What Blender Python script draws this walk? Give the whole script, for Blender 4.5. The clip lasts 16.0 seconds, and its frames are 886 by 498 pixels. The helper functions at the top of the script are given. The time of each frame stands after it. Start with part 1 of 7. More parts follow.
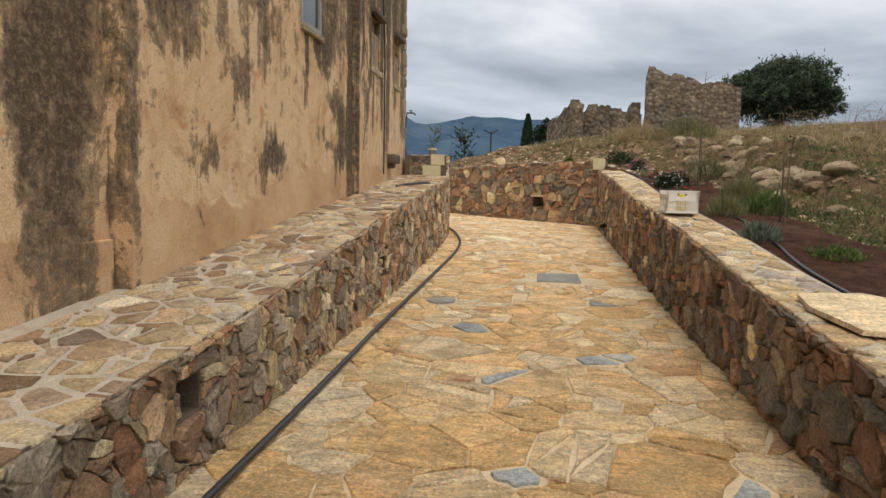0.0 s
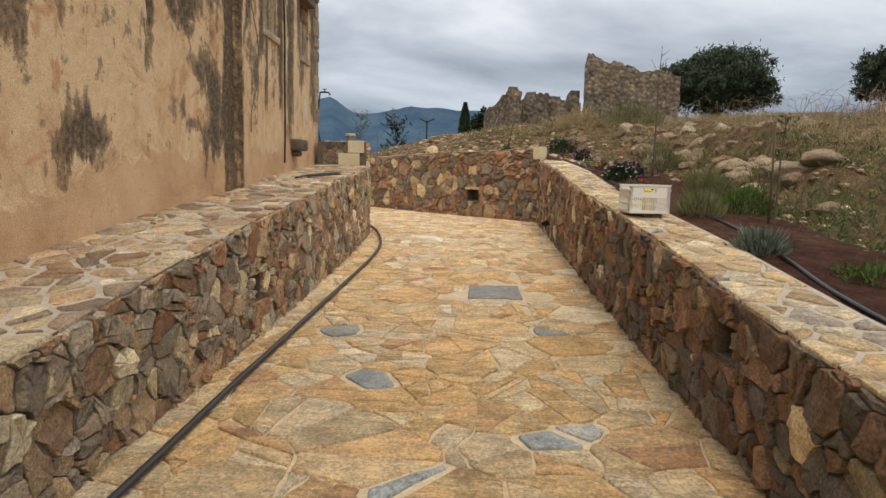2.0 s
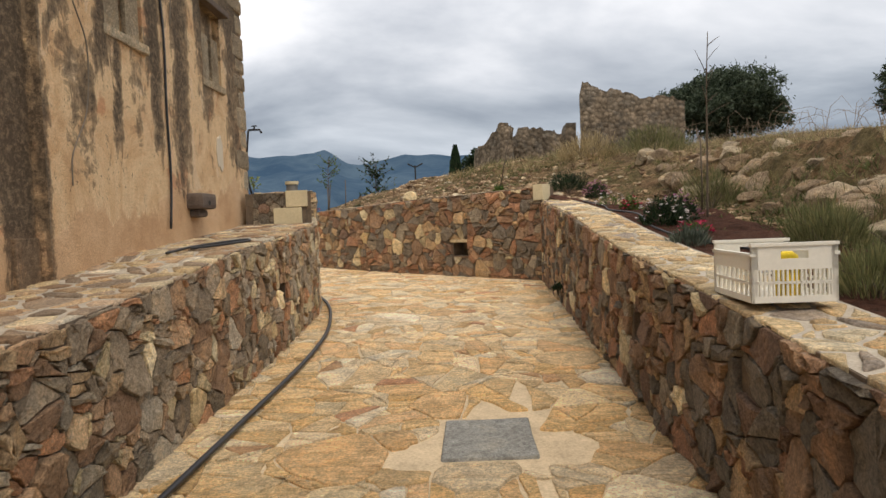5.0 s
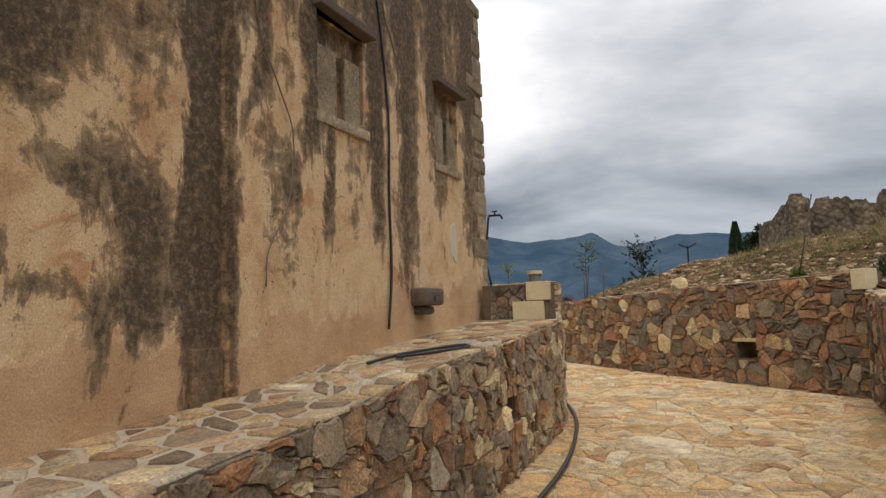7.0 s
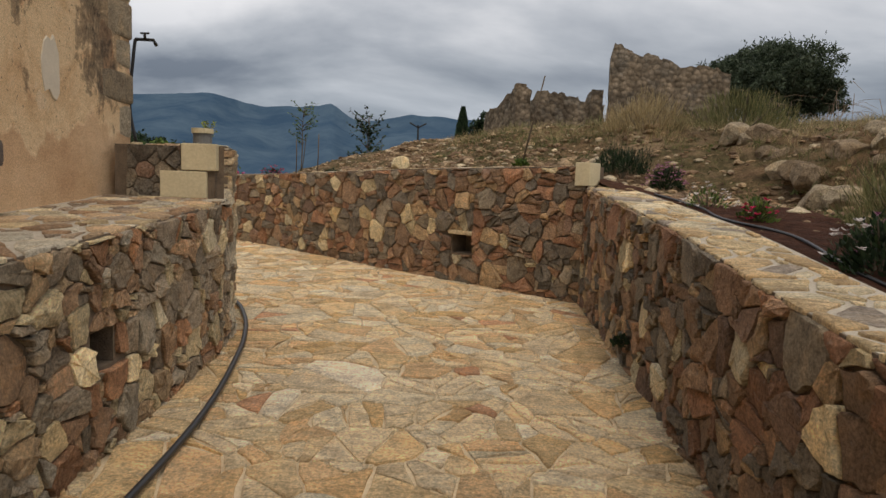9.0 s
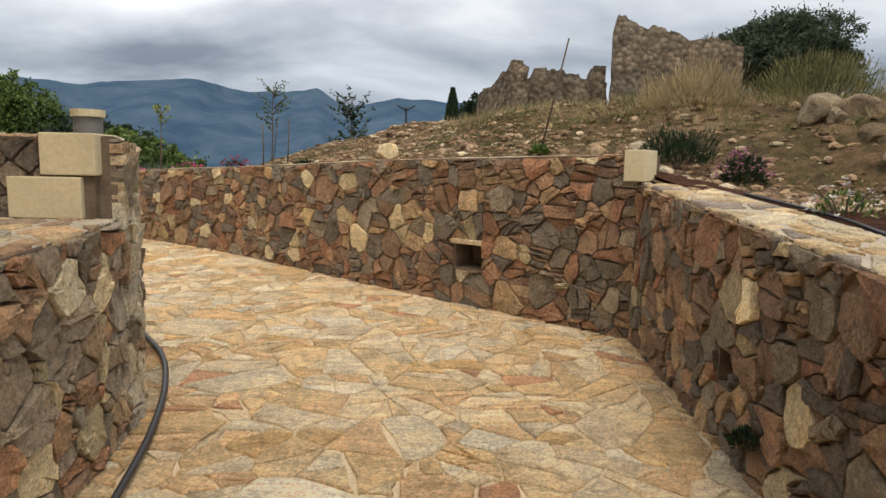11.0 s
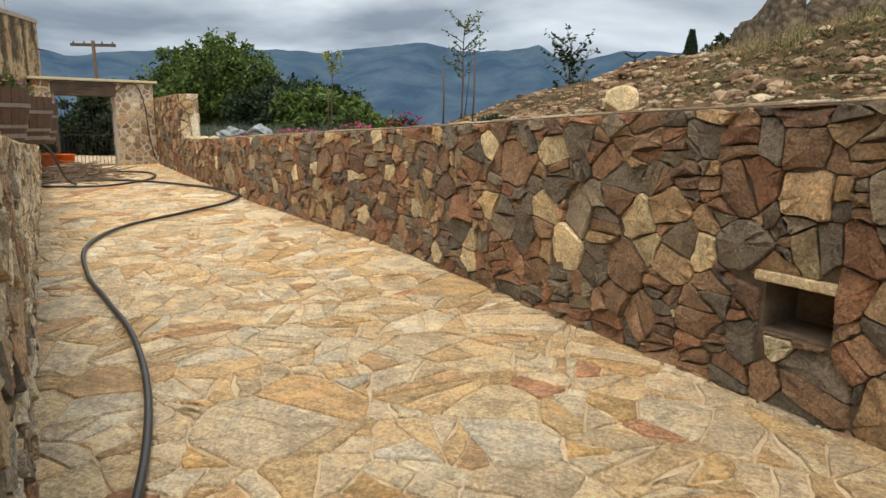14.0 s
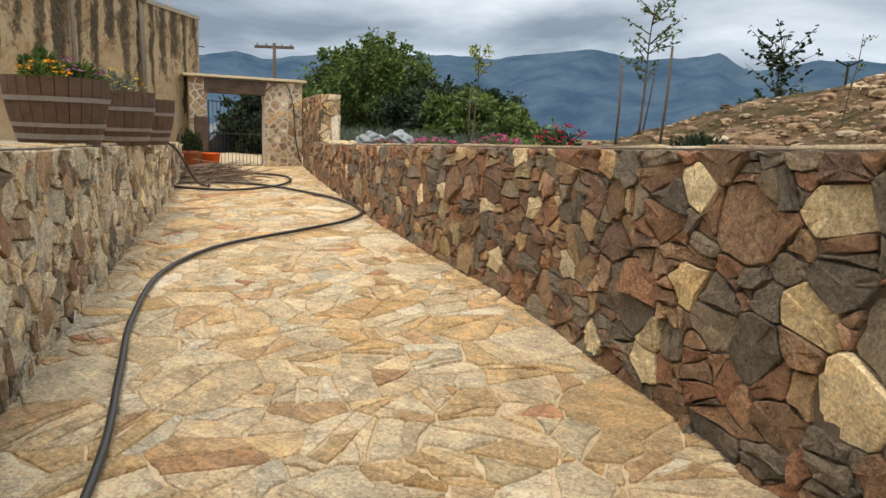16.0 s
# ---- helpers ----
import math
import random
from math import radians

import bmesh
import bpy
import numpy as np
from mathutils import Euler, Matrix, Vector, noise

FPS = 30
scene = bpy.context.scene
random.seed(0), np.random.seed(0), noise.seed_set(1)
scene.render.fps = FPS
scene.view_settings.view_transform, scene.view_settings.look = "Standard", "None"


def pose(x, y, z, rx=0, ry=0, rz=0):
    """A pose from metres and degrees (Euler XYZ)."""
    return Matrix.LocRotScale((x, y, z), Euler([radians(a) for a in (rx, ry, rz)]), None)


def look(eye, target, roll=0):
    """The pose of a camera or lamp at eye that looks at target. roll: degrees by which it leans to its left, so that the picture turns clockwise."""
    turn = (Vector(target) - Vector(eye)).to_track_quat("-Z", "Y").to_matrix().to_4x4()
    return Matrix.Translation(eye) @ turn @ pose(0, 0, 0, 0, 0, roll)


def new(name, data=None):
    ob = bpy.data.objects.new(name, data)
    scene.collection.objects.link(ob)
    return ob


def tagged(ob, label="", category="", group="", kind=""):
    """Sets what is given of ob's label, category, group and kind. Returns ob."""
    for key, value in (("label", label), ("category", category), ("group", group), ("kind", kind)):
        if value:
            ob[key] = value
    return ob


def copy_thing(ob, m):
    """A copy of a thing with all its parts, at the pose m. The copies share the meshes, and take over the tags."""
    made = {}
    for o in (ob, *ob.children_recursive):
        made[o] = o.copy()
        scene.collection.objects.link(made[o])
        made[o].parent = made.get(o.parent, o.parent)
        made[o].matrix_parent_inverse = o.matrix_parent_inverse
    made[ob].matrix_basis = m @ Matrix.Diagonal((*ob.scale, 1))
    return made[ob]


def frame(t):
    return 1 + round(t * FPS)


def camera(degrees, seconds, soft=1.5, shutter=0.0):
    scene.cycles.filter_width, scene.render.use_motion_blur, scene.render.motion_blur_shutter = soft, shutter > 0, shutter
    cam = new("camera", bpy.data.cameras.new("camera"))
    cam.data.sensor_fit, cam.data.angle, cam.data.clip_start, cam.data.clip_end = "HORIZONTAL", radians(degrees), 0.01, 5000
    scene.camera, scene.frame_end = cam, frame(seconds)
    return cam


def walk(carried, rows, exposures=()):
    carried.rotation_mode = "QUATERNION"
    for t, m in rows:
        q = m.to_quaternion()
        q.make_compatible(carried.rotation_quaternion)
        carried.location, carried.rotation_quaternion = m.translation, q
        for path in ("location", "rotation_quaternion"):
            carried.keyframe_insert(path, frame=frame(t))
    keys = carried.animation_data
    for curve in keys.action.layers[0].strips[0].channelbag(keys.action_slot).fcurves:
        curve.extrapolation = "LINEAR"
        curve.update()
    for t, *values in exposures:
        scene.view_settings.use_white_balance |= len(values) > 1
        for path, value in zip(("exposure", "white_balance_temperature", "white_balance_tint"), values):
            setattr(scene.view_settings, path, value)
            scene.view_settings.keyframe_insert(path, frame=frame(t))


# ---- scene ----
cam = camera(68.9, 16.0)
EXPOSURES = [(0, 0.55, 6950, 12), (3, 0.55, 6950, 12), (5.5, 0.55, 7100, 13), (6, 0.42, 7100, 13), (7, 0.28, 7100, 13), (8.7, 0.12, 7100, 13), (11, 0.65, 7050, 12), (12, 0.7, 7150, 11), (16, 0.85, 6950, 10)]
PATH = [
    (0, (0.546, -0.5, 1.274), (0.273, 1.472, 1.077), 1.0),
    (0.5, (0.55, 0.006, 1.231), (0.322, 1.959, 0.867), 2.1),
    (1, (0.616, 0.415, 1.299), (0.532, 2.398, 1.054), -2.2),
    (1.5, (0.71, 0.941, 1.278), (0.551, 2.918, 1.025), -0.8),
    (2, (0.651, 1.436, 1.293), (0.564, 3.422, 1.071), 1.1),
    (2.5, (0.647, 1.919, 1.354), (0.726, 3.915, 1.262), -2.0),
    (3, (0.7, 2.419, 1.397), (0.605, 4.415, 1.318), 0.9),
    (3.2, (0.677, 2.634, 1.373), (0.614, 4.624, 1.184), 1.1),
    (5.3, (0.881, 4.898, 1.441), (0.751, 6.893, 1.376), -3.6),
    (5.5, (0.806, 5.02, 1.534), (0.434, 6.985, 1.489), -1.8),
    (6, (0.923, 5.33, 1.592), (0.188, 7.183, 1.757), -1.1),
    (6.5, (0.852, 5.657, 1.595), (0.01, 7.455, 1.834), -1.3),
    (7, (0.832, 6.043, 1.578), (-0.027, 7.838, 1.779), -1.9),
    (7.5, (0.874, 6.556, 1.621), (0.222, 8.446, 1.673), 1.7),
    (8, (0.842, 7.038, 1.635), (0.579, 9.02, 1.678), 2.3),
    (8.5, (0.733, 7.541, 1.683), (0.717, 9.54, 1.658), 0.4),
    (8.7, (0.776, 7.834, 1.66), (0.694, 9.827, 1.507), 2.1),
    (10.8, (0.586, 10.121, 1.775), (0.506, 12.101, 1.507), 2.2),
    (11, (0.56, 10.274, 1.79), (0.511, 12.258, 1.545), 1.2),
    (11.5, (0.679, 10.852, 1.8), (0.383, 12.816, 1.567), -0.8),
    (12, (0.621, 11.411, 1.752), (0.39, 13.37, 1.418), 3.3),
    (12.2, (0.56, 11.66, 1.765), (0.36, 13.61, 1.40), 3.6),
    (12.5, (0.479, 11.939, 1.771), (0.328, 13.908, 1.452), 1.2),
    (13, (0.408, 12.496, 1.796), (-0.092, 14.407, 1.484), 2.7),
    (13.5, (0.23, 13.048, 1.771), (-0.327, 14.928, 1.378), 3.2),
    (14, (0.093, 13.521, 1.794), (-0.595, 15.361, 1.416), 0.3),
    (14.5, (-0.069, 14.011, 1.831), (-0.959, 15.765, 1.468), 3.3),
    (15, (-0.31, 14.546, 1.794), (-1.115, 16.321, 1.344), 1.2),
    (15.5, (-0.496, 15.019, 1.845), (-1.447, 16.739, 1.474), -2.5),
    (16, (-0.686, 15.395, 1.871), (-1.791, 17.02, 1.5), 2.4),
]
walk(cam, [(t, look(eye, target, roll)) for t, eye, target, roll in PATH], EXPOSURES)


# ---- sky, sun ----
SUN_EL, SUN_AZ = radians(66), radians(160)
world = bpy.data.worlds.new("sky")
scene.world = world
world.use_nodes = True
wt, wl = world.node_tree.nodes, world.node_tree.links
wt.clear()


def wnode(kind, **values):
    n = wt.new(kind)
    for k, v in values.items():
        n.inputs[k].default_value = v
    return n


sky = wt.new("ShaderNodeTexSky")
sky.sky_type = "NISHITA"
sky.sun_disc = False
sky.sun_elevation, sky.sun_rotation = SUN_EL, SUN_AZ
coord = wt.new("ShaderNodeTexCoord")
sep = wt.new("ShaderNodeSeparateXYZ")
wl.new(coord.outputs["Generated"], sep.inputs[0])
# cloud deck: the direction projected on a flat layer overhead
zz = wt.new("ShaderNodeMath")
zz.operation = "MAXIMUM"
zz.inputs[1].default_value = 0.0
wl.new(sep.outputs[2], zz.inputs[0])
za = wt.new("ShaderNodeMath")
za.operation = "ADD"
za.inputs[1].default_value = 0.13
wl.new(zz.outputs[0], za.inputs[0])
dx, dy = wt.new("ShaderNodeMath"), wt.new("ShaderNodeMath")
for n, i in ((dx, 0), (dy, 1)):
    n.operation = "DIVIDE"
    wl.new(sep.outputs[i], n.inputs[0])
    wl.new(za.outputs[0], n.inputs[1])
deck = wt.new("ShaderNodeCombineXYZ")
wl.new(dx.outputs[0], deck.inputs[0])
wl.new(dy.outputs[0], deck.inputs[1])
deck.inputs[2].default_value = 3.4
n1 = wnode("ShaderNodeTexNoise", Scale=0.55, Detail=7.0, Roughness=0.52, Distortion=0.25)
wl.new(deck.outputs[0], n1.inputs["Vector"])
ramp = wt.new("ShaderNodeValToRGB")
ramp.color_ramp.elements[0].position, ramp.color_ramp.elements[0].color = 0.37, (0.27, 0.31, 0.37, 1)
ramp.color_ramp.elements[1].position, ramp.color_ramp.elements[1].color = 0.64, (0.93, 0.95, 0.98, 1)
e = ramp.color_ramp.elements.new(0.5)
e.color = (0.55, 0.59, 0.64, 1)
wl.new(n1.outputs[0], ramp.inputs[0])
# darker and bluer towards the mountains, brighter overhead
elev = wt.new("ShaderNodeValToRGB")
elev.color_ramp.elements[0].position, elev.color_ramp.elements[0].color = 0.02, (0.46, 0.53, 0.62, 1)
elev.color_ramp.elements[1].position, elev.color_ramp.elements[1].color = 0.42, (1.35, 1.35, 1.36, 1)
e = elev.color_ramp.elements.new(0.14)
e.color = (0.50, 0.555, 0.62, 1)
wl.new(zz.outputs[0], elev.inputs[0])
mul = wt.new("ShaderNodeMix")
mul.data_type, mul.blend_type = "RGBA", "MULTIPLY"
mul.inputs["Factor"].default_value = 1.0
wl.new(ramp.outputs[0], mul.inputs["A"])
wl.new(elev.outputs[0], mul.inputs["B"])
bg1, bg2 = wnode("ShaderNodeBackground", Strength=0.08), wnode("ShaderNodeBackground", Strength=1.0)
wl.new(sky.outputs[0], bg1.inputs[0])
wl.new(mul.outputs["Result"], bg2.inputs[0])
mixs = wt.new("ShaderNodeMixShader")
mixs.inputs[0].default_value = 0.93
wl.new(bg1.outputs[0], mixs.inputs[1])
wl.new(bg2.outputs[0], mixs.inputs[2])
wout = wt.new("ShaderNodeOutputWorld")
wl.new(mixs.outputs[0], wout.inputs[0])
sun = new("sun", bpy.data.lights.new("sun", "SUN"))
sun.data.energy, sun.data.angle, sun.data.color = 1.15, radians(22), (1.0, 0.90, 0.77)
sun.matrix_world = look((math.sin(SUN_AZ) * 40, math.cos(SUN_AZ) * 40, 40 * math.tan(SUN_EL)), (0, 0, 0))


# ---- materials ----
class Mat:
    """A small wrapper that adds nodes to one material."""

    def __init__(self, name, rough=0.85, metal=0.0, spec=0.3):
        self.m = bpy.data.materials.new(name)
        self.m.use_nodes = True
        self.n, self.l = self.m.node_tree.nodes, self.m.node_tree.links
        self.b = self.n["Principled BSDF"]
        self.b.inputs["Roughness"].default_value = rough
        self.b.inputs["Metallic"].default_value = metal
        self.b.inputs["Specular IOR Level"].default_value = spec

    def at(self, kind="Object", scale=(1, 1, 1), shift=None):
        tc = self.n.new("ShaderNodeTexCoord")
        if kind == "World":
            out = self.n.new("ShaderNodeNewGeometry").outputs["Position"]
        else:
            out = tc.outputs[kind]
        mp = self.n.new("ShaderNodeMapping")
        mp.inputs["Scale"].default_value = scale
        self.l.new(out, mp.inputs[0])
        if shift is not None:
            self.l.new(shift, mp.inputs["Location"])
        return mp.outputs[0]

    def noise(self, vec, scale, detail=5.0, rough=0.6, dist=0.0):
        t = self.n.new("ShaderNodeTexNoise")
        t.inputs["Scale"].default_value, t.inputs["Detail"].default_value = scale, detail
        t.inputs["Roughness"].default_value, t.inputs["Distortion"].default_value = rough, dist
        self.l.new(vec, t.inputs["Vector"])
        return t.outputs[0]

    def ramp(self, fac, stops, constant=False):
        r = self.n.new("ShaderNodeValToRGB")
        el = r.color_ramp.elements
        r.color_ramp.interpolation = "CONSTANT" if constant else "LINEAR"
        while len(el) < len(stops):
            el.new(0.5)
        for e, (p, c) in zip(el, stops):
            e.position = p
            e.color = (*c, 1) if isinstance(c, tuple) else (c, c, c, 1)
        self.l.new(fac, r.inputs[0])
        return r.outputs[0]

    def math(self, op, a, b=0.0, c=0.0, clamp=False):
        t = self.n.new("ShaderNodeMath")
        t.operation, t.use_clamp = op, clamp
        for i, v in enumerate((a, b, c)):
            if isinstance(v, (int, float)):
                t.inputs[i].default_value = v
            else:
                self.l.new(v, t.inputs[i])
        return t.outputs[0]

    def mix(self, fac, a, b, blend="MIX"):
        t = self.n.new("ShaderNodeMix")
        t.data_type, t.blend_type = "RGBA", blend
        for key, v in (("Factor", fac), ("A", a), ("B", b)):
            if isinstance(v, float):
                t.inputs[key].default_value = v
            elif isinstance(v, tuple):
                t.inputs[key].default_value = (*v, 1)
            else:
                self.l.new(v, t.inputs[key])
        return t.outputs["Result"]

    def color(self, v):
        if isinstance(v, tuple):
            self.b.inputs["Base Color"].default_value = (*v, 1)
        else:
            self.l.new(v, self.b.inputs["Base Color"])
        return self

    def rough(self, v):
        self.l.new(v, self.b.inputs["Roughness"])
        return self

    def bump(self, height, strength=0.5, distance=0.01):
        b = self.n.new("ShaderNodeBump")
        b.inputs["Strength"].default_value, b.inputs["Distance"].default_value = strength, distance
        self.l.new(height, b.inputs["Height"])
        self.l.new(b.outputs[0], self.b.inputs["Normal"])
        return self


def plain(name, col, rough=0.7, metal=0.0, vary=0.25, scale=12.0, bump=0.3, spec=0.3):
    m = Mat(name, rough, metal, spec)
    v = m.at("World")
    n1, n2 = m.noise(v, scale), m.noise(v, scale * 9, 3)
    lo, hi = tuple(c * (1 - vary) for c in col), tuple(min(1, c * (1 + vary)) for c in col)
    c = m.ramp(n1, [(0.3, lo), (0.7, hi)])
    m.color(m.mix(0.5, c, m.ramp(n2, [(0.3, lo), (0.7, hi)])))
    m.bump(m.noise(v, scale * 5, 4), bump, 0.004)
    return m.m


def rock(name, stops, islands, grain=1.0, rough=0.88, bump=0.9, tones=0.28, lowest=0.42, streak=0.0):
    """Stones whose colour is picked by the piece: by object, or by island of a joined mesh."""
    m = Mat(name, rough)
    if islands:
        rnd = m.n.new("ShaderNodeNewGeometry").outputs["Random Per Island"]
    else:
        rnd = m.n.new("ShaderNodeObjectInfo").outputs["Random"]
    sh = m.n.new("ShaderNodeCombineXYZ")
    for i, k in enumerate((37.0, 91.0, 53.0)):
        m.l.new(m.math("MULTIPLY", rnd, k), sh.inputs[i])
    v = m.at("World", shift=sh.outputs[0])
    base = m.ramp(rnd, stops, True)
    tone = m.math("FRACT", m.math("MULTIPLY", rnd, 17.3))
    base = m.mix(1.0, base, m.ramp(tone, [(0, 1 - tones), (1, 1 + tones * 0.8)]), "MULTIPLY")
    big = m.noise(v, 5.0 * grain, 6, 0.65, 0.4)
    base = m.mix(1.0, base, m.ramp(big, [(0.3, (0.66, 0.62, 0.60)), (0.5, (1.0, 1.0, 1.0)), (0.72, (1.32, 1.2, 1.05))]), "MULTIPLY")
    mid = m.noise(v, 17.0 * grain, 9, 0.78, 1.1)
    base = m.mix(1.0, base, m.ramp(mid, [(0.32, lowest), (0.46, 0.88), (0.60, 1.08), (0.72, 1.45)]), "MULTIPLY")
    fine = m.noise(v, 62.0 * grain, 6, 0.8)
    base = m.mix(1.0, base, m.ramp(fine, [(0.34, 0.58), (0.5, 1.06), (0.66, 1.55)]), "MULTIPLY")
    if streak:      # bedding lines, turned another way in each stone
        rot = m.n.new("ShaderNodeCombineXYZ")
        m.l.new(m.math("MULTIPLY", rnd, 77.0), rot.inputs[2])
        mp = m.n.new("ShaderNodeMapping")
        mp.inputs["Scale"].default_value = (2.2, 17.0, 2.0)
        m.l.new(v, mp.inputs[0])
        m.l.new(rot.outputs[0], mp.inputs["Rotation"])
        lines = m.noise(mp.outputs[0], 1.0, 7, 0.7, 0.9)
        base = m.mix(streak, base, m.ramp(lines, [(0.30, (0.50, 0.38, 0.28)), (0.38, (0.94, 0.89, 0.83)), (0.52, (1.05, 1.05, 1.05)), (0.66, (1.26, 1.28, 1.32))]), "MULTIPLY")
        big = m.math("ADD", big, m.math("MULTIPLY", lines, 0.9))
    lich = m.ramp(m.noise(v, 16 * grain, 5, 0.7, 0.5), [(0.60, 0.0), (0.70, 0.45)])
    base = m.mix(lich, base, (0.40, 0.36, 0.30))
    m.color(base)
    h = m.math("ADD", m.math("ADD", m.math("MULTIPLY", big, 0.7), m.math("MULTIPLY", mid, 0.9)), m.math("MULTIPLY", fine, 0.22))
    m.bump(h, min(1.0, bump * 1.1), 0.06)
    return m.m


RUST, RUST2, BROWN, PLUM = (0.42, 0.225, 0.13), (0.49, 0.295, 0.175), (0.42, 0.27, 0.165), (0.32, 0.205, 0.14)
GREY, GREY2, CREAM, TAN = (0.265, 0.222, 0.168), (0.37, 0.30, 0.21), (0.74, 0.60, 0.36), (0.56, 0.385, 0.215)
WALLC = [(0, GREY), (0.16, BROWN), (0.30, RUST), (0.42, GREY2), (0.52, PLUM), (0.60, TAN), (0.68, RUST2), (0.76, BROWN), (0.88, GREY), (0.97, CREAM)]
wall_one, wall_many = rock("rubble_stone", WALLC, False), rock("rubble_stone_joined", WALLC, True)
LEFTC = [(0, (0.42, 0.33, 0.23)), (0.14, (0.56, 0.36, 0.21)), (0.28, (0.50, 0.40, 0.28)), (0.42, (0.64, 0.45, 0.26)), (0.56, (0.56, 0.30, 0.16)), (0.66, (0.54, 0.46, 0.34)), (0.76, (0.46, 0.29, 0.175)), (0.85, GREY2), (0.91, CREAM)]
left_one, left_many = rock("house_wall_rubble", LEFTC, False), rock("house_wall_rubble_joined", LEFTC, True)
HIGHC = [(0, (0.82, 0.70, 0.48)), (0.25, (0.76, 0.60, 0.38)), (0.38, (0.82, 0.72, 0.53)), (0.52, GREY2), (0.62, (0.52, 0.36, 0.22)), (0.72, (0.76, 0.67, 0.50)), (0.88, RUST2), (0.94, GREY)]
high_one, high_many = rock("terrace_rubble", HIGHC, False), rock("terrace_rubble_joined", HIGHC, True)
parapet_one = rock("dark_parapet_rubble", [(0, GREY), (0.3, (0.20, 0.17, 0.13)), (0.55, GREY2), (0.75, PLUM), (0.9, GREY)], False)
CR = [(0, CREAM), (0.5, (0.63, 0.54, 0.36)), (0.8, (0.52, 0.40, 0.22))]
cream_one, cream_many = rock("cream_stone", CR, False, 1, 0.9, 0.5), rock("cream_stone_joined", CR, True, 1, 0.9, 0.5)
SAND = [(0, (0.76, 0.52, 0.25)), (0.12, (0.80, 0.60, 0.34)), (0.24, (0.72, 0.48, 0.22)), (0.36, (0.80, 0.63, 0.38)), (0.52, (0.76, 0.54, 0.28)), (0.64, (0.81, 0.65, 0.42)),
        (0.78, (0.75, 0.50, 0.25)), (0.92, (0.64, 0.39, 0.21)), (0.95, (0.82, 0.70, 0.50))]
SAND2 = [(0, (0.84, 0.66, 0.41)), (0.16, (0.80, 0.57, 0.30)), (0.30, (0.85, 0.71, 0.48)), (0.48, (0.81, 0.60, 0.34)), (0.62, (0.86, 0.69, 0.45)), (0.80, (0.77, 0.52, 0.28)), (0.91, (0.62, 0.34, 0.19)), (0.94, (0.87, 0.76, 0.56))]
paver_one, paver_many = rock("sandstone_paving", SAND, False, 0.8, 0.78, 1.0, 0.15, 0.70, 1.0), rock("sandstone_paving_joined", SAND, True, 0.8, 0.78, 1.0, 0.15, 0.70, 1.0)
pale_one, pale_many = rock("pale_sandstone_paving", SAND2, False, 0.8, 0.78, 1.0, 0.15, 0.74, 0.85), rock("pale_sandstone_paving_joined", SAND2, True, 0.8, 0.78, 1.0, 0.15, 0.74, 0.85)
SLATE = [(0, (0.26, 0.28, 0.27)), (0.5, (0.20, 0.225, 0.235)), (0.8, (0.33, 0.33, 0.30))]
slate_one = rock("blue_grey_slate", SLATE, False, 0.8, 0.7, 0.4)
CAPC = [(0, (0.50, 0.38, 0.22)), (0.2, (0.30, 0.19, 0.11)), (0.34, (0.56, 0.46, 0.30)), (0.5, (0.30, 0.225, 0.155)), (0.62, (0.46, 0.32, 0.19)), (0.8, (0.42, 0.31, 0.21)), (0.9, (0.62, 0.55, 0.42))]
cap_one, cap_many = rock("cap_stone", CAPC, False, 1, 0.85, 0.6), rock("cap_stone_joined", CAPC, True, 1, 0.85, 0.6)
CAPR = [(0, (0.62, 0.48, 0.28)), (0.3, (0.58, 0.42, 0.23)), (0.5, (0.66, 0.56, 0.38)), (0.75, (0.50, 0.36, 0.20)), (0.93, (0.36, 0.30, 0.24))]
capr_one, capr_many = rock("pale_cap_stone", CAPR, False, 1, 0.85, 0.7, 0.2, 0.55, 1.0), rock("pale_cap_stone_joined", CAPR, True, 1, 0.85, 0.7, 0.2, 0.55, 1.0)
# rubble wall mortar: shade of the deep joints is put into its dark colour
mortar_joint_shade = plain("joint_shade_mortar", (0.15, 0.112, 0.078), 0.95, vary=0.5, scale=11, bump=1.0)
mortar_pale = plain("pale_mortar", (0.385, 0.335, 0.265), 0.95, vary=0.32, scale=9, bump=1.0)
mortar_white = plain("white_pointing", (0.62, 0.57, 0.48), 0.95, vary=0.2, scale=9, bump=0.8)
mortar_floor = plain("floor_mortar", (0.50, 0.395, 0.26), 0.9, vary=0.35, scale=6, bump=0.7)
cream_block = plain("cut_sandstone", (0.60, 0.52, 0.34), 0.9, vary=0.18, scale=5, bump=0.6)
slab_mat = rock("pale_slab", [(0, (0.66, 0.53, 0.33))], False, 0.8, 0.85, 0.5, 0.05, 0.75, 0.6)
hose_mat = plain("black_hose_plastic", (0.018, 0.018, 0.019), 0.42, vary=0.3, scale=20, bump=0.1, spec=0.5)
dark_iron = plain("dark_iron", (0.04, 0.038, 0.036), 0.6, 0.6)
# near-black colour that paints the shade inside small holes and cracks
hollow_shade = plain("painted_hollow_shade", (0.05, 0.045, 0.04), 0.95)
crate_mat = plain("cream_plastic", (0.72, 0.69, 0.60), 0.45, vary=0.08, scale=6, bump=0.1, spec=0.5)
yellow = plain("yellow_plastic", (0.75, 0.55, 0.02), 0.5)
oak = plain("weathered_oak", (0.10, 0.062, 0.042), 0.8, vary=0.45, scale=8, bump=0.8)
hoop = plain("galvanised_hoop", (0.27, 0.25, 0.24), 0.55, 0.6, vary=0.3)
terracotta = plain("terracotta", (0.36, 0.12, 0.06), 0.85)
orange = plain("orange_plastic", (0.70, 0.13, 0.02), 0.5, vary=0.1)
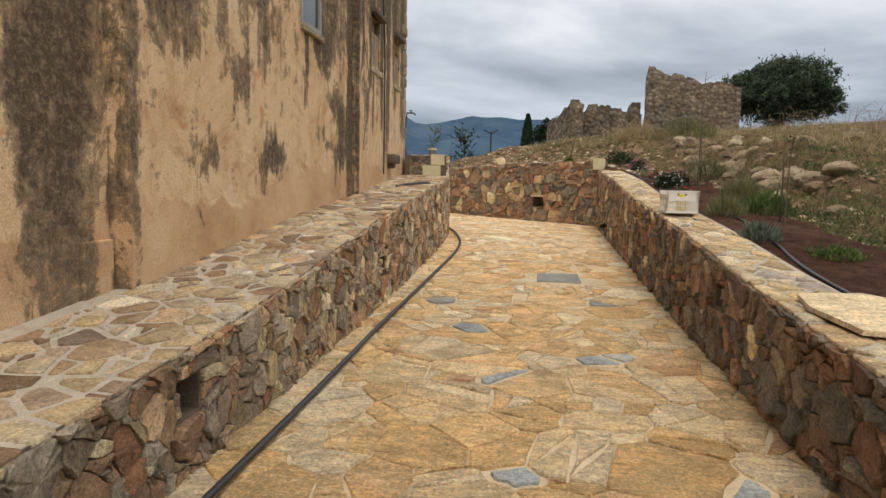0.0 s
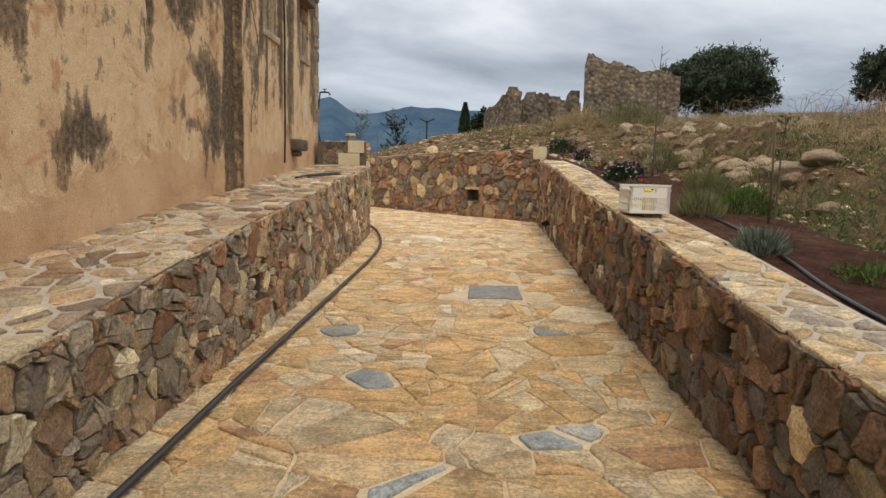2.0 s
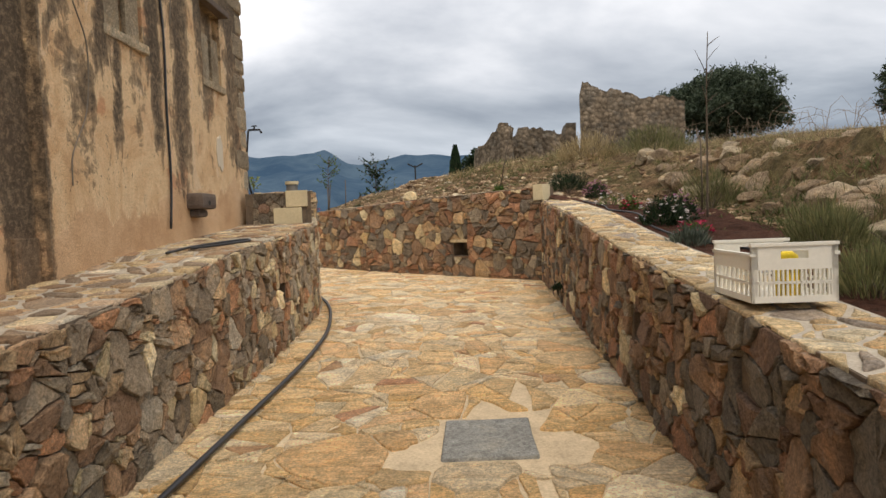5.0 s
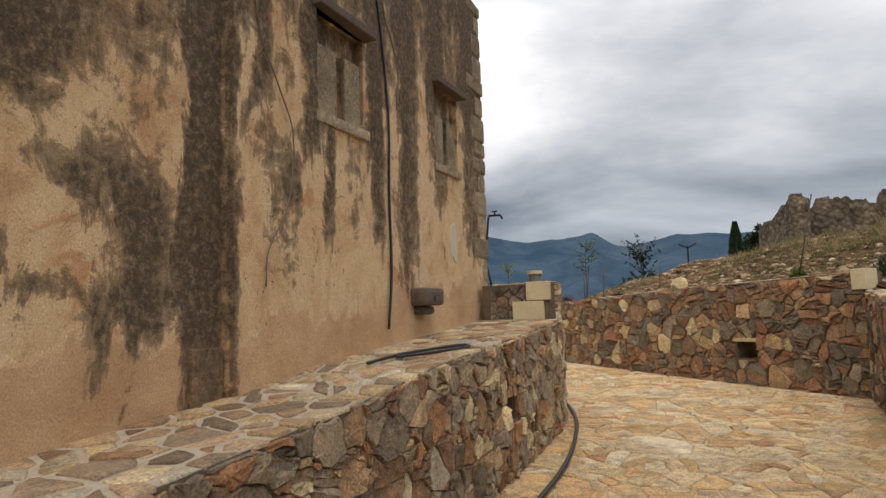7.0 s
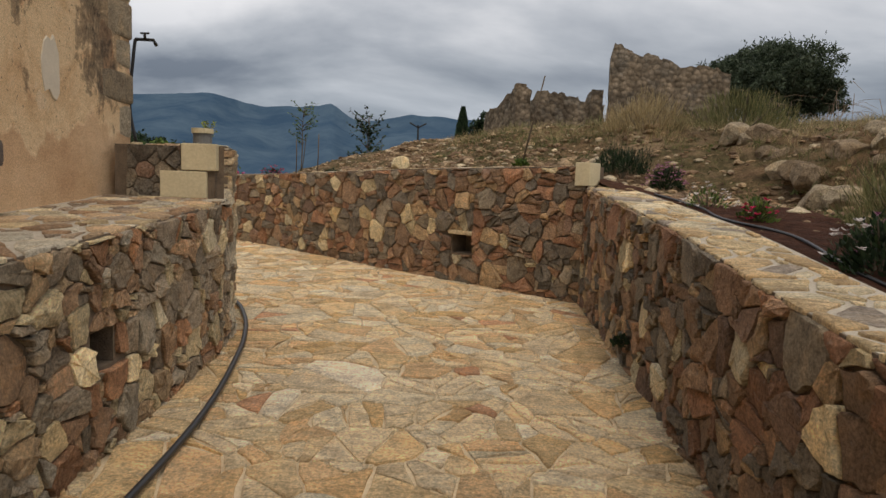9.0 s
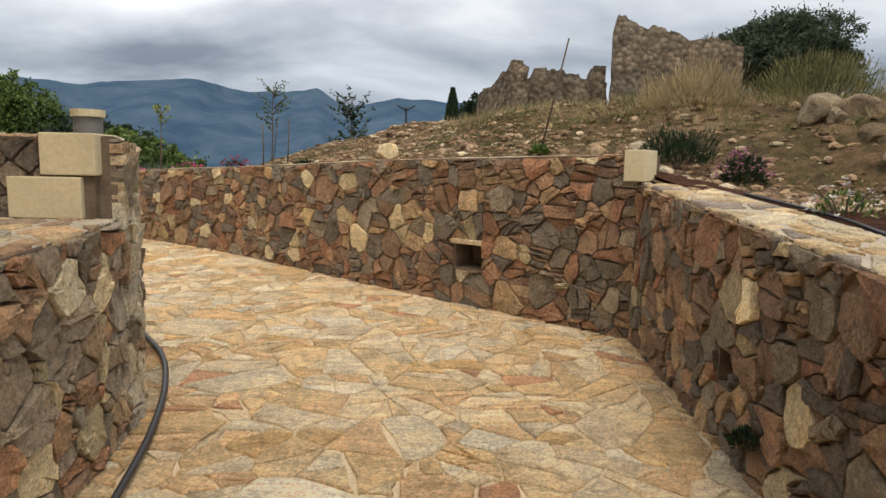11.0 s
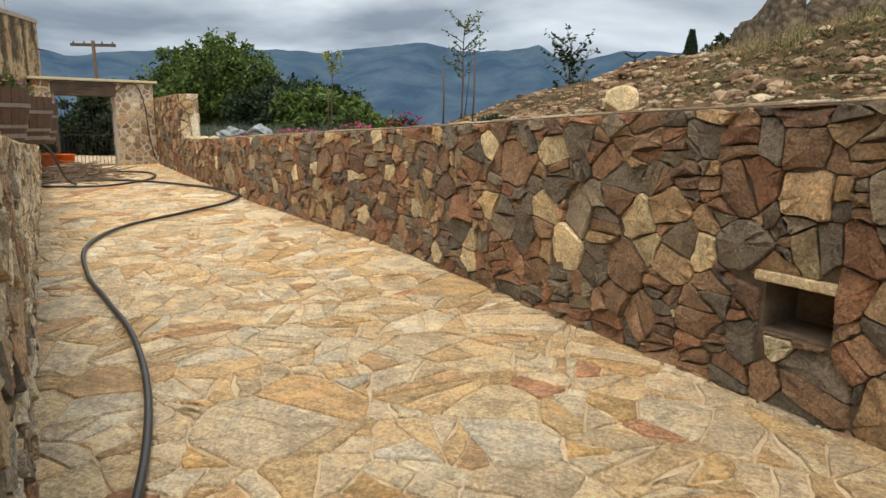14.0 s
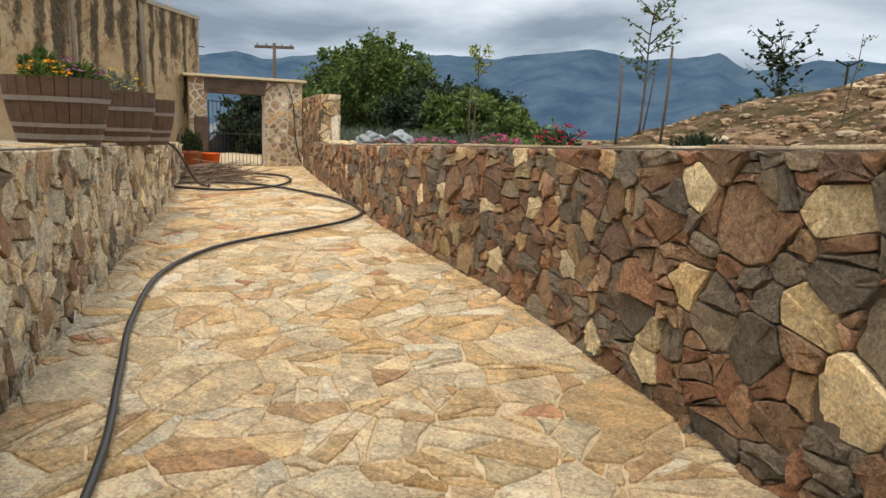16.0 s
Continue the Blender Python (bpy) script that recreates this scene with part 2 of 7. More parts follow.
grey_pvc = plain("grey_pipe_plastic", (0.17, 0.17, 0.16), 0.6)
bark = plain("bark", (0.11, 0.085, 0.06), 0.95, scale=14, bump=0.9)
twig_mat = plain("dry_twigs", (0.23, 0.17, 0.12), 0.95, vary=0.4)
wood_old = plain("old_timber", (0.105, 0.075, 0.055), 0.9, vary=0.5, scale=5, bump=0.9)
pvc_bag = plain("dusty_sacking", (0.25, 0.29, 0.30), 0.5, vary=0.4, scale=9)
car_paint = plain("dark_car_paint", (0.035, 0.04, 0.05), 0.25, 0.3, 0.1, 2, 0.0, 0.5)
glass_dark = plain("car_glass", (0.02, 0.022, 0.025), 0.08, 0.0, 0.1, 2, 0.0, 0.8)
red_light = plain("red_lens", (0.45, 0.02, 0.015), 0.3)
tyre = plain("rubber", (0.02, 0.02, 0.02), 0.8)
frame_pale = plain("white_painted_metal", (0.70, 0.70, 0.68), 0.5, vary=0.08)
flag_yellow = plain("yellow_cloth", (0.72, 0.50, 0.04), 0.85, vary=0.25, scale=3)


def striped_cloth():
    m = Mat("blue_white_cloth", 0.85)
    v = m.at("Object")
    m.color(m.ramp(m.noise(v, 4.0, 1, 0.4), [(0.46, (0.05, 0.10, 0.24)), (0.50, (0.62, 0.63, 0.64))]))
    return m.m


flag_blue = striped_cloth()
frame_white = plain("painted_window_frame", (0.30, 0.29, 0.27), 0.6)
pane_dark = plain("dark_window_glass", (0.03, 0.035, 0.04), 0.1, 0, 0.1, 3, 0.0, 0.7)
cable_grey = plain("weathered_cable", (0.16, 0.13, 0.10), 0.7)
dressed = rock("weathered_limestone_dressing", [(0, (0.46, 0.37, 0.25)), (0.35, (0.38, 0.30, 0.20)), (0.7, (0.52, 0.43, 0.30))], False, 1.0, 0.92, 0.9, 0.2, 0.45)

wood_stone = plain("dark_lichened_stone", (0.13, 0.10, 0.08), 0.95, vary=0.4, scale=9, bump=0.9)
dressed_pale = plain("pale_lime_plaster", (0.62, 0.54, 0.42), 0.9, vary=0.1, scale=6, bump=0.5)


def leafy(name, a, b, rough=0.6):
    m = Mat(name, rough, 0, 0.25)
    rnd = m.n.new("ShaderNodeNewGeometry").outputs["Random Per Island"]
    c = m.ramp(rnd, [(0, tuple(x * 0.55 for x in a)), (0.5, a), (1, b)])
    big = m.noise(m.at("World"), 1.6, 3)
    c = m.mix(1.0, c, m.ramp(big, [(0.3, 0.65), (0.7, 1.3)]), "MULTIPLY")
    m.color(c)
    tr = m.n.new("ShaderNodeBsdfTranslucent")
    m.l.new(c, tr.inputs[0])
    mx = m.n.new("ShaderNodeMixShader")
    mx.inputs[0].default_value = 0.3
    m.l.new(m.b.outputs[0], mx.inputs[1])
    m.l.new(tr.outputs[0], mx.inputs[2])
    m.l.new(mx.outputs[0], m.n["Material Output"].inputs[0])
    return m.m


leaf_olive = leafy("olive_leaves", (0.050, 0.072, 0.042), (0.11, 0.14, 0.085))
leaf_green = leafy("fresh_leaves", (0.075, 0.125, 0.032), (0.18, 0.25, 0.06))
leaf_olive_weed = leafy("olive_weed_leaves", (0.085, 0.11, 0.035), (0.17, 0.19, 0.07))
leaf_yellow = leafy("yellow_green_leaves", (0.20, 0.26, 0.04), (0.42, 0.42, 0.07))
leaf_dark = leafy("dark_leaves", (0.025, 0.045, 0.022), (0.05, 0.085, 0.035))
leaf_grey = leafy("grey_green_leaves", (0.12, 0.15, 0.11), (0.22, 0.25, 0.19))
straw = leafy("dry_grass", (0.36, 0.27, 0.14), (0.52, 0.43, 0.24), 0.9)
straw_green = leafy("half_dry_grass", (0.16, 0.17, 0.07), (0.32, 0.28, 0.13), 0.9)
petal_red = leafy("crimson_petals", (0.42, 0.012, 0.06), (0.62, 0.05, 0.12))
petal_pink = leafy("magenta_petals", (0.55, 0.05, 0.22), (0.75, 0.22, 0.42))
petal_mauve = leafy("mauve_petals", (0.38, 0.13, 0.25), (0.5, 0.25, 0.36))
petal_white = leafy("white_petals", (0.72, 0.66, 0.64), (0.85, 0.80, 0.78))
petal_yellow = leafy("yellow_petals", (0.75, 0.50, 0.03), (0.85, 0.68, 0.08))
petal_orange = leafy("orange_petals", (0.85, 0.36, 0.02), (0.9, 0.6, 0.05))

# house plaster: ochre render with dark weather streaks, orange patches and a smoother band at its foot
def plaster(name, bands, foot, tilt=0.098, more=0.0, blots=(), falls=(), tint=(1.0, 1.0, 1.0)):
    """bands: full-height dark strips (y, half width, strength); falls: streaks (y, half width, lowest z, strength); blots: (y, z, half width, half height, strength)."""
    m = Mat(name, 0.92, 0, 0.15)
    v = m.at("World")
    sp = m.n.new("ShaderNodeSeparateXYZ")
    m.l.new(v, sp.inputs[0])
    x, y, z = sp.outputs
    mul, add, sub = (lambda a, b: m.math("MULTIPLY", a, b)), (lambda a, b: m.math("ADD", a, b)), (lambda a, b: m.math("SUBTRACT", a, b))
    base = m.ramp(m.noise(v, 1.1, 9, 0.72, 0.8), [(0.34, (0.50, 0.29, 0.155)), (0.44, (0.66, 0.44, 0.245)), (0.54, (0.75, 0.55, 0.33)), (0.66, (0.60, 0.38, 0.215))])
    org = m.ramp(m.noise(v, 1.5, 4, 0.5, 0.6), [(0.635, 0.0), (0.655, 0.7)])
    base = m.mix(org, base, (0.55, 0.27, 0.14))
    pale = m.ramp(m.noise(m.at("World", (1.3, 1.3, 0.8)), 1.5, 5, 0.6, 0.5), [(0.60, 0.0), (0.615, 0.6)])
    base = m.mix(pale, base, (0.74, 0.57, 0.38))
    ground = add(mul(y, tilt), foot)
    edge = add(ground, mul(m.noise(m.at("World", (1, 1, 0.5)), 1.5, 6, 0.62), 1.2))
    band = m.math("MULTIPLY", sub(edge, z), 18.0, clamp=True)
    warp = sub(m.noise(m.at("World", (1.0, 1.0, 0.45)), 2.6, 8, 0.68, 0.5), 0.5)
    streak = sub(m.noise(m.at("World", (5.0, 5.0, 0.45)), 1.0, 6, 0.62, 0.5), 0.5)
    rough_n = sub(m.noise(v, 5.5, 9, 0.74, 0.6), 0.5)
    s = add(add(add(mul(warp, 1.5), mul(streak, 0.9)), mul(rough_n, 1.8)), add(mul(sub(z, ground), 0.15), more - 0.36))
    yw = add(y, mul(warp, 0.55))
    zw = add(z, mul(warp, 1.1))
    for y0, w, k in bands:
        g = mul(sub(yw, y0), 1.0 / w)
        s = add(s, mul(m.math("MAXIMUM", sub(1.0, mul(g, g)), 0.0), k))
    for y0, w, low, k in falls:
        g = mul(sub(yw, y0), 1.0 / w)
        reach = m.math("MULTIPLY", sub(zw, low), 2.2, clamp=True)
        s = add(s, mul(mul(m.math("MAXIMUM", sub(1.0, mul(g, g)), 0.0), reach), k))
    for y0, z0, w, h, k in blots:
        g, f = mul(sub(yw, y0), 1.0 / w), mul(sub(zw, z0), 1.0 / h)
        s = add(s, mul(m.math("MAXIMUM", sub(1.0, add(mul(g, g), mul(f, f))), 0.0), k))
    stain = m.ramp(s, [(0.0, 0.0), (0.06, 0.40), (0.22, 0.68), (0.48, 0.95)])
    dirt = m.ramp(m.noise(v, 21, 8, 0.8, 0.4), [(0.34, (0.035, 0.028, 0.021)), (0.50, (0.105, 0.080, 0.056)), (0.66, (0.30, 0.215, 0.135))])
    veil = m.ramp(s, [(-0.0, 0.0), (0.02, 0.22)])
    col = m.mix(stain, m.mix(veil, base, (0.40, 0.27, 0.16)), dirt)
    foot_c = m.ramp(m.noise(v, 1.2, 5, 0.6), [(0.35, (0.52, 0.315, 0.17)), (0.5, (0.63, 0.41, 0.235)), (0.65, (0.71, 0.49, 0.295))])
    keep = mul(band, sub(1.0, m.ramp(s, [(0.12, 0.0), (0.30, 0.9)])))
    col = m.mix(keep, col, foot_c)
    spots = m.ramp(m.noise(v, 30, 3, 0.55), [(0.685, 0.0), (0.70, 0.85)])
    col = m.mix(mul(spots, sub(1.0, mul(band, 0.8))), col, (0.07, 0.055, 0.04))
    crack = m.ramp(m.math("ABSOLUTE", sub(m.noise(v, 2.3, 6, 0.6, 1.0), 0.5)), [(0.0, 0.55), (0.004, 0.0)])
    gate = m.ramp(m.noise(v, 0.9, 2), [(0.50, 0.0), (0.58, 1.0)])
    col = m.mix(mul(crack, gate), col, (0.20, 0.13, 0.08))
    fine = m.noise(v, 95, 5, 0.75)
    col = m.mix(1.0, col, m.ramp(fine, [(0.34, 0.72), (0.66, 1.24)]), "MULTIPLY")
    m.color(m.mix(1.0, col, tint, "MULTIPLY"))
    h = add(mul(m.noise(v, 6, 10, 0.72), 0.8), mul(stain, -0.12))
    h = add(add(h, mul(keep, 0.3)), mul(mul(rough_n, stain), 0.6))
    m.bump(h, 0.9, 0.035)
    return m.m


plaster_house = plaster(
    "weathered_ochre_plaster",
    [(3.15, 0.50, 0.75), (3.68, 0.10, 0.5), (8.97, 0.22, 1.1), (2.2, 0.3, 0.2)],
    0.10,
    blots=[(7.9, 3.35, 1.0, 0.55, 0.45), (8.3, 1.55, 0.35, 0.35, 0.35), (5.8, 2.9, 0.25, 0.7, 0.4), (6.15, 1.62, 0.38, 0.26, 0.8), (4.75, 1.50, 0.22, 0.30, 0.7), (5.40, 2.25, 0.30, 0.30, 0.45), (8.55, 1.9, 0.30, 0.75, 0.75), (8.25, 2.35, 0.45, 0.30, 0.5), (7.72, 2.95, 0.42, 0.35, 0.6),
           (7.95, 1.75, 0.30, 0.10, 0.5), (7.72, 1.85, 0.07, 0.16, 0.6), (4.3, 2.6, 0.5, 0.6, 0.4), (9.75, 2.55, 0.20, 0.45, 0.45), (4.55, 0.95, 0.16, 0.12, 0.6), (1.7, 1.2, 0.5, 0.22, 0.6)],
    falls=[(7.10, 0.09, 2.15, 0.7), (9.40, 0.12, 2.9, 0.45), (10.05, 0.22, 2.75, 0.65), (10.25, 0.11, 2.05, 0.6), (11.05, 0.20, 1.85, 0.85), (11.75, 0.30, 1.85, 0.55), (12.55, 0.30, 2.5, 0.45), (13.75, 0.45, 2.15, 0.55), (9.9, 5.2, 3.6, 0.20)])
plaster_back = plaster("streaked_plaster", [], -1.0, 0.0, -0.36, tint=(0.66, 0.70, 0.70), falls=[(16.6 + 0.41 * i, 0.07 + 0.035 * (i % 4), 0.9 + 0.5 * (i % 5), 0.5 + 0.1 * (i % 3)) for i in range(22)])


def soil_mat(name, kind):
    m = Mat(name, 0.98, 0, 0.1)
    v = m.at("World")
    a = m.noise(v, 0.7, 7, 0.65, 0.6)
    b = m.noise(v, 7, 8, 0.75, 0.3)
    c = m.noise(v, 45, 5, 0.7)
    col = m.ramp(a, kind)
    col = m.mix(1.0, col, m.ramp(b, [(0.30, 0.32), (0.48, 0.95), (0.70, 1.6)]), "MULTIPLY")
    col = m.mix(1.0, col, m.ramp(c, [(0.3, 0.7), (0.7, 1.25)]), "MULTIPLY")
    m.color(col)
    m.bump(m.math("ADD", b, m.math("MULTIPLY", c, 0.35)), 1.0, 0.09)
    return m.m


hill_mat = soil_mat("stony_hill_earth", [(0.32, (0.085, 0.058, 0.034)), (0.44, (0.20, 0.128, 0.072)), (0.52, (0.11, 0.088, 0.042)), (0.60, (0.22, 0.15, 0.088)), (0.72, (0.38, 0.285, 0.175))])
bed_mat = soil_mat("red_bed_soil", [(0.3, (0.055, 0.026, 0.017)), (0.5, (0.085, 0.038, 0.024)), (0.7, (0.12, 0.062, 0.04))])
plain_mat = soil_mat("valley_ground", [(0.3, (0.09, 0.10, 0.05)), (0.6, (0.20, 0.17, 0.10)), (0.8, (0.13, 0.13, 0.07))])
lime = rock("limestone_outcrop", [(0, (0.34, 0.255, 0.165)), (0.4, (0.27, 0.195, 0.12)), (0.75, (0.42, 0.34, 0.23))], False, 0.8, 0.95, 1.0, 0.2, 0.35)


def ruin_mat():
    m = Mat("ruin_rubble", 0.95, 0, 0.1)
    v = m.at("World")
    vo = m.n.new("ShaderNodeTexVoronoi")
    vo.inputs["Scale"].default_value = 5.0
    vo.inputs["Randomness"].default_value = 1.0
    m.l.new(v, vo.inputs["Vector"])
    base = m.ramp(m.noise(v, 0.5, 5), [(0.35, (0.15, 0.118, 0.085)), (0.55, (0.245, 0.19, 0.132)), (0.7, (0.19, 0.165, 0.132))])
    vr = m.n.new("ShaderNodeSeparateColor")
    m.l.new(vo.outputs["Color"], vr.inputs[0])
    base = m.mix(1.0, base, m.ramp(vr.outputs[0], [(0, 0.7), (1, 1.25)]), "MULTIPLY")
    edge = m.ramp(vo.outputs["Distance"], [(0.4, 1.0), (0.8, 0.65)])
    base = m.mix(m.ramp(m.noise(v, 0.8, 6, 0.7), [(0.5, 0.0), (0.56, 0.8)]), base, (0.175, 0.15, 0.118))
    base = m.mix(1.0, base, m.ramp(m.noise(v, 5, 8, 0.75), [(0.3, 0.4), (0.7, 1.5)]), "MULTIPLY")
    base = m.mix(1.0, base, edge, "MULTIPLY")
    m.color(base)
    m.bump(m.math("SUBTRACT", 1.0, vo.outputs["Distance"]), 1.0, 0.06)
    return m.m


ruin_m = ruin_mat()


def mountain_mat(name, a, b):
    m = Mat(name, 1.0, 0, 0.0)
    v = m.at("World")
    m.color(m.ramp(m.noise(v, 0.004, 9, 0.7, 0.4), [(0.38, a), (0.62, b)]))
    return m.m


# aerial haze is painted into the colour: blue tones set the ridge far off
mount_far = mountain_mat("painted_haze_mountain", (0.036, 0.070, 0.115), (0.070, 0.112, 0.155))


# ---- mesh building ----
class Geo:
    """Vertices and faces gathered for one mesh."""

    def __init__(self):
        self.v, self.f = [], []

    def add(self, verts, faces):
        k = len(self.v)
        self.v.extend(tuple(p) for p in verts)
        self.f.extend(tuple(i + k for i in face) for face in faces)
        return self

    def box(self, x0, x1, y0, y1, z0, z1, m=None):
        vs = [Vector((x, y, z)) for z in (z0, z1) for x, y in ((x0, y0), (x1, y0), (x1, y1), (x0, y1))]
        if m is not None:
            vs = [m @ p for p in vs]
        return self.add(vs, [(3, 2, 1, 0), (4, 5, 6, 7), (0, 1, 5, 4), (1, 2, 6, 5), (2, 3, 7, 6), (3, 0, 4, 7)])

    def tube(self, pts, radii, sides=8, cap=True):
        pts = [Vector(p) for p in pts]
        if isinstance(radii, (int, float)):
            radii = [radii] * len(pts)
        up, vs, fs = Vector((0.13, 0.21, 0.97)), [], []
        for i, p in enumerate(pts):
            d = (pts[min(i + 1, len(pts) - 1)] - pts[max(i - 1, 0)]).normalized()
            a = d.cross(up)
            if a.length < 0.1:
                a = d.cross(Vector((1, 0.2, 0)))
            a.normalize()
            b = d.cross(a)
            up = a.cross(d) if i == 0 else up
            for k in range(sides):
                t = 2 * math.pi * k / sides
                vs.append(p + (a * math.cos(t) + b * math.sin(t)) * radii[i])
        for i in range(len(pts) - 1):
            for k in range(sides):
                k2 = (k + 1) % sides
                fs.append((i * sides + k, i * sides + k2, (i + 1) * sides + k2, (i + 1) * sides + k))
        if cap:
            fs.append(tuple(range(sides))[::-1])
            fs.append(tuple((len(pts) - 1) * sides + k for k in range(sides)))
        return self.add(vs, fs)

    def turn(self, profile, sides=24, at=(0, 0, 0)):
        """A surface of revolution about z from (radius, height) pairs."""
        vs, fs = [], []
        for r, z in profile:
            for k in range(sides):
                t = 2 * math.pi * k / sides
                vs.append((at[0] + r * math.cos(t), at[1] + r * math.sin(t), at[2] + z))
        for i in range(len(profile) - 1):
            for k in range(sides):
                k2 = (k + 1) % sides
                fs.append((i * sides + k, i * sides + k2, (i + 1) * sides + k2, (i + 1) * sides + k))
        return self.add(vs, fs)

    def leaf(self, p, d, n, length, width):
        d = d.normalized()
        s = d.cross(n)
        if s.length < 1e-3:
            s = d.cross(Vector((1, 0, 0)))
        s.normalize()
        q = [p, p + d * length * 0.5 + s * width * 0.5, p + d * length, p + d * length * 0.5 - s * width * 0.5]
        return self.add(q, [(0, 1, 2, 3)])

    def mesh(self, name, mat, smooth=False, bevel=0.0):
        me = bpy.data.meshes.new(name)
        me.from_pydata(self.v, [], self.f)
        if bevel:
            bm = bmesh.new()
            bm.from_mesh(me)
            bmesh.ops.recalc_face_normals(bm, faces=bm.faces)
            bmesh.ops.bevel(bm, geom=bm.edges[:], offset=bevel, segments=2, affect="EDGES", profile=0.6)
            bm.to_mesh(me)
            bm.free()
        me.materials.append(mat)
        if smooth:
            me.shade_smooth()
        me.update()
        return me


def part(name, geo, mat, parent=None, label="", smooth=False, bevel=0.0, kind="", loc=None):
    ob = new(name, geo.mesh(name, mat, smooth, bevel) if isinstance(geo, Geo) else geo)
    if loc is not None:
        ob.location = loc
    if parent is not None:
        ob.parent = parent
    return tagged(ob, label, kind=kind)


def thing(name, label, category, at=(0, 0, 0), turn=0.0, group="", kind=""):
    ob = new(name)
    ob.empty_display_size = 0.1
    ob.matrix_world = pose(*at, 0, 0, turn)
    return tagged(ob, label, category, group, kind)


def ease(x):
    x = min(1.0, max(0.0, x))
    return x * x * (3 - 2 * x)


# ---- plan ----
FY = [-6, 2, 4.5, 7, 9, 12, 16, 18, 20, 22.5, 28]
FZ = [-0.32, -0.26, -0.20, -0.12, -0.03, 0.13, 0.32, 0.37, 0.46, 0.58, 0.80]


def floor_z(y):
    return float(np.interp(y, FY, FZ))


class Line:
    """A wall's face in plan; the open side is to its right. u is the length along it."""

    def __init__(self, pts, top_y=None, top_z=None):
        self.p = [Vector(q) for q in pts]
        self.u = [0.0]
        for a, b in zip(self.p, self.p[1:]):
            self.u.append(self.u[-1] + (b - a).length)
        self.length = self.u[-1]
        self.top_y, self.top_z = top_y, top_z
        self.nrm = []
        for i in range(len(self.p)):
            d = (self.p[min(i + 1, len(self.p) - 1)] - self.p[max(i - 1, 0)]).normalized()
            self.nrm.append(Vector((d.y, -d.x)))

    def at(self, u):
        x = float(np.interp(u, self.u, [q.x for q in self.p]))
        y = float(np.interp(u, self.u, [q.y for q in self.p]))
        n = Vector((float(np.interp(u, self.u, [q.x for q in self.nrm])), float(np.interp(u, self.u, [q.y for q in self.nrm])))).normalized()
        return Vector((x, y)), n

    def u_of(self, x, y):
        best, bu = 1e9, 0
        for i, (a, b) in enumerate(zip(self.p, self.p[1:])):
            d = b - a
            k = min(1, max(0, (Vector((x, y)) - a).dot(d) / d.length_squared))
            e = (a + d * k - Vector((x, y))).length
            if e < best:
                best, bu = e, self.u[i] + d.length * k
        return bu

    def top(self, u):
        return float(np.interp(self.at(u)[0].y, self.top_y, self.top_z))

    def foot(self, u):
        return floor_z(self.at(u)[0].y)

    def place(self, u, z, h):
        """h metres out of the face towards the open side."""
        p, n = self.at(u)
        return Vector((p.x + n.x * h, p.y + n.y * h, z))


LEFT = Line([(-1.2, -5), (-1.2, 11), (-1.29, 13.4), (-1.4, 14.05), (-1.6, 14.5), (-1.87, 14.8), (-2.66, 15.42), (-4.33, 16.72), (-5.93, 17.97), (-7.67, 19.35), (-12.75, 23.4)],
            [-5, 1.7, 2.7, 4.0, 5.2, 6.1, 6.9, 9, 10.2, 13.862, 13.864, 14.6, 15.4, 16.5, 17.6, 18.9, 22, 24.3],
            [-0.08, 0.34, 0.42, 0.54, 0.70, 0.80, 0.90, 1.08, 1.23, 1.47, 1.93, 1.86, 1.76, 1.68, 1.62, 1.56, 1.40, 1.27])
RIGHT = Line([(2.12, 15.92), (2.12, -5)], [-5, 2.5, 4.8, 6.5, 8.2, 10, 11.2, 12.6, 14, 15.92], [-0.05, 0.45, 0.64, 0.83, 0.98, 1.12, 1.25, 1.43, 1.55, 1.70])
FAR = Line([(-12.9, 26.95), (-10.35, 25.0), (-6.5, 22.2), (-4.6, 21.0), (-2.96, 19.98), (-0.29, 17.85), (2.12, 15.92)], [15.92, 17.8, 19.75, 20.6, 22.1, 23.7, 24.6, 24.98, 25.0, 27], [1.95, 1.88, 1.76, 1.71, 1.60, 1.50, 1.46, 1.46, 2.42, 2.42])


# ---- irregular pieces ----
def clip(poly, nx, ny, c):
    out = []
    for i, a in enumerate(poly):
        b = poly[(i + 1) % len(poly)]
        da, db = nx * a[0] + ny * a[1] - c, nx * b[0] + ny * b[1] - c
        if da <= 0:
            out.append(a)
        if (da < 0 < db) or (db < 0 < da):
            t = da / (da - db)
            out.append((a[0] + (b[0] - a[0]) * t, a[1] + (b[1] - a[1]) * t))
    return out


def area(poly):
    return 0.5 * sum(a[0] * b[1] - b[0] * a[1] for a, b in zip(poly, poly[1:] + poly[:1]))


def centre(poly):
    return sum(p[0] for p in poly) / len(poly), sum(p[1] for p in poly) / len(poly)


def shrink(poly, g):
    out = poly
    for a, b in zip(poly, poly[1:] + poly[:1]):
        ex, ey = b[0] - a[0], b[1] - a[1]
        le = math.hypot(ex, ey)
        if le < 1e-5:
            continue
        nx, ny = ey / le, -ex / le
        out = clip(out, nx, ny, nx * a[0] + ny * a[1] - g)
        if len(out) < 3:
            return []
    return out


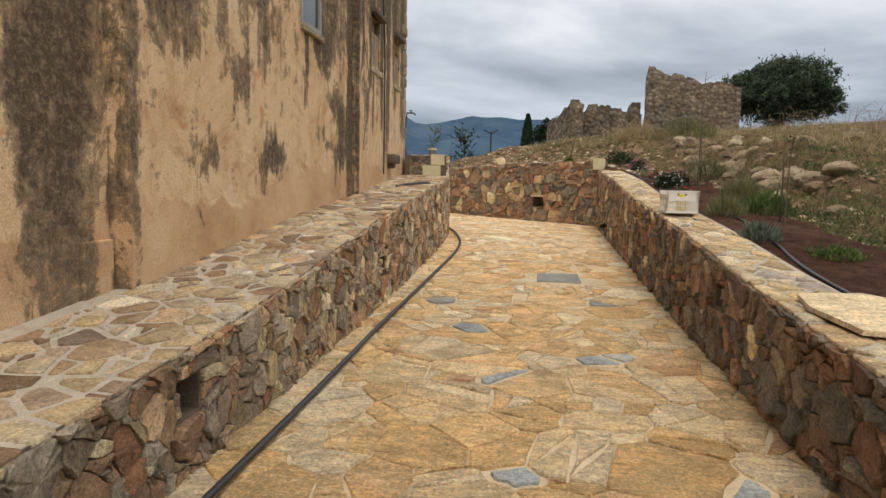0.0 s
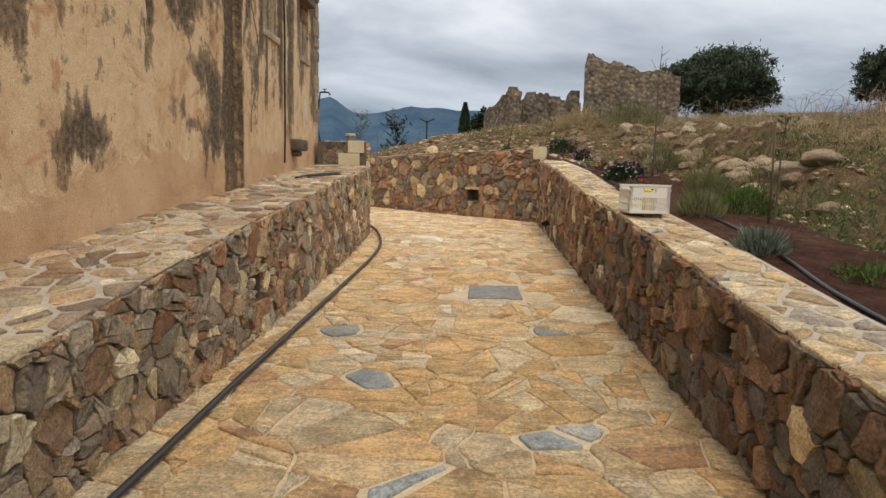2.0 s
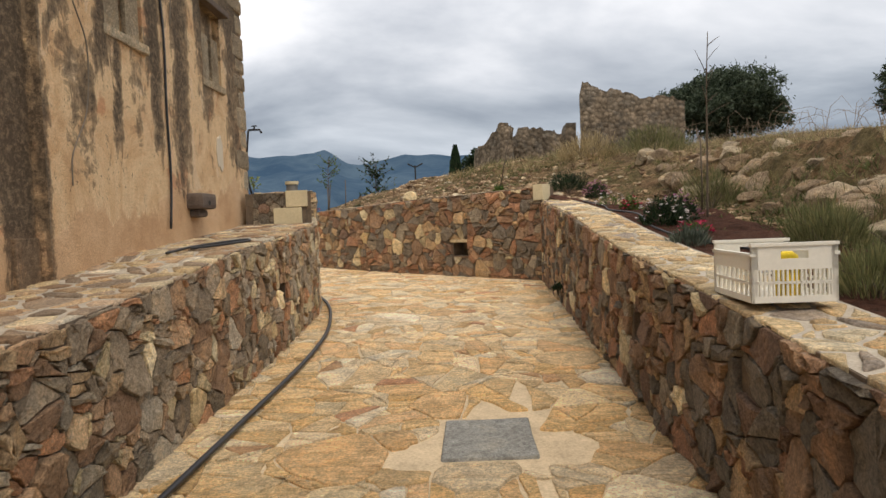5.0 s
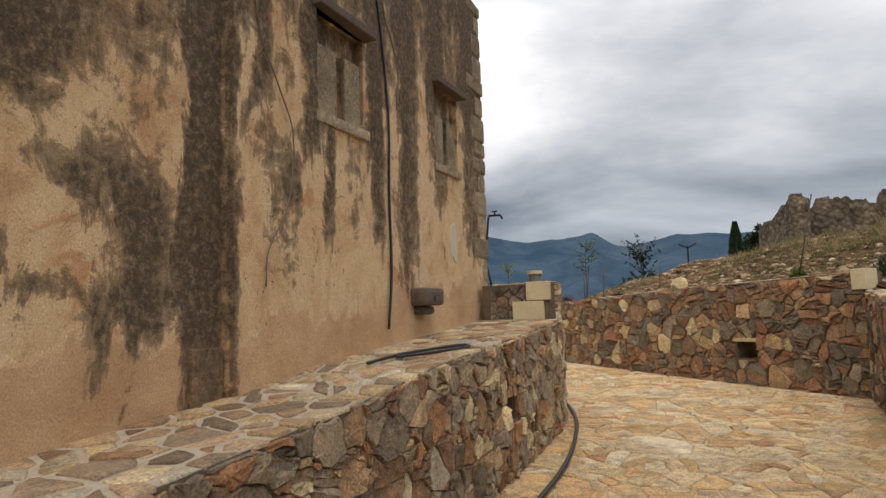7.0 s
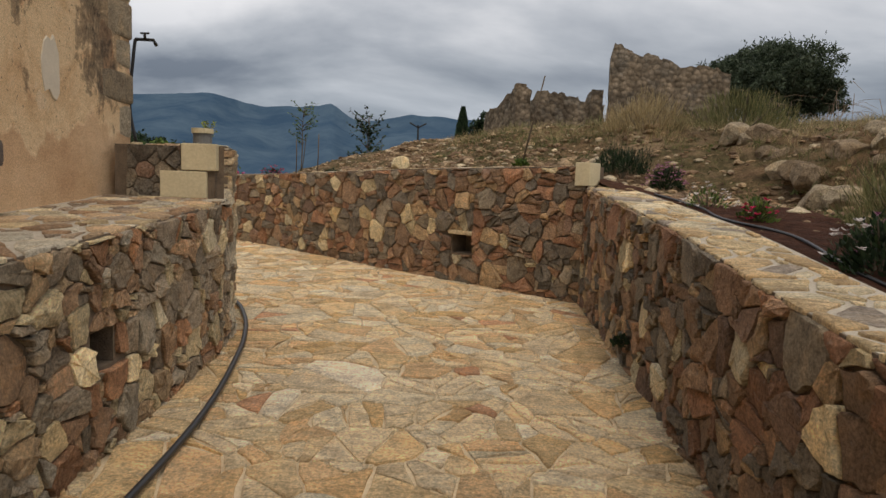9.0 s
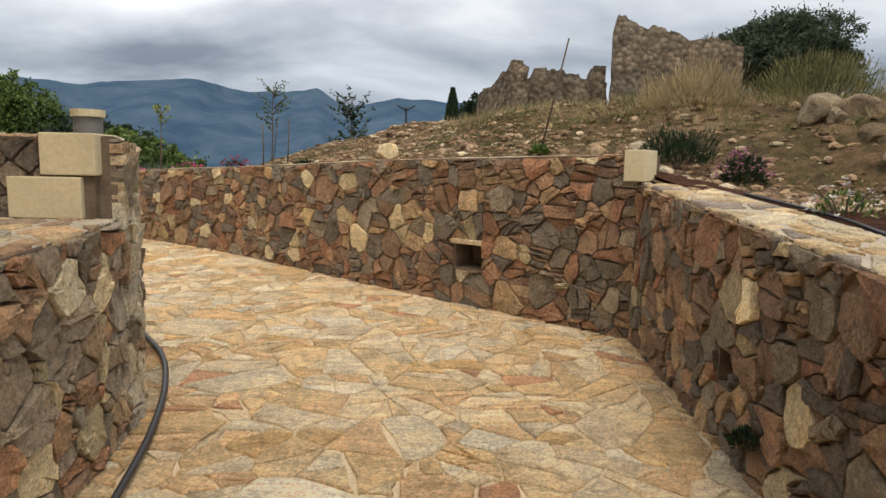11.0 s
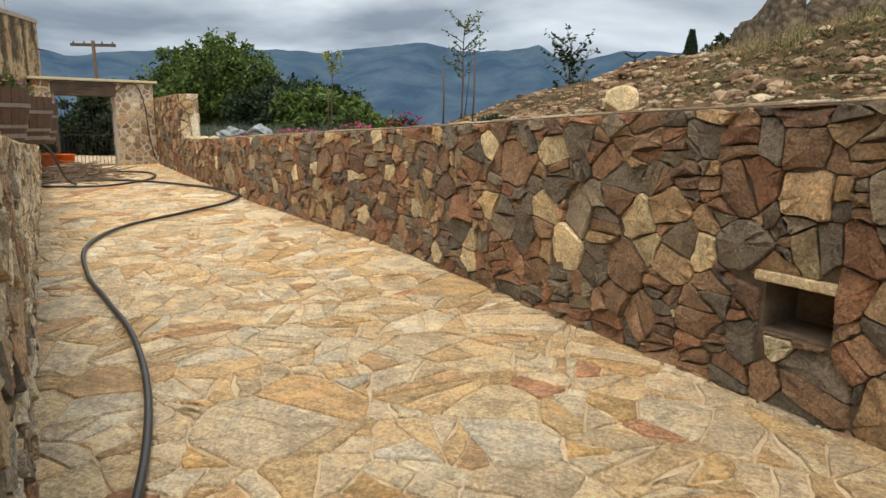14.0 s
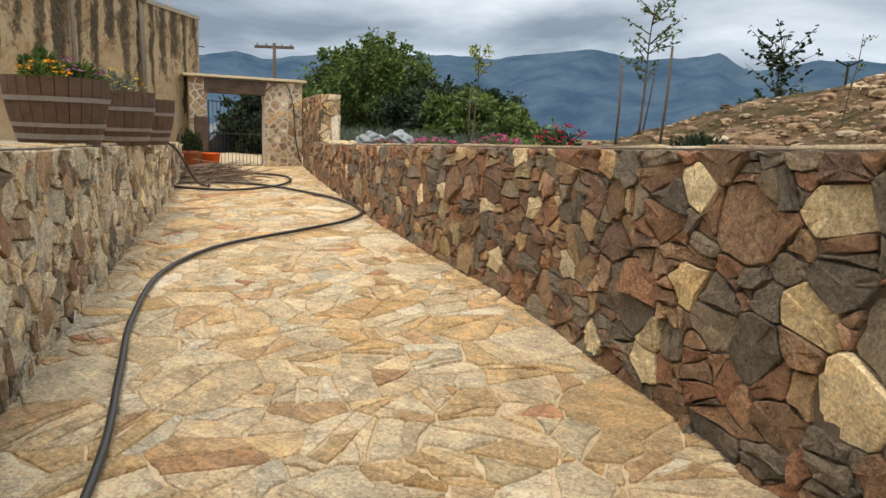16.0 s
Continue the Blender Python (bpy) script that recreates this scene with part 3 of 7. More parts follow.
def cells(pts, weights, box, reach):
    """The power diagram of the points, each cell as a polygon."""
    P, W = np.array(pts), np.array(weights)
    out = []
    for i in range(len(P)):
        d = ((P - P[i]) ** 2).sum(1)
        near = np.argsort(d)[1:22]
        x, y = P[i]
        poly = [(max(box[0], x - reach), max(box[1], y - reach)), (min(box[2], x + reach), max(box[1], y - reach)),
                (min(box[2], x + reach), min(box[3], y + reach)), (max(box[0], x - reach), min(box[3], y + reach))]
        for j in near:
            nx, ny = P[j][0] - x, P[j][1] - y
            c = (P[j] @ P[j] - P[i] @ P[i] - (W[j] - W[i])) / 2
            poly = clip(poly, nx, ny, c)
            if len(poly) < 3:
                break
        out.append(poly if len(poly) >= 3 and area(poly) > 1e-5 else [])
    return out


def scatter(rng, box, step, wild=0.42, sizes=0.25, sx=1.0):
    pts, w = [], []
    ny = max(1, round((box[3] - box[1]) / step))
    nx = max(1, round((box[2] - box[0]) / (step * sx)))
    for j in range(ny):
        for i in range(nx):
            pts.append((box[0] + (i + 0.5 * (j % 2) + 0.25 + rng.uniform(-wild, wild)) * (box[2] - box[0]) / nx, box[1] + (j + 0.5 + rng.uniform(-wild, wild)) * (box[3] - box[1]) / ny))
            w.append((step ** 2) * sizes * rng.uniform(-1, 1) ** 3 * 2.2)
    return pts, w


def rough_ring(rng, poly, amount, long=0.12):
    """Cuts corners and bends long edges a little."""
    out = []
    n = len(poly)
    for i in range(n):
        a, b, c = poly[i - 1], poly[i], poly[(i + 1) % n]
        la, lc = math.hypot(a[0] - b[0], a[1] - b[1]), math.hypot(c[0] - b[0], c[1] - b[1])
        k = rng.uniform(0.05, 0.2)
        ka, kc = min(k, rng.uniform(0.006, 0.024) / max(la, 1e-4)), min(k, rng.uniform(0.006, 0.024) / max(lc, 1e-4))
        out.append((b[0] + (a[0] - b[0]) * ka, b[1] + (a[1] - b[1]) * ka))
        out.append((b[0] + (c[0] - b[0]) * kc, b[1] + (c[1] - b[1]) * kc))
        if lc > long:
            t = rng.uniform(0.35, 0.65)
            j = rng.uniform(-1.0, 0.6) * amount
            nx, ny = (c[1] - b[1]) / lc, -(c[0] - b[0]) / lc
            out.append((b[0] + (c[0] - b[0]) * t + nx * j, b[1] + (c[1] - b[1]) * t + ny * j))
    return out


def piece(rng, poly, where, depth, proud, crown=0.0, tilt=0.0):
    """One stone: verts in the world and faces. where(u, v, h) maps the plane on the wall or floor."""
    n = len(poly)
    cx, cy = centre(poly)
    tu, tv = rng.uniform(-tilt, tilt), rng.uniform(-tilt, tilt)
    vs = []
    for scale, h in ((1.0, -depth), (0.99, proud * 0.62), (0.945, proud)):
        for x, y in poly:
            ux, uy = cx + (x - cx) * scale, cy + (y - cy) * scale
            hh = h + (tu * (x - cx) + tv * (y - cy) + rng.uniform(-0.30, 0.30) * proud if h > 0 else 0)
            vs.append(where(ux, uy, hh))
    vs.append(where(cx, cy, proud + crown + rng.uniform(-0.3, 0.3) * proud))
    fs = []
    for r in range(2):
        for i in range(n):
            j = (i + 1) % n
            fs.append((r * n + i, r * n + j, (r + 1) * n + j, (r + 1) * n + i))
    for i in range(n):
        fs.append((2 * n + i, 2 * n + (i + 1) % n, 3 * n))
    return vs, fs


def lay(rng, polys, where, parent, name, one, many, single, joint, depth, proud, crown, tilt, bend, smooth=True, long=0.12):
    """Lays the polygons as stones: the 300 with the least single() as objects, the rest joined."""
    rest = {}
    polys = sorted((q for q in polys if len(q[0]) > 2), key=lambda q: single(*centre(q[0])))
    count = 0
    for poly, tag in polys:
        q = shrink(poly, joint * rng.uniform(0.6, 1.4) / 2)
        if len(q) < 3 or area(q) < 0.0007:
            continue
        q = rough_ring(rng, q, bend, long)
        pr = proud * rng.uniform(0.55, 1.5)
        vs, fs = piece(rng, q, where, depth, pr, crown * pr, tilt)
        c = centre(q)
        if count < 300:
            count += 1
            o = vs[-1]
            g = Geo().add([p - o for p in vs], fs)
            part(name, g, one[tag], parent, smooth=smooth, loc=o)
        else:
            rest.setdefault(tag, Geo()).add(vs, fs)
    for tag, g in rest.items():
        part("more_" + name + "s", g, many[tag], parent, smooth=smooth, kind="stuff")
    return count


def split(rng, poly, parts, horizontal, jitter=0.3):
    """Cuts a polygon in slivers."""
    out = []
    if horizontal is None:
        a = rng.uniform(0, math.pi)
    else:
        a = (math.pi / 2 if horizontal else 0) + rng.uniform(-jitter, jitter)
    nx, ny = math.cos(a), math.sin(a)
    d = [nx * x + ny * y for x, y in poly]
    lo, hi = min(d), max(d)
    cuts = [lo + (hi - lo) * (k + rng.uniform(-0.15, 0.15)) / parts for k in range(1, parts)]
    rest = poly
    for c in cuts:
        p = clip(rest, nx, ny, c)
        if len(p) >= 3:
            out.append(p)
        rest = clip(rest, -nx, -ny, -c)
        if len(rest) < 3:
            return out
    out.append(rest)
    return out


def wall_core(line, u0, u1, holes, mat, parent, thick=0.4, deep=0.28, name="core", set_in=0.0):
    """The mortared mass behind the stones, with real hollows where the wall has niches."""
    g = Geo()
    cuts = {u0, u1}
    cuts.update(v for u in line.u for v in (u, u + 0.035) if u0 < v < u1)
    for a, b, z0, z1 in holes:
        cuts.update((a, b))
    k = u0
    while k < u1:
        cuts.add(k)
        k += 0.5
    cuts = sorted(c for c in cuts if u0 <= c <= u1)
    keep = [cuts[0]]
    for c in cuts[1:]:
        if c - keep[-1] > 1e-3:
            keep.append(c)
    for a, b in zip(keep, keep[1:]):
        hole = next((h for h in holes if h[0] - 1e-3 <= a and b <= h[1] + 1e-3), None)
        fa, fb, ta, tb = line.foot(a) - 0.3, line.foot(b) - 0.3, line.top(a + 1e-3), line.top(b - 1e-3)
        rows = [(fa, fb, ta, tb)] if not hole else [(fa, fb, hole[2], hole[2]), (hole[3], hole[3], ta, tb)]
        for z0a, z0b, z1a, z1b in rows:
            g.add([line.place(a, z0a, -set_in), line.place(b, z0b, -set_in), line.place(b, z1b, -set_in), line.place(a, z1a, -set_in)], [(0, 1, 2, 3)])
        if hole:
            h0, h1, z0, z1 = hole
            for q in (((a, z0, -set_in), (b, z0, -set_in), (b, z0, -deep), (a, z0, -deep)), ((a, z1, -deep), (b, z1, -deep), (b, z1, -set_in), (a, z1, -set_in)), ((a, z0, -deep), (b, z0, -deep), (b, z1, -deep), (a, z1, -deep))):
                g.add([line.place(*c) for c in q], [(0, 1, 2, 3)])
            if abs(a - h0) < 2e-3:
                g.add([line.place(*c) for c in ((a, z0, -set_in), (a, z0, -deep), (a, z1, -deep), (a, z1, -set_in))], [(0, 1, 2, 3)])
            if abs(b - h1) < 2e-3:
                g.add([line.place(*c) for c in ((b, z0, -deep), (b, z0, -set_in), (b, z1, -set_in), (b, z1, -deep))], [(0, 1, 2, 3)])
        g.add([line.place(a, ta, -set_in), line.place(b, tb, -set_in), line.place(b, tb, -thick), line.place(a, ta, -thick)], [(0, 1, 2, 3)])
        g.add([line.place(b, fb, -thick), line.place(a, fa, -thick), line.place(a, ta, -thick), line.place(b, tb, -thick)], [(0, 1, 2, 3)])
    for u, flip in ((u0, False), (u1, True)):
        f, t = line.foot(u) - 0.3, line.top(u + (1e-3 if not flip else -1e-3))
        q = [line.place(u, f, -thick), line.place(u, f, -set_in), line.place(u, t, -set_in), line.place(u, t, -thick)]
        g.add(q[::-1] if flip else q, [(0, 1, 2, 3)])
    return part(name, g, mat, parent)


def wall_stones(seed, line, u0, u1, holes, special, parent, step, single, one, many, joint=0.006, proud=0.030, slab=0.28, set_in=0.0, low=0.03):
    rng = random.Random(seed)
    z0 = min(line.foot(u) for u in (u0, u1)) - 0.1
    z1 = max(line.top(u) for u in np.linspace(u0, u1, 60)) + 0.05
    box = (u0, z0, u1, z1)
    pts, w = scatter(rng, box, step, 0.38, 0.45, 1.15)
    tags = [0] * len(pts)
    for su, sz, size in special:
        keep = [i for i, p in enumerate(pts) if tags[i] or math.hypot(p[0] - su, p[1] - sz) > size * 0.8]
        pts, w, tags = [pts[i] for i in keep] + [(su, sz)], [w[i] for i in keep] + [(size * size - step * step) * 0.35], [tags[i] for i in keep] + [1]
    for i, (x, y) in enumerate(list(pts)):      # packing stones in the gaps between large ones
        if not tags[i] and rng.random() < 0.45:
            a = rng.uniform(0, 6.28)
            p = (x + math.cos(a) * step * 0.62, y + math.sin(a) * step * 0.5)
            if all(math.hypot(p[0] - su, p[1] - sz) > size * 0.6 for su, sz, size in special):
                pts.append(p), w.append(-0.16 * step * step), tags.append(0)
    keep = [i for i, p in enumerate(pts) if line.foot(p[0]) - 0.15 < p[1] < line.top(p[0]) + 0.12]
    pts, w, tags = [pts[i] for i in keep], [w[i] for i in keep], [tags[i] for i in keep]
    polys = []
    for poly, tag in zip(cells(pts, w, box, step * 2.2), tags):
        if not poly:
            continue
        subs = [poly]
        if not tag:
            r = rng.random()
            if r < slab:
                subs = split(rng, poly, rng.choice((2, 2, 3)), True, 0.25)
            elif r < slab + 0.08:
                subs = split(rng, poly, 2, False, 0.4)
        for q in subs:
            c = centre(q)
            e = 0.12
            ta, tb = line.top(max(u0, c[0] - e)), line.top(min(u1 - 1e-3, c[0] + e))
            if abs(tb - ta) > 0.15:
                ta = tb = line.top(c[0])
            k = (tb - ta) / (2 * e)
            q = clip(q, -k, 1.0, line.top(c[0]) - k * c[0] - 0.006)
            f0, f1 = line.foot(c[0] - e), line.foot(c[0] + e)
            k = (f1 - f0) / (2 * e)
            q = clip(q, k, -1.0, -(line.foot(c[0]) - k * c[0] - 0.02)) if len(q) > 2 else q
            for a, b, h0, h1 in holes:
                if len(q) < 3:
                    break
                cc = centre(q)
                m = 0.012
                if a - 0.6 < cc[0] < b + 0.6:
                    dist = {"l": a - cc[0], "r": cc[0] - b, "d": h0 - cc[1], "u": cc[1] - h1}
                    side = max(dist, key=dist.get)
                    q = {"l": lambda: clip(q, 1, 0, a - m), "r": lambda: clip(q, -1, 0, -b - m), "d": lambda: clip(q, 0, 1, h0 - m), "u": lambda: clip(q, 0, -1, -h1 - m)}[side]()
            if len(q) >= 3 and area(q) > 0.0008:
                polys.append((q, tag))
    return lay(rng, polys, lambda u, v, h: line.place(u, v, h - set_in), parent, "stone", one, many, single, joint, 0.03, proud, 0.1, 0.16, 0.016, smooth=False, long=0.08)


# ---- ground, hill, valley, mountains ----
def low_z(x, y):
    r = math.hypot(x, y - 10)
    near = -0.9 + 1.5 * ease((y - 20) / 7) * ease((-x - 1) / 6)
    return near - 22 * ease((r - 45) / 260) + 0.6 * noise.noise(Vector((x * 0.02, y * 0.02, 0)))


def ground_sheet():
    n = 150
    ax = [math.sinh(t * 6.2) / math.sinh(6.2) * 4200 for t in np.linspace(-1, 1, n)]
    g = Geo()
    vs = [(x, y + 10, low_z(x, y + 10)) for y in ax for x in ax]
    fs = [(j * n + i, j * n + i + 1, (j + 1) * n + i + 1, (j + 1) * n + i) for j in range(n - 1) for i in range(n - 1)]
    g.add(vs, fs)
    return part("ground", g, plain_mat, None, smooth=True, kind="structure")


ground_sheet()
RIM = Line([(2.12, -40), (2.12, 12), (2.12, 15.4), (1.75, 16.25), (-0.29, 17.85), (-2.96, 19.98), (-6.5, 22.2), (-11.2, 25.6), (-13.5, 28.2)][::-1],
           [-40, -5, 2.5, 4.8, 6.5, 8.2, 10, 11.2, 12.6, 14, 15.5, 16.3, 17.8, 19.75, 20.6, 22.1, 23.7, 25.5, 27], [-0.6, -0.05, 0.45, 0.64, 0.83, 0.98, 1.12, 1.25, 1.43, 1.55, 1.70, 1.93, 1.88, 1.76, 1.71, 1.60, 1.50, 1.42, 1.36])


def hill_z(u, d):
    """Height of the hillside at u along the walls' outer rim, d metres behind their face."""
    p, _ = RIM.at(u)
    base = RIM.top(u)
    s = RIM.length - u - 40.0      # 0 beside the start, 15.9 at the corner, growing along the far wall
    far = ease((s - 14.5) / 2.5)
    fade = 1 - ease((s - 21.0) / 6.0)
    rise = (0.18 + 0.42 * ease((s - 8) / 4)) * (1 - far) + 0.62 * far * fade
    d0 = 2.0 * (1 - far) + 0.7 * far
    w = 1.2 * (1 - far) + 2.6 * far
    slope = (0.085 * (1 - far) + 0.095 * far) * fade - 0.05 * (1 - fade)
    z = base - 0.06 + rise * ease((d - d0) / w) + slope * max(0.0, min(d, 24) - d0)
    z -= 0.10 * max(0.0, d - 26)
    x, y = p.x - RIM.at(u)[1].x * d, p.y - RIM.at(u)[1].y * d
    k = ease((d - 1.0) / 2)
    z += 0.05 * k * (noise.cell(Vector((x * 1.9, y * 1.4, 11))) - 0.5)
    z += k * (0.16 * noise.noise(Vector((x * 0.35, y * 0.35, 1))) + 0.12 * noise.noise(Vector((x * 1.3, y * 1.3, 2))) + 0.07 * noise.noise(Vector((x * 4, y * 4, 3))))
    return z


def hill_at(x, y):
    """Height of the hillside over a place in plan."""
    u = RIM.u_of(x, y)
    p, _ = RIM.at(u)
    return hill_z(u, math.hypot(x - p.x, y - p.y))


def hillside():
    us = list(np.arange(0, RIM.length - 62, 0.22)) + list(np.arange(RIM.length - 62, RIM.length - 34, 0.16)) + list(np.arange(RIM.length - 34, RIM.length, 1.5))
    ds = [0.3, 0.45] + list(np.arange(0.6, 6, 0.16)) + list(np.arange(6, 14, 0.4)) + list(np.arange(14, 34, 1.2)) + [36, 42, 50, 65, 90]
    g = Geo()
    vs = []
    for u in us:
        p, nn = RIM.at(u)
        for d in ds:
            vs.append((p.x - nn.x * d, p.y - nn.y * d, hill_z(u, d)))
    k = len(ds)
    g.add(vs, [(i * k + j, i * k + j + 1, (i + 1) * k + j + 1, (i + 1) * k + j) for i in range(len(us) - 1) for j in range(k - 1)])
    return part("hillside", g, hill_mat, None, smooth=True, kind="structure")


hillside()


def mountains():
    az = [-80, -50, -30, -15, -6, 0, 5.5, 9.6, 10.6, 12.3, 15, 18.3, 22.6, 27.9, 30.6, 33, 38, 44, 50, 52, 55, 57, 60, 64, 75, 95, 120]
    el = [3, 3, 3.5, 4.6, 5.4, 5.8, 6.0, 5.2, 5.5, 6.6, 6.3, 6.1, 6.8, 6.3, 5.8, 6.1, 5.9, 5.6, 5.0, 5.4, 4.9, 5.3, 4.4, 4.4, 4, 3.4, 3]
    g = Geo()
    A = np.arange(-80, 120, 0.5)
    rows = 14
    vs = []
    for a in A:
        e = float(np.interp(a, az, el)) + 0.14 * noise.fractal(Vector((a * 0.5, 0, 4)), 0.8, 2.0, 5)
        for j in range(rows):
            k = j / (rows - 1)
            r = 2300 + 1500 * k + 130 * noise.noise(Vector((a * 0.25, k * 3, 0)))
            h = -30 + (3800 * math.tan(radians(e)) + 30) * (k ** 1.25) * (1 + 0.55 * (1 - k) * noise.noise(Vector((a * 0.22, k * 4, 7))))
            vs.append((-math.sin(radians(a)) * r, 10 + math.cos(radians(a)) * r, h))
    g.add(vs, [(i * rows + j, (i + 1) * rows + j, (i + 1) * rows + j + 1, i * rows + j + 1) for i in range(len(A) - 1) for j in range(rows - 1)])
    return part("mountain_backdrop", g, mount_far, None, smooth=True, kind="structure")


mountains()

# ---- house ----
def face_x(y):
    """Where the facade stands at y: three bays, each a little proud of the last."""
    return -2.36 if y < 3.62 else (-2.20 if y < 9.12 else -2.10 - 0.062 * (y - 9.12))


ROOF = 5.88


def house():
    h = thing("house", "tall old house with weathered ochre plaster and dark streaks", "house", (-2.2, 6, 0))
    inv = h.matrix_world.inverted()
    secs = [(-5.0, 3.62), (3.62, 9.12), (9.12, 14.2)]
    holes = {2: [(10.10, 10.84, 3.22, 4.06), (12.50, 13.20, 3.30, 4.22)], 1: [(6.95, 7.60, 3.12, 4.30)]}
    for i, (y0, y1) in enumerate(secs):
        g = Geo()
        hs = holes.get(i, [])
        fx = lambda y: face_x(min(max(y, y0 + 1e-4), y1 - 1e-4))
        ys = sorted({y0, y1, *(v for hh in hs for v in hh[:2])})
        zs = sorted({-0.6, ROOF, *(v for hh in hs for v in hh[2:])})
        for a, b in zip(ys, ys[1:]):
            for c, d in zip(zs, zs[1:]):
                if any(hh[0] <= a and b <= hh[1] and hh[2] <= c and d <= hh[3] for hh in hs):
                    continue
                g.add([(fx(a), a, c), (fx(b), b, c), (fx(b), b, d), (fx(a), a, d)], [(0, 1, 2, 3)])
        for a, b, c, d in hs:
            dp = 0.09
            F = [(fx(a), a, c), (fx(b), b, c), (fx(b), b, d), (fx(a), a, d)]
            B = [(x - dp, y, z) for x, y, z in F]
            k = 0.5 * (a + b) + (0.03 if i == 2 else 0)
            w, zt = 0.075, c + 0.60
            g.add(F + B, [(0, 1, 5, 4), (1, 2, 6, 5), (2, 3, 7, 6), (3, 0, 4, 7)])
            if i == 2:      # back of the recess with a deep slot
                bx = fx(k) - dp
                for ya, yb, za, zb in ((a, k - w, c, d), (k + w, b, c, d), (k - w, k + w, zt, d)):
                    g.add([(fx(ya) - dp, ya, za), (fx(yb) - dp, yb, za), (fx(yb) - dp, yb, zb), (fx(ya) - dp, ya, zb)], [(0, 1, 2, 3)])
                S = [(bx, k - w, c), (bx, k + w, c), (bx, k + w, zt), (bx, k - w, zt)]
                T = [(x - 0.35, y, z) for x, y, z in S]
                g.add(S + T, [(0, 1, 5, 4), (1, 2, 6, 5), (2, 3, 7, 6), (3, 0, 4, 7), (4, 5, 6, 7)])
        back = -3.0 if i < 2 else -9
        g.add([(fx(y0), y0, -0.6), (fx(y0), y0, ROOF), (-3, y0, ROOF), (-3, y0, -0.6)], [(0, 1, 2, 3)])
        g.add([(fx(y1), y1, -0.6), (back, y1, -0.6), (back, y1, ROOF), (fx(y1), y1, ROOF)], [(0, 1, 2, 3)])
        g.add([(fx(y0), y0, ROOF), (fx(y1), y1, ROOF), (-9, y1, ROOF), (-9, y0, ROOF)], [(0, 1, 2, 3)])
        g.v = [tuple(inv @ Vector(p)) for p in g.v]
        part("wall", g, plaster_house, h)
    g = Geo().box(-9.1, -9, -5, 14.2, -0.6, ROOF).box(-9, -2.4, -5.1, -5, -0.6, ROOF)
    g.v = [tuple(inv @ Vector(p)) for p in g.v]
    part("wall", g, plaster_house, h)

    def piece_on(name, y0, y1, z0, z1, out, mat, label="", back=0.06, bev=0.012, parent=h, shift=0.0):
        x = face_x(0.5 * (y0 + y1)) + shift
        g = Geo().box(-back, out, -(y1 - y0) / 2, (y1 - y0) / 2, -(z1 - z0) / 2, (z1 - z0) / 2)
        return part(name, g, mat, parent, label, bevel=bev, loc=inv @ Vector((x, 0.5 * (y0 + y1), 0.5 * (z0 + z1))))

    for (a, b, c, d) in holes[2]:
        piece_on("lintel", a - 0.05, b + 0.05, d, d + 0.075, 0.11, wood_stone, "projecting weathered stone lintel")
        k = 0.5 * (a + b) + 0.03
        piece_on("jamb", a + 0.02, k - 0.08, c + 0.02, c + 0.58, 0.0, dressed, "pale stone window jamb", 0.05, shift=-0.03)
        piece_on("jamb", k + 0.08, b - 0.02, c + 0.02, c + 0.60, 0.0, dressed, "pale stone window jamb", 0.05, shift=-0.03)
        piece_on("sill", a - 0.02, b + 0.02, c - 0.09, c, 0.03, dressed, "pale stone sill")
    # glazed window
    w = part("window", Geo().box(-0.02, 0.03, -0.36, -0.30, -0.59, 0.59).box(-0.02, 0.03, 0.30, 0.36, -0.59, 0.59).box(-0.02, 0.03, -0.30, 0.30, -0.59, -0.53).box(-0.02, 0.03, -0.30, 0.30, 0.53, 0.59), frame_white, h, "grey window frame", loc=inv @ Vector((-2.215, 7.275, 3.71)))
    part("pane", Geo().box(-0.012, 0.0, -0.30, 0.30, -0.53, 0.53), pane_dark, w, "dark glass")
    piece_on("sill", 6.90, 7.66, 3.05, 3.12, 0.05, dressed, "plain stone sill")
    # corner stones
    rng = random.Random(77)
    z = 1.95
    k = 0
    while z < ROOF - 0.12:
        hh = rng.uniform(0.22, 0.36)
        ln = (0.52 if k % 2 else 0.30) * rng.uniform(0.85, 1.15)
        if z > 1.9:
            piece_on("corner_stone", 14.2 - ln, 14.215 + rng.uniform(-0.01, 0.012), z + rng.uniform(0.01, 0.05), min(z + hh, ROOF - 0.02), 0.016 * rng.uniform(0.1, 1.4), dressed, "rough limestone corner stone", 0.25, 0.03)
        z += hh
        k += 1
    # stone spout box near the foot
    x = face_x(11.9)
    s = part("stone_spout", Geo().box(-0.05, 0.20, -0.20, 0.20, -0.07, 0.11).box(-0.05, 0.12, -0.13, 0.14, -0.16, -0.07), wood_stone, h, "dark projecting stone spout with a hole", bevel=0.045, loc=inv @ Vector((x, 11.92, 1.74)))
    # solid disc on the front; its dark colour is the hole's shade
    part("hole", Geo().tube([(0.19, -0.03, 0.0), (0.204, -0.03, 0.0)], 0.03, 10), hollow_shade, s, "dark disc painting the shade inside the spout's hole")
    # bare patch
    rn = random.Random(3)
    ring = [(0.11 * (1 + 0.3 * rn.uniform(-1, 1)) * math.cos(t), 0.23 * (1 + 0.25 * rn.uniform(-1, 1)) * math.sin(t)) for t in np.linspace(0, 2 * math.pi, 18)[:-1]]
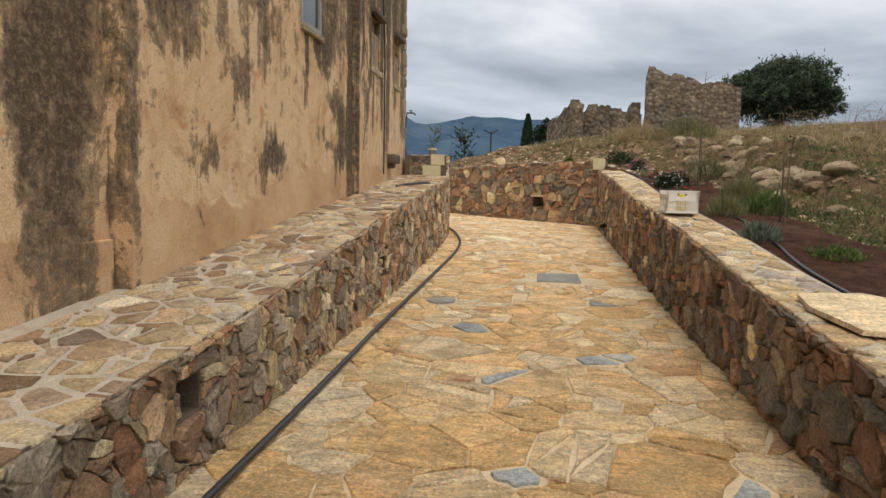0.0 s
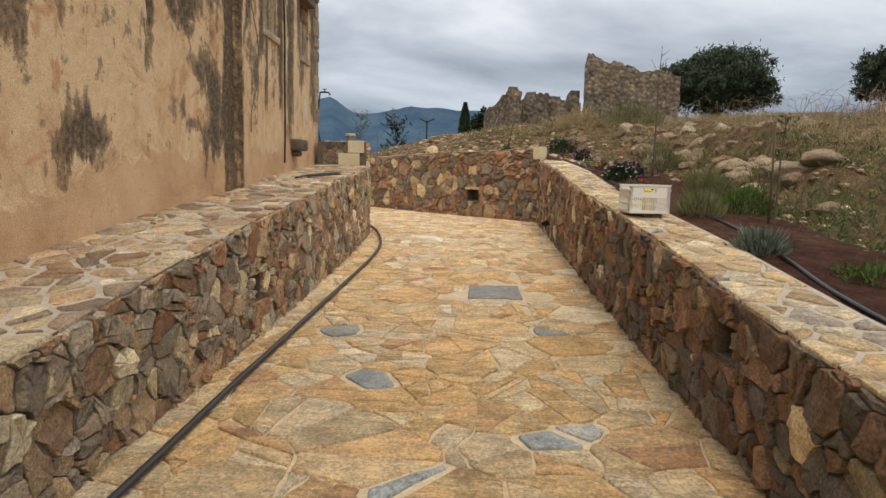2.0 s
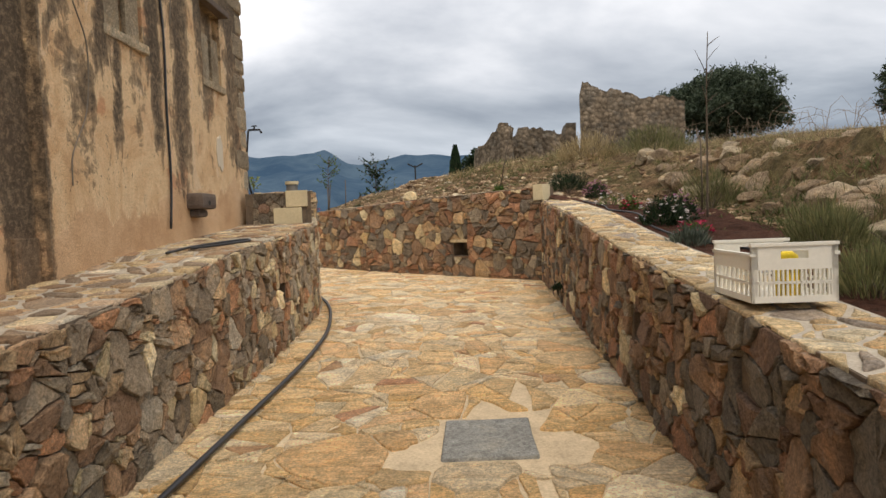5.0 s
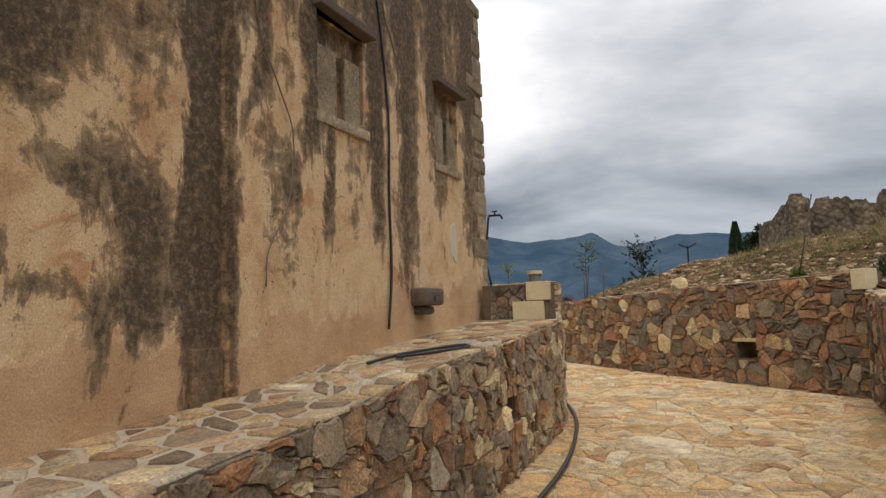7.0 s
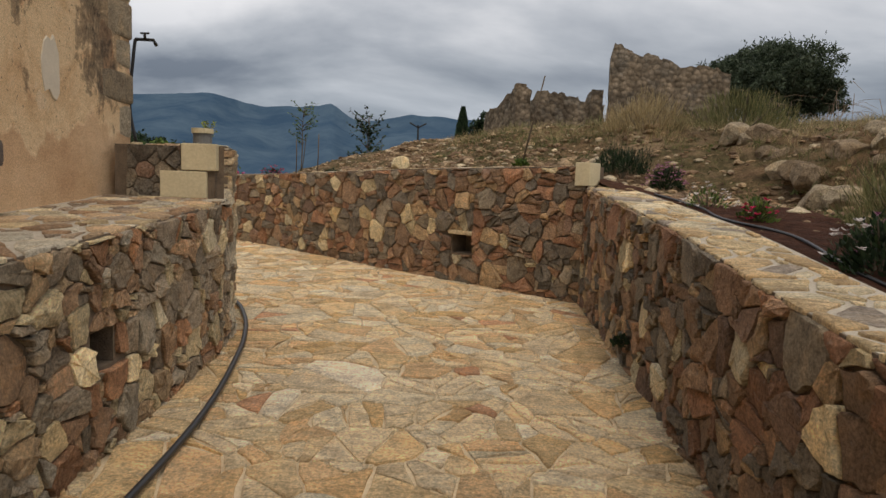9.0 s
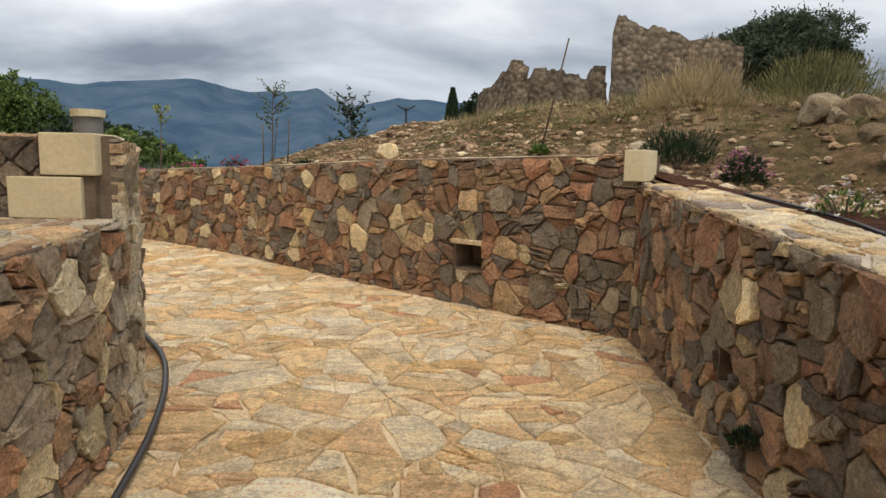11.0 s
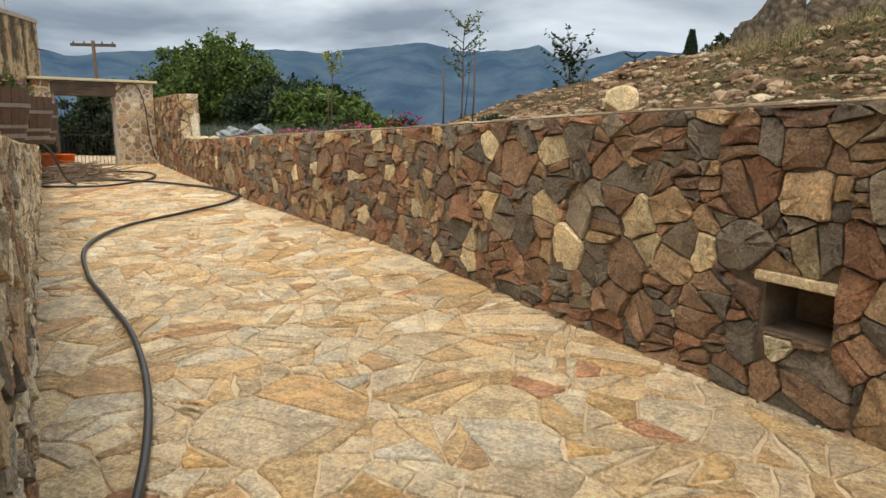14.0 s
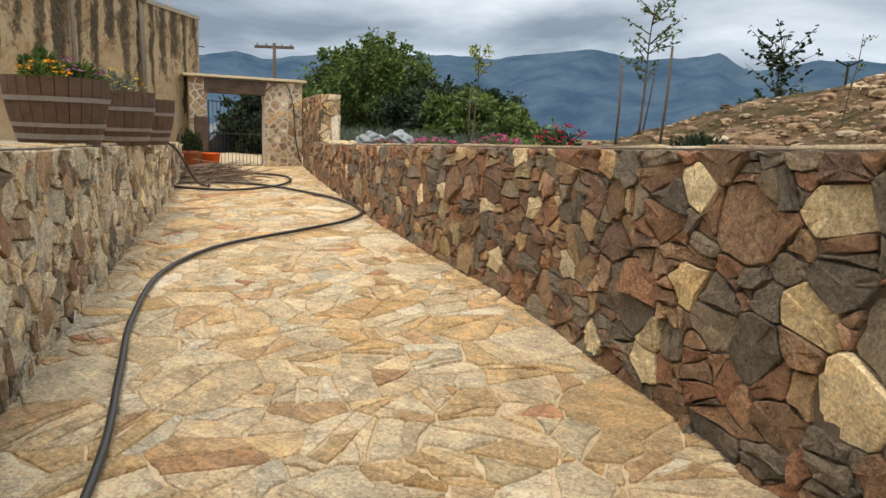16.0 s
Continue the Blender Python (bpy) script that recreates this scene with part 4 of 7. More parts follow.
    g = Geo().add([(-0.01, y, z) for y, z in ring] + [(0.008, y * 0.95, z * 0.95) for y, z in ring] + [(0.009, 0, 0)], [(i, (i + 1) % 17, 17 + (i + 1) % 17, 17 + i) for i in range(17)] + [(17 + i, 17 + (i + 1) % 17, 34) for i in range(17)])
    part("plaster_patch", g, dressed_pale, h, "pale new plaster patch", loc=inv @ Vector((face_x(12.95) + 0.004, 12.95, 2.42)))
    # cables
    def cable(pts, r, mat, label, name="cable"):
        o = Vector(pts[0])
        part(name, Geo().tube([Vector(p) - o for p in smooth_path(pts, 5)], r, 6), mat, h, label, smooth=True, loc=inv @ o)
    X = face_x(11.3) + 0.02
    cable([(X, 11.04, 5.8), (X, 11.02, 4.9), (X, 11.16, 4.45), (X, 11.29, 3.5), (X, 11.27, 2.7), (X, 11.28, 2.0), (X + 0.02, 11.17, 1.46)], 0.013, hose_mat, "black cable hanging down the wall")
    cable([(X, 11.22, 5.8), (X, 11.24, 4.6), (X, 11.38, 4.3), (X, 11.5, 4.0), (X, 11.46, 3.6)], 0.008, cable_grey, "thin grey cable end")
    X = face_x(9.4) + 0.015
    cable([(X, 9.40, 4.6), (X, 9.34, 3.9), (X, 9.38, 3.55), (X, 9.58, 3.2), (X, 9.72, 2.9), (X, 9.66, 2.4), (X, 9.45, 2.05), (X, 9.42, 1.8)], 0.006, cable_grey, "thin grey wire on the plaster")
    # tap pipe at the corner
    Y = 14.24
    cable([(-2.38, Y, 1.95), (-2.44, Y, 2.3), (-2.40, Y, 2.75), (-2.38, Y, 2.90)], 0.016, hose_mat, "black riser pipe", "pipe")
    part("tap", Geo().tube([(0, 0, 0), (0.16, 0.02, 0.0), (0.19, 0.02, -0.05)], 0.016, 8).tube([(0.09, 0, 0.0), (0.09, 0, 0.05)], 0.012, 6).tube([(0.05, 0, 0.055), (0.13, 0, 0.055)], 0.009, 6), dark_iron, h, "small garden tap", smooth=True, loc=inv @ Vector((-2.38, Y, 2.90)))
    # foot of the pilaster: small lighter blocks in the recesses
    piece_on("plaster_pad", 3.30, 3.61, 0.3, 0.86, 0.03, plaster_house, "", 0.02)
    piece_on("plaster_pad", 8.86, 9.11, 0.8, 1.42, 0.03, plaster_house, "", 0.02)
    part("roof_spike", Geo().box(-0.04, 0.04, -0.03, 0.03, 0, 0.34, pose(0, 0, 0, 25, 0, 0)), dark_iron, h, "rusty roof strut", loc=inv @ Vector((-2.36, 13.0, ROOF)))
    return h


def smooth_path(pts, n=6):
    """A Catmull-Rom curve through the points."""
    p = [Vector(q) for q in pts]
    p = [p[0] * 2 - p[1]] + p + [p[-1] * 2 - p[-2]]
    out = []
    for i in range(1, len(p) - 2):
        for k in range(n):
            t = k / n
            out.append(0.5 * ((2 * p[i]) + (p[i + 1] - p[i - 1]) * t + (2 * p[i - 1] - 5 * p[i] + 4 * p[i + 1] - p[i + 2]) * t * t + (3 * p[i] - p[i - 1] - 3 * p[i + 1] + p[i + 2]) * t ** 3))
    return out + [p[-2]]


HOUSE = house()

# ---- the second building ----
def second_house():
    a, b = Vector((-14.9, 25.4)), Vector((-10.2, 16.4))
    h = thing("annex_building", "low building with streaked grey-ochre plaster walls", "building", (a.x, a.y, 0), math.degrees(math.atan2(b.y - a.y, b.x - a.x)))
    ln = (b - a).length
    g = Geo().box(0, ln, -6, 0, 0, 4.15)
    part("wall", g, plaster_back, h)
    part("roof", Geo().box(-0.02, ln, -6, 0.03, 4.15, 4.24), mortar_pale, h)
    for x0, z1, r in ((2.50, 4.22, 0.05), (4.6, 4.05, 0.035)):
        d = part("downpipe", Geo().tube([(x0, 0.07, z1), (x0, 0.08, 2.4), (x0 + 0.03, 0.07, 1.5)], r, 10), cable_grey, h, "rusty grey downpipe", smooth=True)
        part("hopper", Geo().turn([(r, -0.12), (0.10, 0.0), (0.10, 0.06), (0.02, 0.06)], 10, (x0, 0.11, z1)), cable_grey, d, "small rain hopper")
    part("hook", Geo().tube([(0.05, 0.0, 3.55), (0.03, 0.16, 3.53)], 0.012, 5), dark_iron, h, "small iron hook")
    return h


def flag(along, height, lean, cloth, name, label, seed):
    """A pole on the annex roof with a limp flag hanging beside it."""
    a, b = Vector((-14.9, 25.4)), Vector((-10.2, 16.4))
    p = a + (b - a).normalized() * along
    f = thing(name, label, "flag", (p.x - 0.15, p.y - 0.1, 4.24), math.degrees(math.atan2(b.y - a.y, b.x - a.x)))
    part("pole", Geo().tube([(0, 0, -0.02), (lean, 0, height)], [0.022, 0.016], 8), frame_pale, f, "white pole", smooth=True)
    g, rows, cols = Geo(), 14, 8
    vs = []
    for i in range(rows + 1):
        for j in range(cols + 1):
            k, c = i / rows, j / cols
            vs.append((lean * (1 - 0.62 * k) - c * 0.42 * (1 - 0.35 * k), 0.045 * math.sin(c * 9 + k * 3 + seed), height * 0.98 - 0.80 * k - 0.28 * c * (1 - 0.3 * k)))
    g.add(vs, [(i * (cols + 1) + j, i * (cols + 1) + j + 1, (i + 1) * (cols + 1) + j + 1, (i + 1) * (cols + 1) + j) for i in range(rows) for j in range(cols)])
    part("cloth", g, cloth, f, smooth=True)
    return f


second_house()
flag(1.75, 1.25, 0.02, flag_yellow, "flag", "limp yellow flag on a white pole on the annex roof", 0.0)
flag(0.95, 1.30, 0.22, flag_blue, "flag", "limp blue and white flag on a leaning white pole", 1.3)

# ---- paved floor ----
def in_court(x, y, grow=0.0):
    if y < 15:
        return -1.35 - grow < x < 2.25 + grow
    l = LEFT.u_of(x, y)
    p, n = LEFT.at(l)
    f = FAR.u_of(x, y)
    q, m = FAR.at(f)
    return (Vector((x, y)) - p).dot(n) > -0.15 - grow and (Vector((x, y)) - q).dot(m) > -0.15 - grow and (x > -14 - grow)


FLOOR = thing("floor", "irregular sandstone flags set in pale mortar", "floor", kind="structure")


def pavement():
    g = Geo()
    ys = list(np.arange(-5, 30, 0.5))
    xs = list(np.arange(-18, 3.1, 0.75))
    vs = [(x, y, floor_z(y) - 0.012) for y in ys for x in xs]
    n = len(xs)
    fs = []
    for j in range(len(ys) - 1):
        for i in range(n - 1):
            cx, cy = xs[i] + 0.37, ys[j] + 0.25
            if (cy < 15 and -2.3 < cx < 3.2) or (cy >= 15 and in_court(cx, cy, 1.2)) or cx < -13:
                if cx < -13 and cy < 22:
                    continue
                fs.append((j * n + i, j * n + i + 1, (j + 1) * n + i + 1, (j + 1) * n + i))
    g.add(vs, fs)
    part("mortar", g, mortar_floor, FLOOR)
    rng = random.Random(5)
    box = (-14.5, -4.5, 2.5, 28)
    pts, w = scatter(rng, box, 0.31, 0.46, 0.55, 1.2)
    slates = [(0.93, 8.92, 0.52), (-0.45, 7.2, 0.22), (1.45, 7.35, 0.2), (1.5, 6.6, 0.16), (0.35, 4.45, 0.2), (1.1, 4.95, 0.16), (0.55, 2.85, 0.2), (1.55, 2.8, 0.17), (1.35, 5.2, 0.2), (0.0, 5.9, 0.22), (-0.6, 9.0, 0.18)]
    keep = [i for i, (x, y) in enumerate(pts) if (-1.5 < x < 2.4 if y < 14.6 else in_court(x, y, 0.25)) and all(math.hypot(x - a, y - b) > s * 0.75 for a, b, s in slates[1:]) and not (0.50 < x < 1.36 and 8.45 < y < 9.42)]
    pts, w = [pts[i] for i in keep], [w[i] for i in keep]
    tags = [0] * len(pts)
    for a, b, s in slates[1:]:
        pts.append((a, b)), w.append(0.0), tags.append(1)
    polys = []
    for poly, tag in zip(cells(pts, w, box, 0.75), tags):
        if not poly:
            continue
        r = rng.random()
        if tag:
            polys.append((shrink(poly, 0.03), 1))
            continue
        far = ease((centre(poly)[1] - 7) / 4)
        subs = split(rng, poly, rng.choice((2, 2, 3)), None) if r < 0.5 + 0.28 * far else [poly]
        subs = [c for b in subs for c in (split(rng, b, 2, None) if rng.random() < 0.22 + 0.3 * far and area(b) > 0.03 and len(b) > 2 else [b])]
        for q in subs:
            q = clip(q, 1, 0, 2.2)
            c = centre(q) if len(q) > 2 else (0, 0)
            if len(q) < 3:
                continue
            if 0.58 < c[0] < 1.30 and 8.5 < c[1] < 9.36:
                continue
            if -0.1 < c[0] < 2.0 and 8.0 < c[1] < 9.9:
                if c[0] < 0.62:
                    q = clip(q, 1, 0, 0.6)
                elif c[0] > 1.26:
                    q = clip(q, -1, 0, -1.27)
                elif c[1] < 8.6:
                    q = clip(q, 0, 1, 8.54)
                else:
                    q = clip(q, 0, -1, -9.31)
            if len(q) >= 3:
                polys.append((q, 2 if rng.random() < 0.15 + 0.75 * ease((c[1] - 9) / 4) else 0))
    polys.append(([(0.62, 8.56), (1.25, 8.58), (1.24, 9.29), (0.63, 9.27)], 1))
    lay(rng, polys, lambda u, v, h: Vector((u, v, floor_z(v) + h)), FLOOR, "flagstone", [paver_one, slate_one, pale_one], [paver_many, slate_one, pale_many],
        lambda u, v: abs(v - 7.5), 0.013, 0.02, 0.005, 0.1, 0.012, 0.026, long=0.10)


# ---- garden walls ----
def niche(line, x, y, w, z0, z1):
    u = line.u_of(x, y)
    return (u - w / 2, u + w / 2, z0, z1)


def spots(line, items):
    return [(line.u_of(x, y), z, s) for x, y, z, s in items]


LEFT_HOLES = [niche(LEFT, -1.2, 2.55, 0.22, 0.06, 0.26), niche(LEFT, -1.2, 6.86, 0.22, 0.20, 0.42), niche(LEFT, -1.3, 11.66, 0.24, 0.60, 0.81)]
RIGHT_HOLES = [niche(RIGHT, 2.12, 5.12, 0.26, 0.29, 0.48), niche(RIGHT, 2.12, 9.62, 0.26, 0.45, 0.67), niche(RIGHT, 2.12, 13.93, 0.22, 0.58, 0.78)]
FAR_HOLES = [niche(FAR, 0.66, 17.07, 0.36, 0.75, 1.01)]

left_low = thing("retaining_wall_house", "low rubble stone wall with a broad capped ledge", "stone wall", kind="structure")
right_wall = thing("retaining_wall_garden", "low rubble stone wall holding the planted bed", "stone wall", kind="structure")
far_wall = thing("retaining_wall_hill", "high rubble stone wall against the hillside", "stone wall", kind="structure")
left_high = thing("retaining_wall_terrace", "rubble stone wall under the barrel planters", "stone wall", kind="structure")
U_TURN = LEFT.u_of(-1.37, 13.861)
wall_core(LEFT, 0.0, U_TURN, LEFT_HOLES, mortar_joint_shade, left_low)
wall_core(LEFT, U_TURN + 0.012, LEFT.length, [], mortar_joint_shade, left_high)
wall_core(RIGHT, 0.0, RIGHT.length, RIGHT_HOLES, mortar_joint_shade, right_wall, 0.5)
wall_core(FAR, 0.0, FAR.length, FAR_HOLES, mortar_joint_shade, far_wall, 0.38, 0.3)


def terrace():
    """Ground behind the left wall, up to the annex."""
    g = Geo()
    us = list(np.arange(U_TURN + 1.1, LEFT.length, 0.5))
    ds = [0.3, 1, 2, 4, 6]
    vs = []
    for u in us:
        for d in ds:
            p = LEFT.place(u, LEFT.top(u) - 0.03, -d)
            vs.append(p)
    k = len(ds)
    g.add(vs, [(i * k + j, (i + 1) * k + j, (i + 1) * k + j + 1, i * k + j + 1) for i in range(len(us) - 1) for j in range(k - 1)])
    part("terrace", g, mortar_pale, None, kind="structure")


terrace()


def cap(seed, line, u0, u1, d0, d1, step, one, many, parent, single, proud=0.012, joint=0.03, zoff=0.0, bulge=0.25):
    rng = random.Random(seed)
    box = (u0, d0, u1, d1)
    pts, w = scatter(rng, box, step, 0.42, 0.35, 1.25)
    polys = []
    for p in cells(pts, w, box, step * 2):
        if p:
            polys += [(q, 0) for q in (split(rng, p, 2, None) if rng.random() < 0.25 else [p])]
    return lay(rng, polys, lambda u, v, h: line.place(u, line.top(u) + h + zoff, -v), parent, "cap_stone", one, many, single, joint, 0.01, proud, bulge, 0.03, 0.008, long=0.15)


# ledge along the house
def ledge():
    g = Geo()
    us = list(np.arange(0.0, U_TURN - 0.01, 0.4)) + [U_TURN - 0.01]
    for a, b in zip(us, us[1:]):
        g.add([LEFT.place(a, LEFT.top(a) + 0.004, -0.006), LEFT.place(b, LEFT.top(b) + 0.004, -0.006), LEFT.place(b, LEFT.top(b) + 0.004, -1.35), LEFT.place(a, LEFT.top(a) + 0.004, -1.35)], [(0, 1, 2, 3)])
        g.add([LEFT.place(a, LEFT.top(a) - 0.025, -0.006), LEFT.place(b, LEFT.top(b) - 0.025, -0.006), LEFT.place(b, LEFT.top(b) + 0.004, -0.006), LEFT.place(a, LEFT.top(a) + 0.004, -0.006)], [(0, 1, 2, 3)])
    part("mortar", g, mortar_pale, left_low)


ledge()


def mortar_cap(line, u0, u1, thick, parent):
    g = Geo()
    us = sorted(set(list(np.arange(u0, u1, 0.4)) + [u1] + [v for q in line.u for v in (q - 0.03, q, q + 0.035) if u0 < v < u1]))
    for a, b in zip(us, us[1:]):
        za, zb = line.top(a + 1e-3) + 0.004, line.top(b - 1e-3) + 0.004
        g.add([line.place(a, za, -0.006), line.place(b, zb, -0.006), line.place(b, zb, -thick), line.place(a, za, -thick)], [(0, 1, 2, 3)])
        g.add([line.place(a, za - 0.03, -0.006), line.place(b, zb - 0.03, -0.006), line.place(b, zb, -0.006), line.place(a, za, -0.006)], [(0, 1, 2, 3)])
    part("mortar", g, mortar_pale, parent)


mortar_cap(RIGHT, 0, RIGHT.length, 0.52, right_wall)
mortar_cap(FAR, 0, FAR.length, 0.38, far_wall)
mortar_cap(LEFT, U_TURN + 0.012, LEFT.length, 0.4, left_high)


# parapet across the ledge's end, with two cut blocks
def parapet():
    p = thing("retaining_wall_parapet", "short rubble parapet closing the ledge", "stone wall", (-2.12, 13.775, 0), 3.0, kind="structure")
    part("core", Geo().box(-0.2, 0.66, 0, 0.42, 1.3, 1.92), mortar_joint_shade, p)
    rng = random.Random(9)
    box = (-0.1, 1.44, 0.66, 1.93)
    pts, w = scatter(rng, (-0.1, 1.44, 0.62, 1.93), 0.085, 0.36, 0.4, 2.0)
    polys = []
    for q in cells(pts, w, (-0.1, 1.44, 0.62, 1.925), 0.4):
        if not q:
            continue
        c = centre(q)
        if c[0] > 0.2 and c[1] < 1.70:
            q = clip(q, 1, 0, 0.19)
        elif c[0] > 0.38:
            q = clip(q, 1, 0, 0.37)
        if len(q) > 2:
            polys.append((q, 0))
    lay(rng, polys, lambda u, v, h: Vector((u, -h, v)), p, "stone", [parapet_one], [parapet_one], lambda u, v: u, 0.008, 0.03, 0.02, 0.1, 0.08, 0.01, smooth=False)
    rng = random.Random(10)
    pts, w = scatter(rng, (-0.1, 0.0, 0.66, 0.42), 0.2)
    lay(rng, [(q, 0) for q in cells(pts, w, (-0.1, 0.0, 0.66, 0.42), 0.5) if q], lambda u, v, h: Vector((u, v, 1.925 + h)), p, "cap_stone", [cap_one], [cap_many], lambda u, v: u, 0.03, 0.01, 0.012, 0.2, 0.02, 0.01)
    part("cut_block", Geo().box(0.20, 0.60, -0.035, 0.20, 1.475, 1.705), cream_block, p, "cream cut sandstone block", bevel=0.008)
    part("cut_block", Geo().box(0.38, 0.68, -0.03, 0.25, 1.715, 1.945), cream_block, p, "cream cut sandstone block", bevel=0.008)


parapet()
# block on the far wall's end
part("cut_block", Geo().box(-0.1, 0.09, -0.16, 0.10, 1.72, 1.99, pose(2.15, 16.02, 0, 0, 0, -38)), cream_block, far_wall, "cream cut sandstone block", bevel=0.008)

# ---- ruins ----
def jag(x, k, seed):
    k *= 0.55
    steps = noise.cell(Vector((x * 2.3, seed * 3.1, 0))) + 0.6 * noise.cell(Vector((x * 5.7, seed * 1.7, 3)))
    return k * (0.7 * noise.fractal(Vector((x * 1.3, seed, 0)), 0.9, 2.0, 4) + 1.1 * (steps - 0.8))


def ruin_wall(parent, a, b, tops, z0, thick, seed):
    """A broken rubble wall from a to b; tops: (fraction, height)."""
    a, b = Vector(a), Vector(b)
    n = max(6, int((b - a).length / 0.07))
    d = (b - a).normalized()
    nn = Vector((-d.y, d.x))
    g = Geo()
    rows = 10
    vs = []
    for side in (0, 1):
        for i in range(n + 1):
            f = i / n
            p = a + (b - a) * f
            t = float(np.interp(f, [q[0] for q in tops], [q[1] for q in tops])) + jag(f * (b - a).length, 0.16, seed)
            for j in range(rows + 1):
                z = z0 + (t - z0) * j / rows
                bump = 0.07 * noise.noise(Vector((p.x * 1.7, p.y * 1.7, z * 1.7 + side * 9)))
                end = 0.12 * noise.noise(Vector((z * 2.1, seed, 0))) * (1 if i in (0, n) else 0)
                q = p + nn * (side * thick + bump * (1 if side else -1)) + d * end
                vs.append((q.x, q.y, z))
    k = rows + 1
    off = (n + 1) * k
    fs = []
    for i in range(n):
        for j in range(rows):
            fs.append((i * k + j, (i + 1) * k + j, (i + 1) * k + j + 1, i * k + j + 1))
            fs.append((off + i * k + j, off + i * k + j + 1, off + (i + 1) * k + j + 1, off + (i + 1) * k + j))
        fs.append((i * k + rows, (i + 1) * k + rows, off + (i + 1) * k + rows, off + i * k + rows))
    for j in range(rows):
        fs.append((j, j + 1, off + j + 1, off + j))
        fs.append((n * k + j, off + n * k + j, off + n * k + j + 1, n * k + j + 1))
    g.add(vs, fs)
    g.v = [tuple(Vector(v) - parent.location) for v in g.v]
    part("wall", g, ruin_m, parent)


def ruins():
    r = thing("ruined_house", "roofless ruin of broken rubble walls on the hill", "ruin", (6, 36, 3.5))
    ruin_wall(r, (1.2, 38.5), (2.45, 36.0), [(0, 4.9), (1, 6.05)], 2.6, 0.5, 1)
    ruin_wall(r, (2.45, 36.0), (3.05, 35.9), [(0, 6.05), (1, 5.9)], 2.6, 0.5, 2)
    ruin_wall(r, (3.05, 37.2), (6.3, 36.7), [(0, 5.2), (0.12, 5.9), (0.35, 6.0), (0.7, 5.6), (1, 5.35)], 2.6, 0.5, 3)
    ruin_wall(r, (6.35, 36.2), (11.1, 35.6), [(0, 7.2), (0.03, 7.8), (0.3, 7.45), (0.52, 7.2), (0.58, 6.95), (0.8, 6.95), (1, 6.7)], 2.6, 0.55, 4)
    ruin_wall(r, (6.2, 36.6), (6.0, 38.5), [(0, 6.0), (1, 5.5)], 2.6, 0.5, 5)


ruins()


# ---- plants ----
def crown(rng, g, centre_, size, clumps, leaves, length, width, hang=0.0, fill=0.55):
    c = Vector(centre_)
    for _ in range(clumps):
        while True:
            p = Vector((rng.uniform(-1, 1), rng.uniform(-1, 1), rng.uniform(-1, 1)))
            if fill < p.length < 1:
                break
        q = c + Vector((p.x * size[0], p.y * size[1], p.z * size[2]))
        r = min(size) * rng.uniform(0.16, 0.34)
        for _ in range(leaves):
            o = Vector((rng.gauss(0, 0.55), rng.gauss(0, 0.55), rng.gauss(0, 0.45))) * r
            d = Vector((rng.uniform(-1, 1), rng.uniform(-1, 1), rng.uniform(-1, 1) - hang))
            g.leaf(q + o, d, Vector((rng.uniform(-1, 1), rng.uniform(-1, 1), rng.uniform(-1, 1))), length * rng.uniform(0.6, 1.3), width * rng.uniform(0.7, 1.2))


def tree(name, label, at, height, size, seed, mat, clumps=70, leaves=70, leaf=(0.12, 0.06), trunk=0.14, category="tree", base=0.35, group="", lobes=5):
    rng = random.Random(seed)
    t = thing(name, label, category, at, group=group)
    g = Geo()
    top = Vector((rng.uniform(-0.1, 0.1), rng.uniform(-0.1, 0.1), height * base * 1.2))
    g.tube([(0, 0, -0.3), (0.02, 0, height * base * 0.5), top], [trunk * 1.25, trunk, trunk * 0.8], 8)
    ends = []
    for i in range(lobes):
        a = 2 * math.pi * (i + rng.uniform(-0.2, 0.2)) / lobes
        e = Vector((math.cos(a) * size[0] * 0.55, math.sin(a) * size[1] * 0.55, height - size[2] * rng.uniform(0.7, 1.25)))
        mid = top.lerp(e, 0.5) + Vector((0, 0, -0.1 * height * rng.random()))
        g.tube([top, mid, e], [trunk * 0.6, trunk * 0.35, trunk * 0.12], 6)
        ends.append(e)
    part("trunk", g, bark, t, smooth=True)
    c = Geo()
    crown(rng, c, (0, 0, height - size[2] * 1.05), tuple(k * 0.82 for k in size), clumps // 3, leaves, leaf[0], leaf[1], fill=0.35)
    for _ in range(lobes * 3):      # tufts that break the outline
        a, up = rng.uniform(0, 6.283), rng.uniform(-0.55, 1.0)
        r = math.sqrt(max(0.0, 1 - up * up)) * 0.80
        e = Vector((math.cos(a) * r * size[0], math.sin(a) * r * size[1], height - size[2] * (1.05 - up * 0.80)))
        crown(rng, c, e, tuple(k * rng.uniform(0.2, 0.36) for k in size), max(3, clumps // (4 * lobes)), leaves // 2, leaf[0], leaf[1], fill=0.1)
    for e in ends + [Vector((rng.uniform(-.3, .3) * size[0], rng.uniform(-.3, .3) * size[1], height - size[2] * 0.7)) for _ in range(3)]:
        crown(rng, c, e, tuple(s * rng.uniform(0.42, 0.6) for s in size), clumps // (2 * lobes) + 2, leaves, leaf[0], leaf[1], fill=0.2)
    part("crown", c, mat, t)
    return t


tree("olive_tree", "large dark green olive tree behind the ruin", (14.6, 40.0, 3.7), 5.5, (3.3, 3.0, 2.3), 3, leaf_olive, 420, 110, (0.20, 0.07), 0.3)
tree("olive_tree", "dark olive tree farther along the hilltop", (19.2, 30.5, hill_at(19.2, 30.5)), 7.4 - hill_at(19.2, 30.5), (2.1, 2.1, 1.4), 4, leaf_olive, 200, 90, (0.20, 0.07), 0.25)


